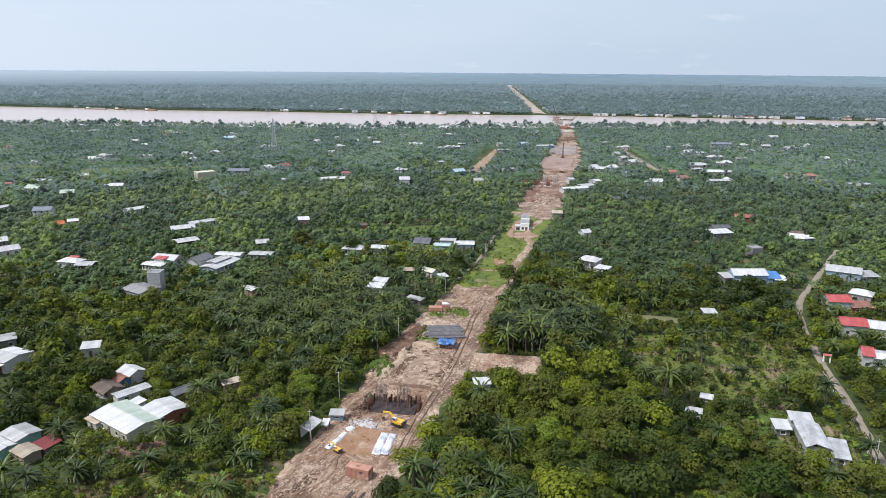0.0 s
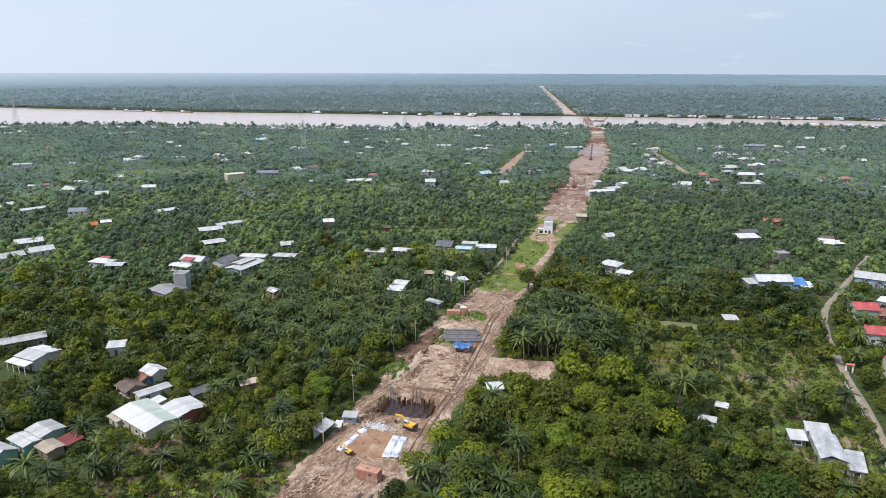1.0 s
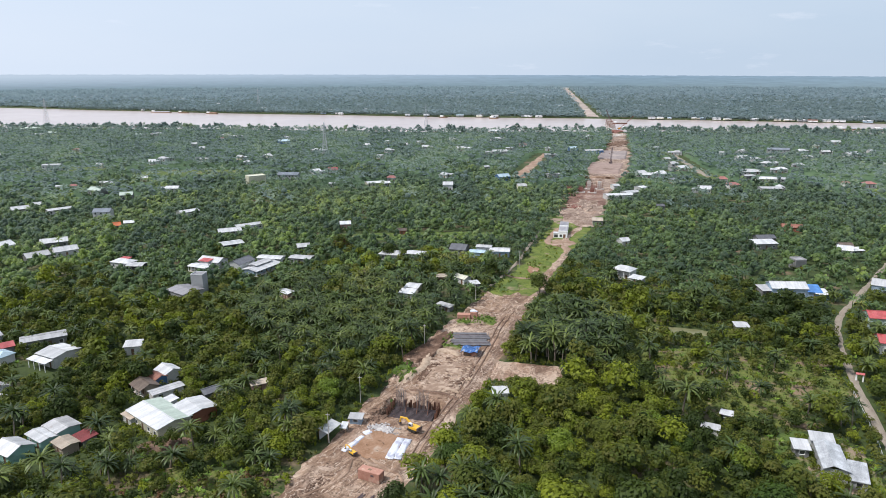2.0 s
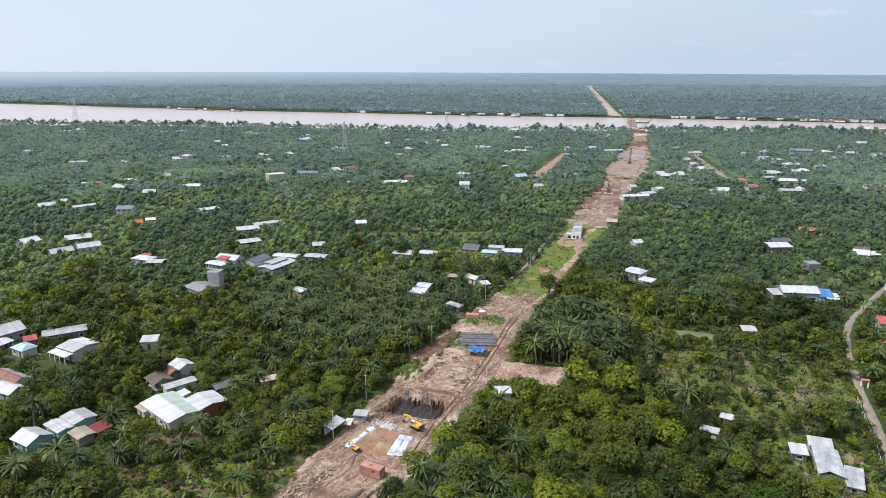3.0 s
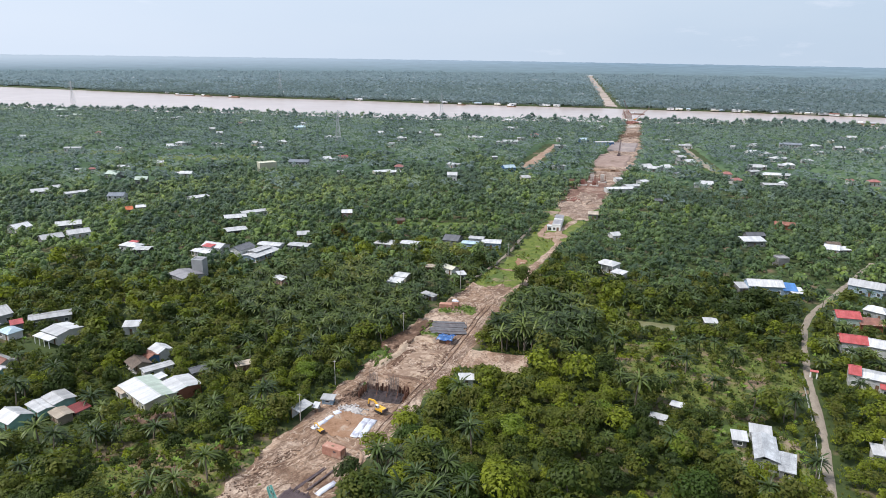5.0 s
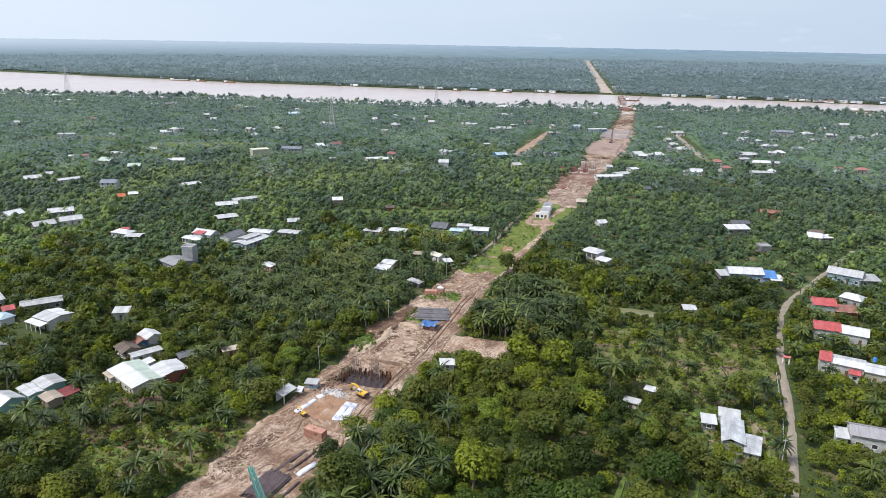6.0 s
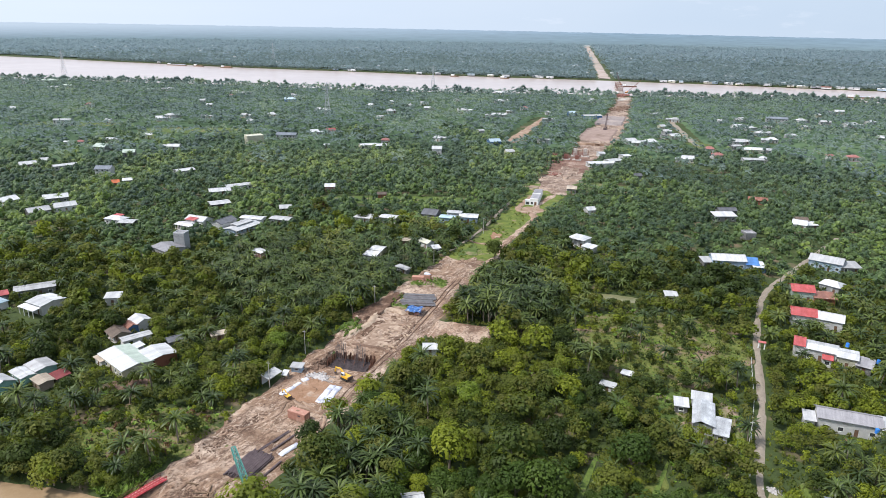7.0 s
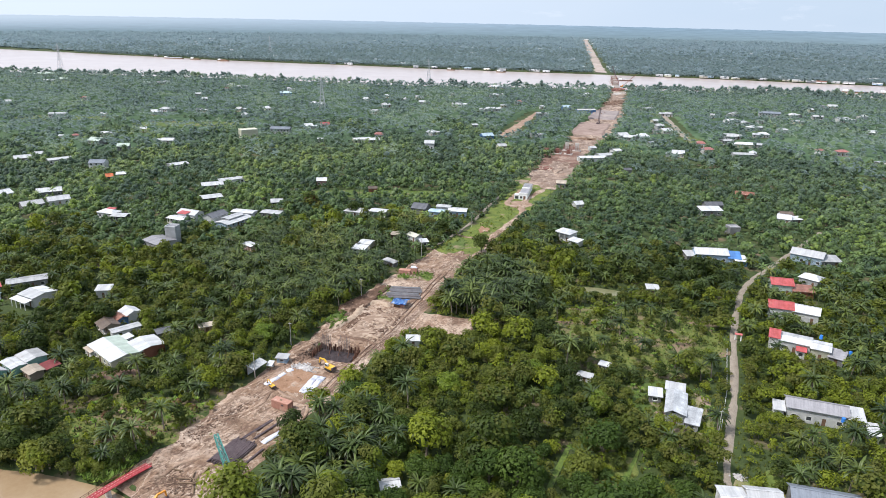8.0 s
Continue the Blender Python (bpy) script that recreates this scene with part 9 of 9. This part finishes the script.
by = np.interp(bx, B1X, B1Y) + 8 * wobble(bx, bx * 0 + 9, 70) + rs.uniform(-4, 16, 1400)
k = np.abs(bx - far_road_x(by)) > 20
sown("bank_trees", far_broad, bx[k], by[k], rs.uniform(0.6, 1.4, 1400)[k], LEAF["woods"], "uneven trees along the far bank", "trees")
rnd = random.Random(9)
for k in range(190):
    d, a = rnd.uniform(1550, 3300), radians(rnd.uniform(-62, 6))
    hx, hy = d * math.sin(a), d * math.cos(a)
    if hy > float(np.interp(hx, B1X, B1Y)) + 40 and abs(hx - far_road_x(hy)) > 30:
        stilt_house(hx, hy, rnd.uniform(0, 90), rnd.uniform(12, 24), "white", "houses beyond the river", "white-roofed house among the woods beyond the river")

for hy, off, hl in ((3150, 40, 34), (3320, -45, 40), (3480, 42, 46), (3600, -40, 60), (3700, 30, 70), (3760, -10, 60), (1560, 34, 22), (1600, 52, 26), (1640, 30, 20), (1580, -38, 20)):
    stilt_house(far_road_x(hy) + off, hy, 20, hl, "white", "houses beyond the river", "large pale-roofed building beside the far road")

# grass on verges and plots
gv = np.array([(-0.25, 0, 0), (0.25, 0, 0), (0.15, 0.45, 0.2), (0, -0.3, 0), (0, 0.3, 0), (-0.45, 0.1, 0.18)])
gf = np.array([(0, 1, 2), (3, 4, 5)])
cx2, cy2 = candidates(70, 300, 2.4)
k = free(cx2, cy2, np.full(len(cx2), 1.0))
tuft = []
for q in range(4):
    r = np.random.RandomState(300 + q)
    tv = []
    for i in range(7):
        a, l, h = r.uniform(0, 6.28), r.uniform(0.3, 0.7), r.uniform(0.3, 0.8)
        c0 = r.uniform(-0.35, 0.35, 2)
        tv += [(c0[0] - 0.14 * math.sin(a), c0[1] + 0.14 * math.cos(a), 0), (c0[0] + 0.14 * math.sin(a), c0[1] - 0.14 * math.cos(a), 0), (c0[0] + l * math.cos(a), c0[1] + l * math.sin(a), h)]
    tuft.append((np.array(tv), np.arange(21).reshape(-1, 3)))
sown("ground_cover", tuft, cx2[k], cy2[k], rs.uniform(0.8, 1.7, int(k.sum())), LEAF["broad"], "weeds and low leafy ground cover", "weeds")
px, py = candidates(80, 470, 1.6)
k = (in_oval(px, py, -121, 300, 8, 22, 12) | in_oval(px, py, -134, 350, 6, 24, 14) | in_oval(px, py, -14, 234, 32, 28, 15) | in_oval(px, py, 4, 194, 8, 10, 0) | in_oval(px, py, -117, 99, 24, 16, 38) | in_oval(px, py, 8, 182, 20, 26, 0) | in_oval(px, py, -215, 352, 60, 10, 32)) & free(px, py, np.full(len(px), 0.5))
k |= (py > 268) & (py < 425) & (px > left_edge(py) + 3.5) & (px < right_edge(py) - 7) & (rs.rand(len(px)) < 0.8)
px, py = px[k], py[k]
tall_blade = np.array([(-0.3, 0, 0), (0.3, 0, 0), (0.5, 0.9, 0.9), (0, -0.3, 0), (0, 0.3, 0), (-0.95, 0.3, 0.8), (0.2, 0.2, 0), (-0.2, -0.3, 0), (0.8, -0.8, 0.75)])
bx, by = candidates(60, 160, 0.8)
k = in_oval(bx, by, -104, 84, 9, 8, 30) & (bx < left_edge(by) - 1.0) & (by > creek_bank(bx) + 0.5)
sown("reed_grass", [(tall_blade, np.arange(9).reshape(-1, 3))], bx[k], by[k], rs.uniform(0.7, 1.4, int(k.sum())), LEAF["banana"], "tall bright green grass on the creek bank", "grass", tone=rs.uniform(0.5, 1.0, int(k.sum())))
sown("grass", [(gv, gf)], px, py, rs.uniform(0.6, 1.6, len(px)), LEAF["banana"], "tufts of rough bright grass", "grass", z=np.full(len(px), 0.1))
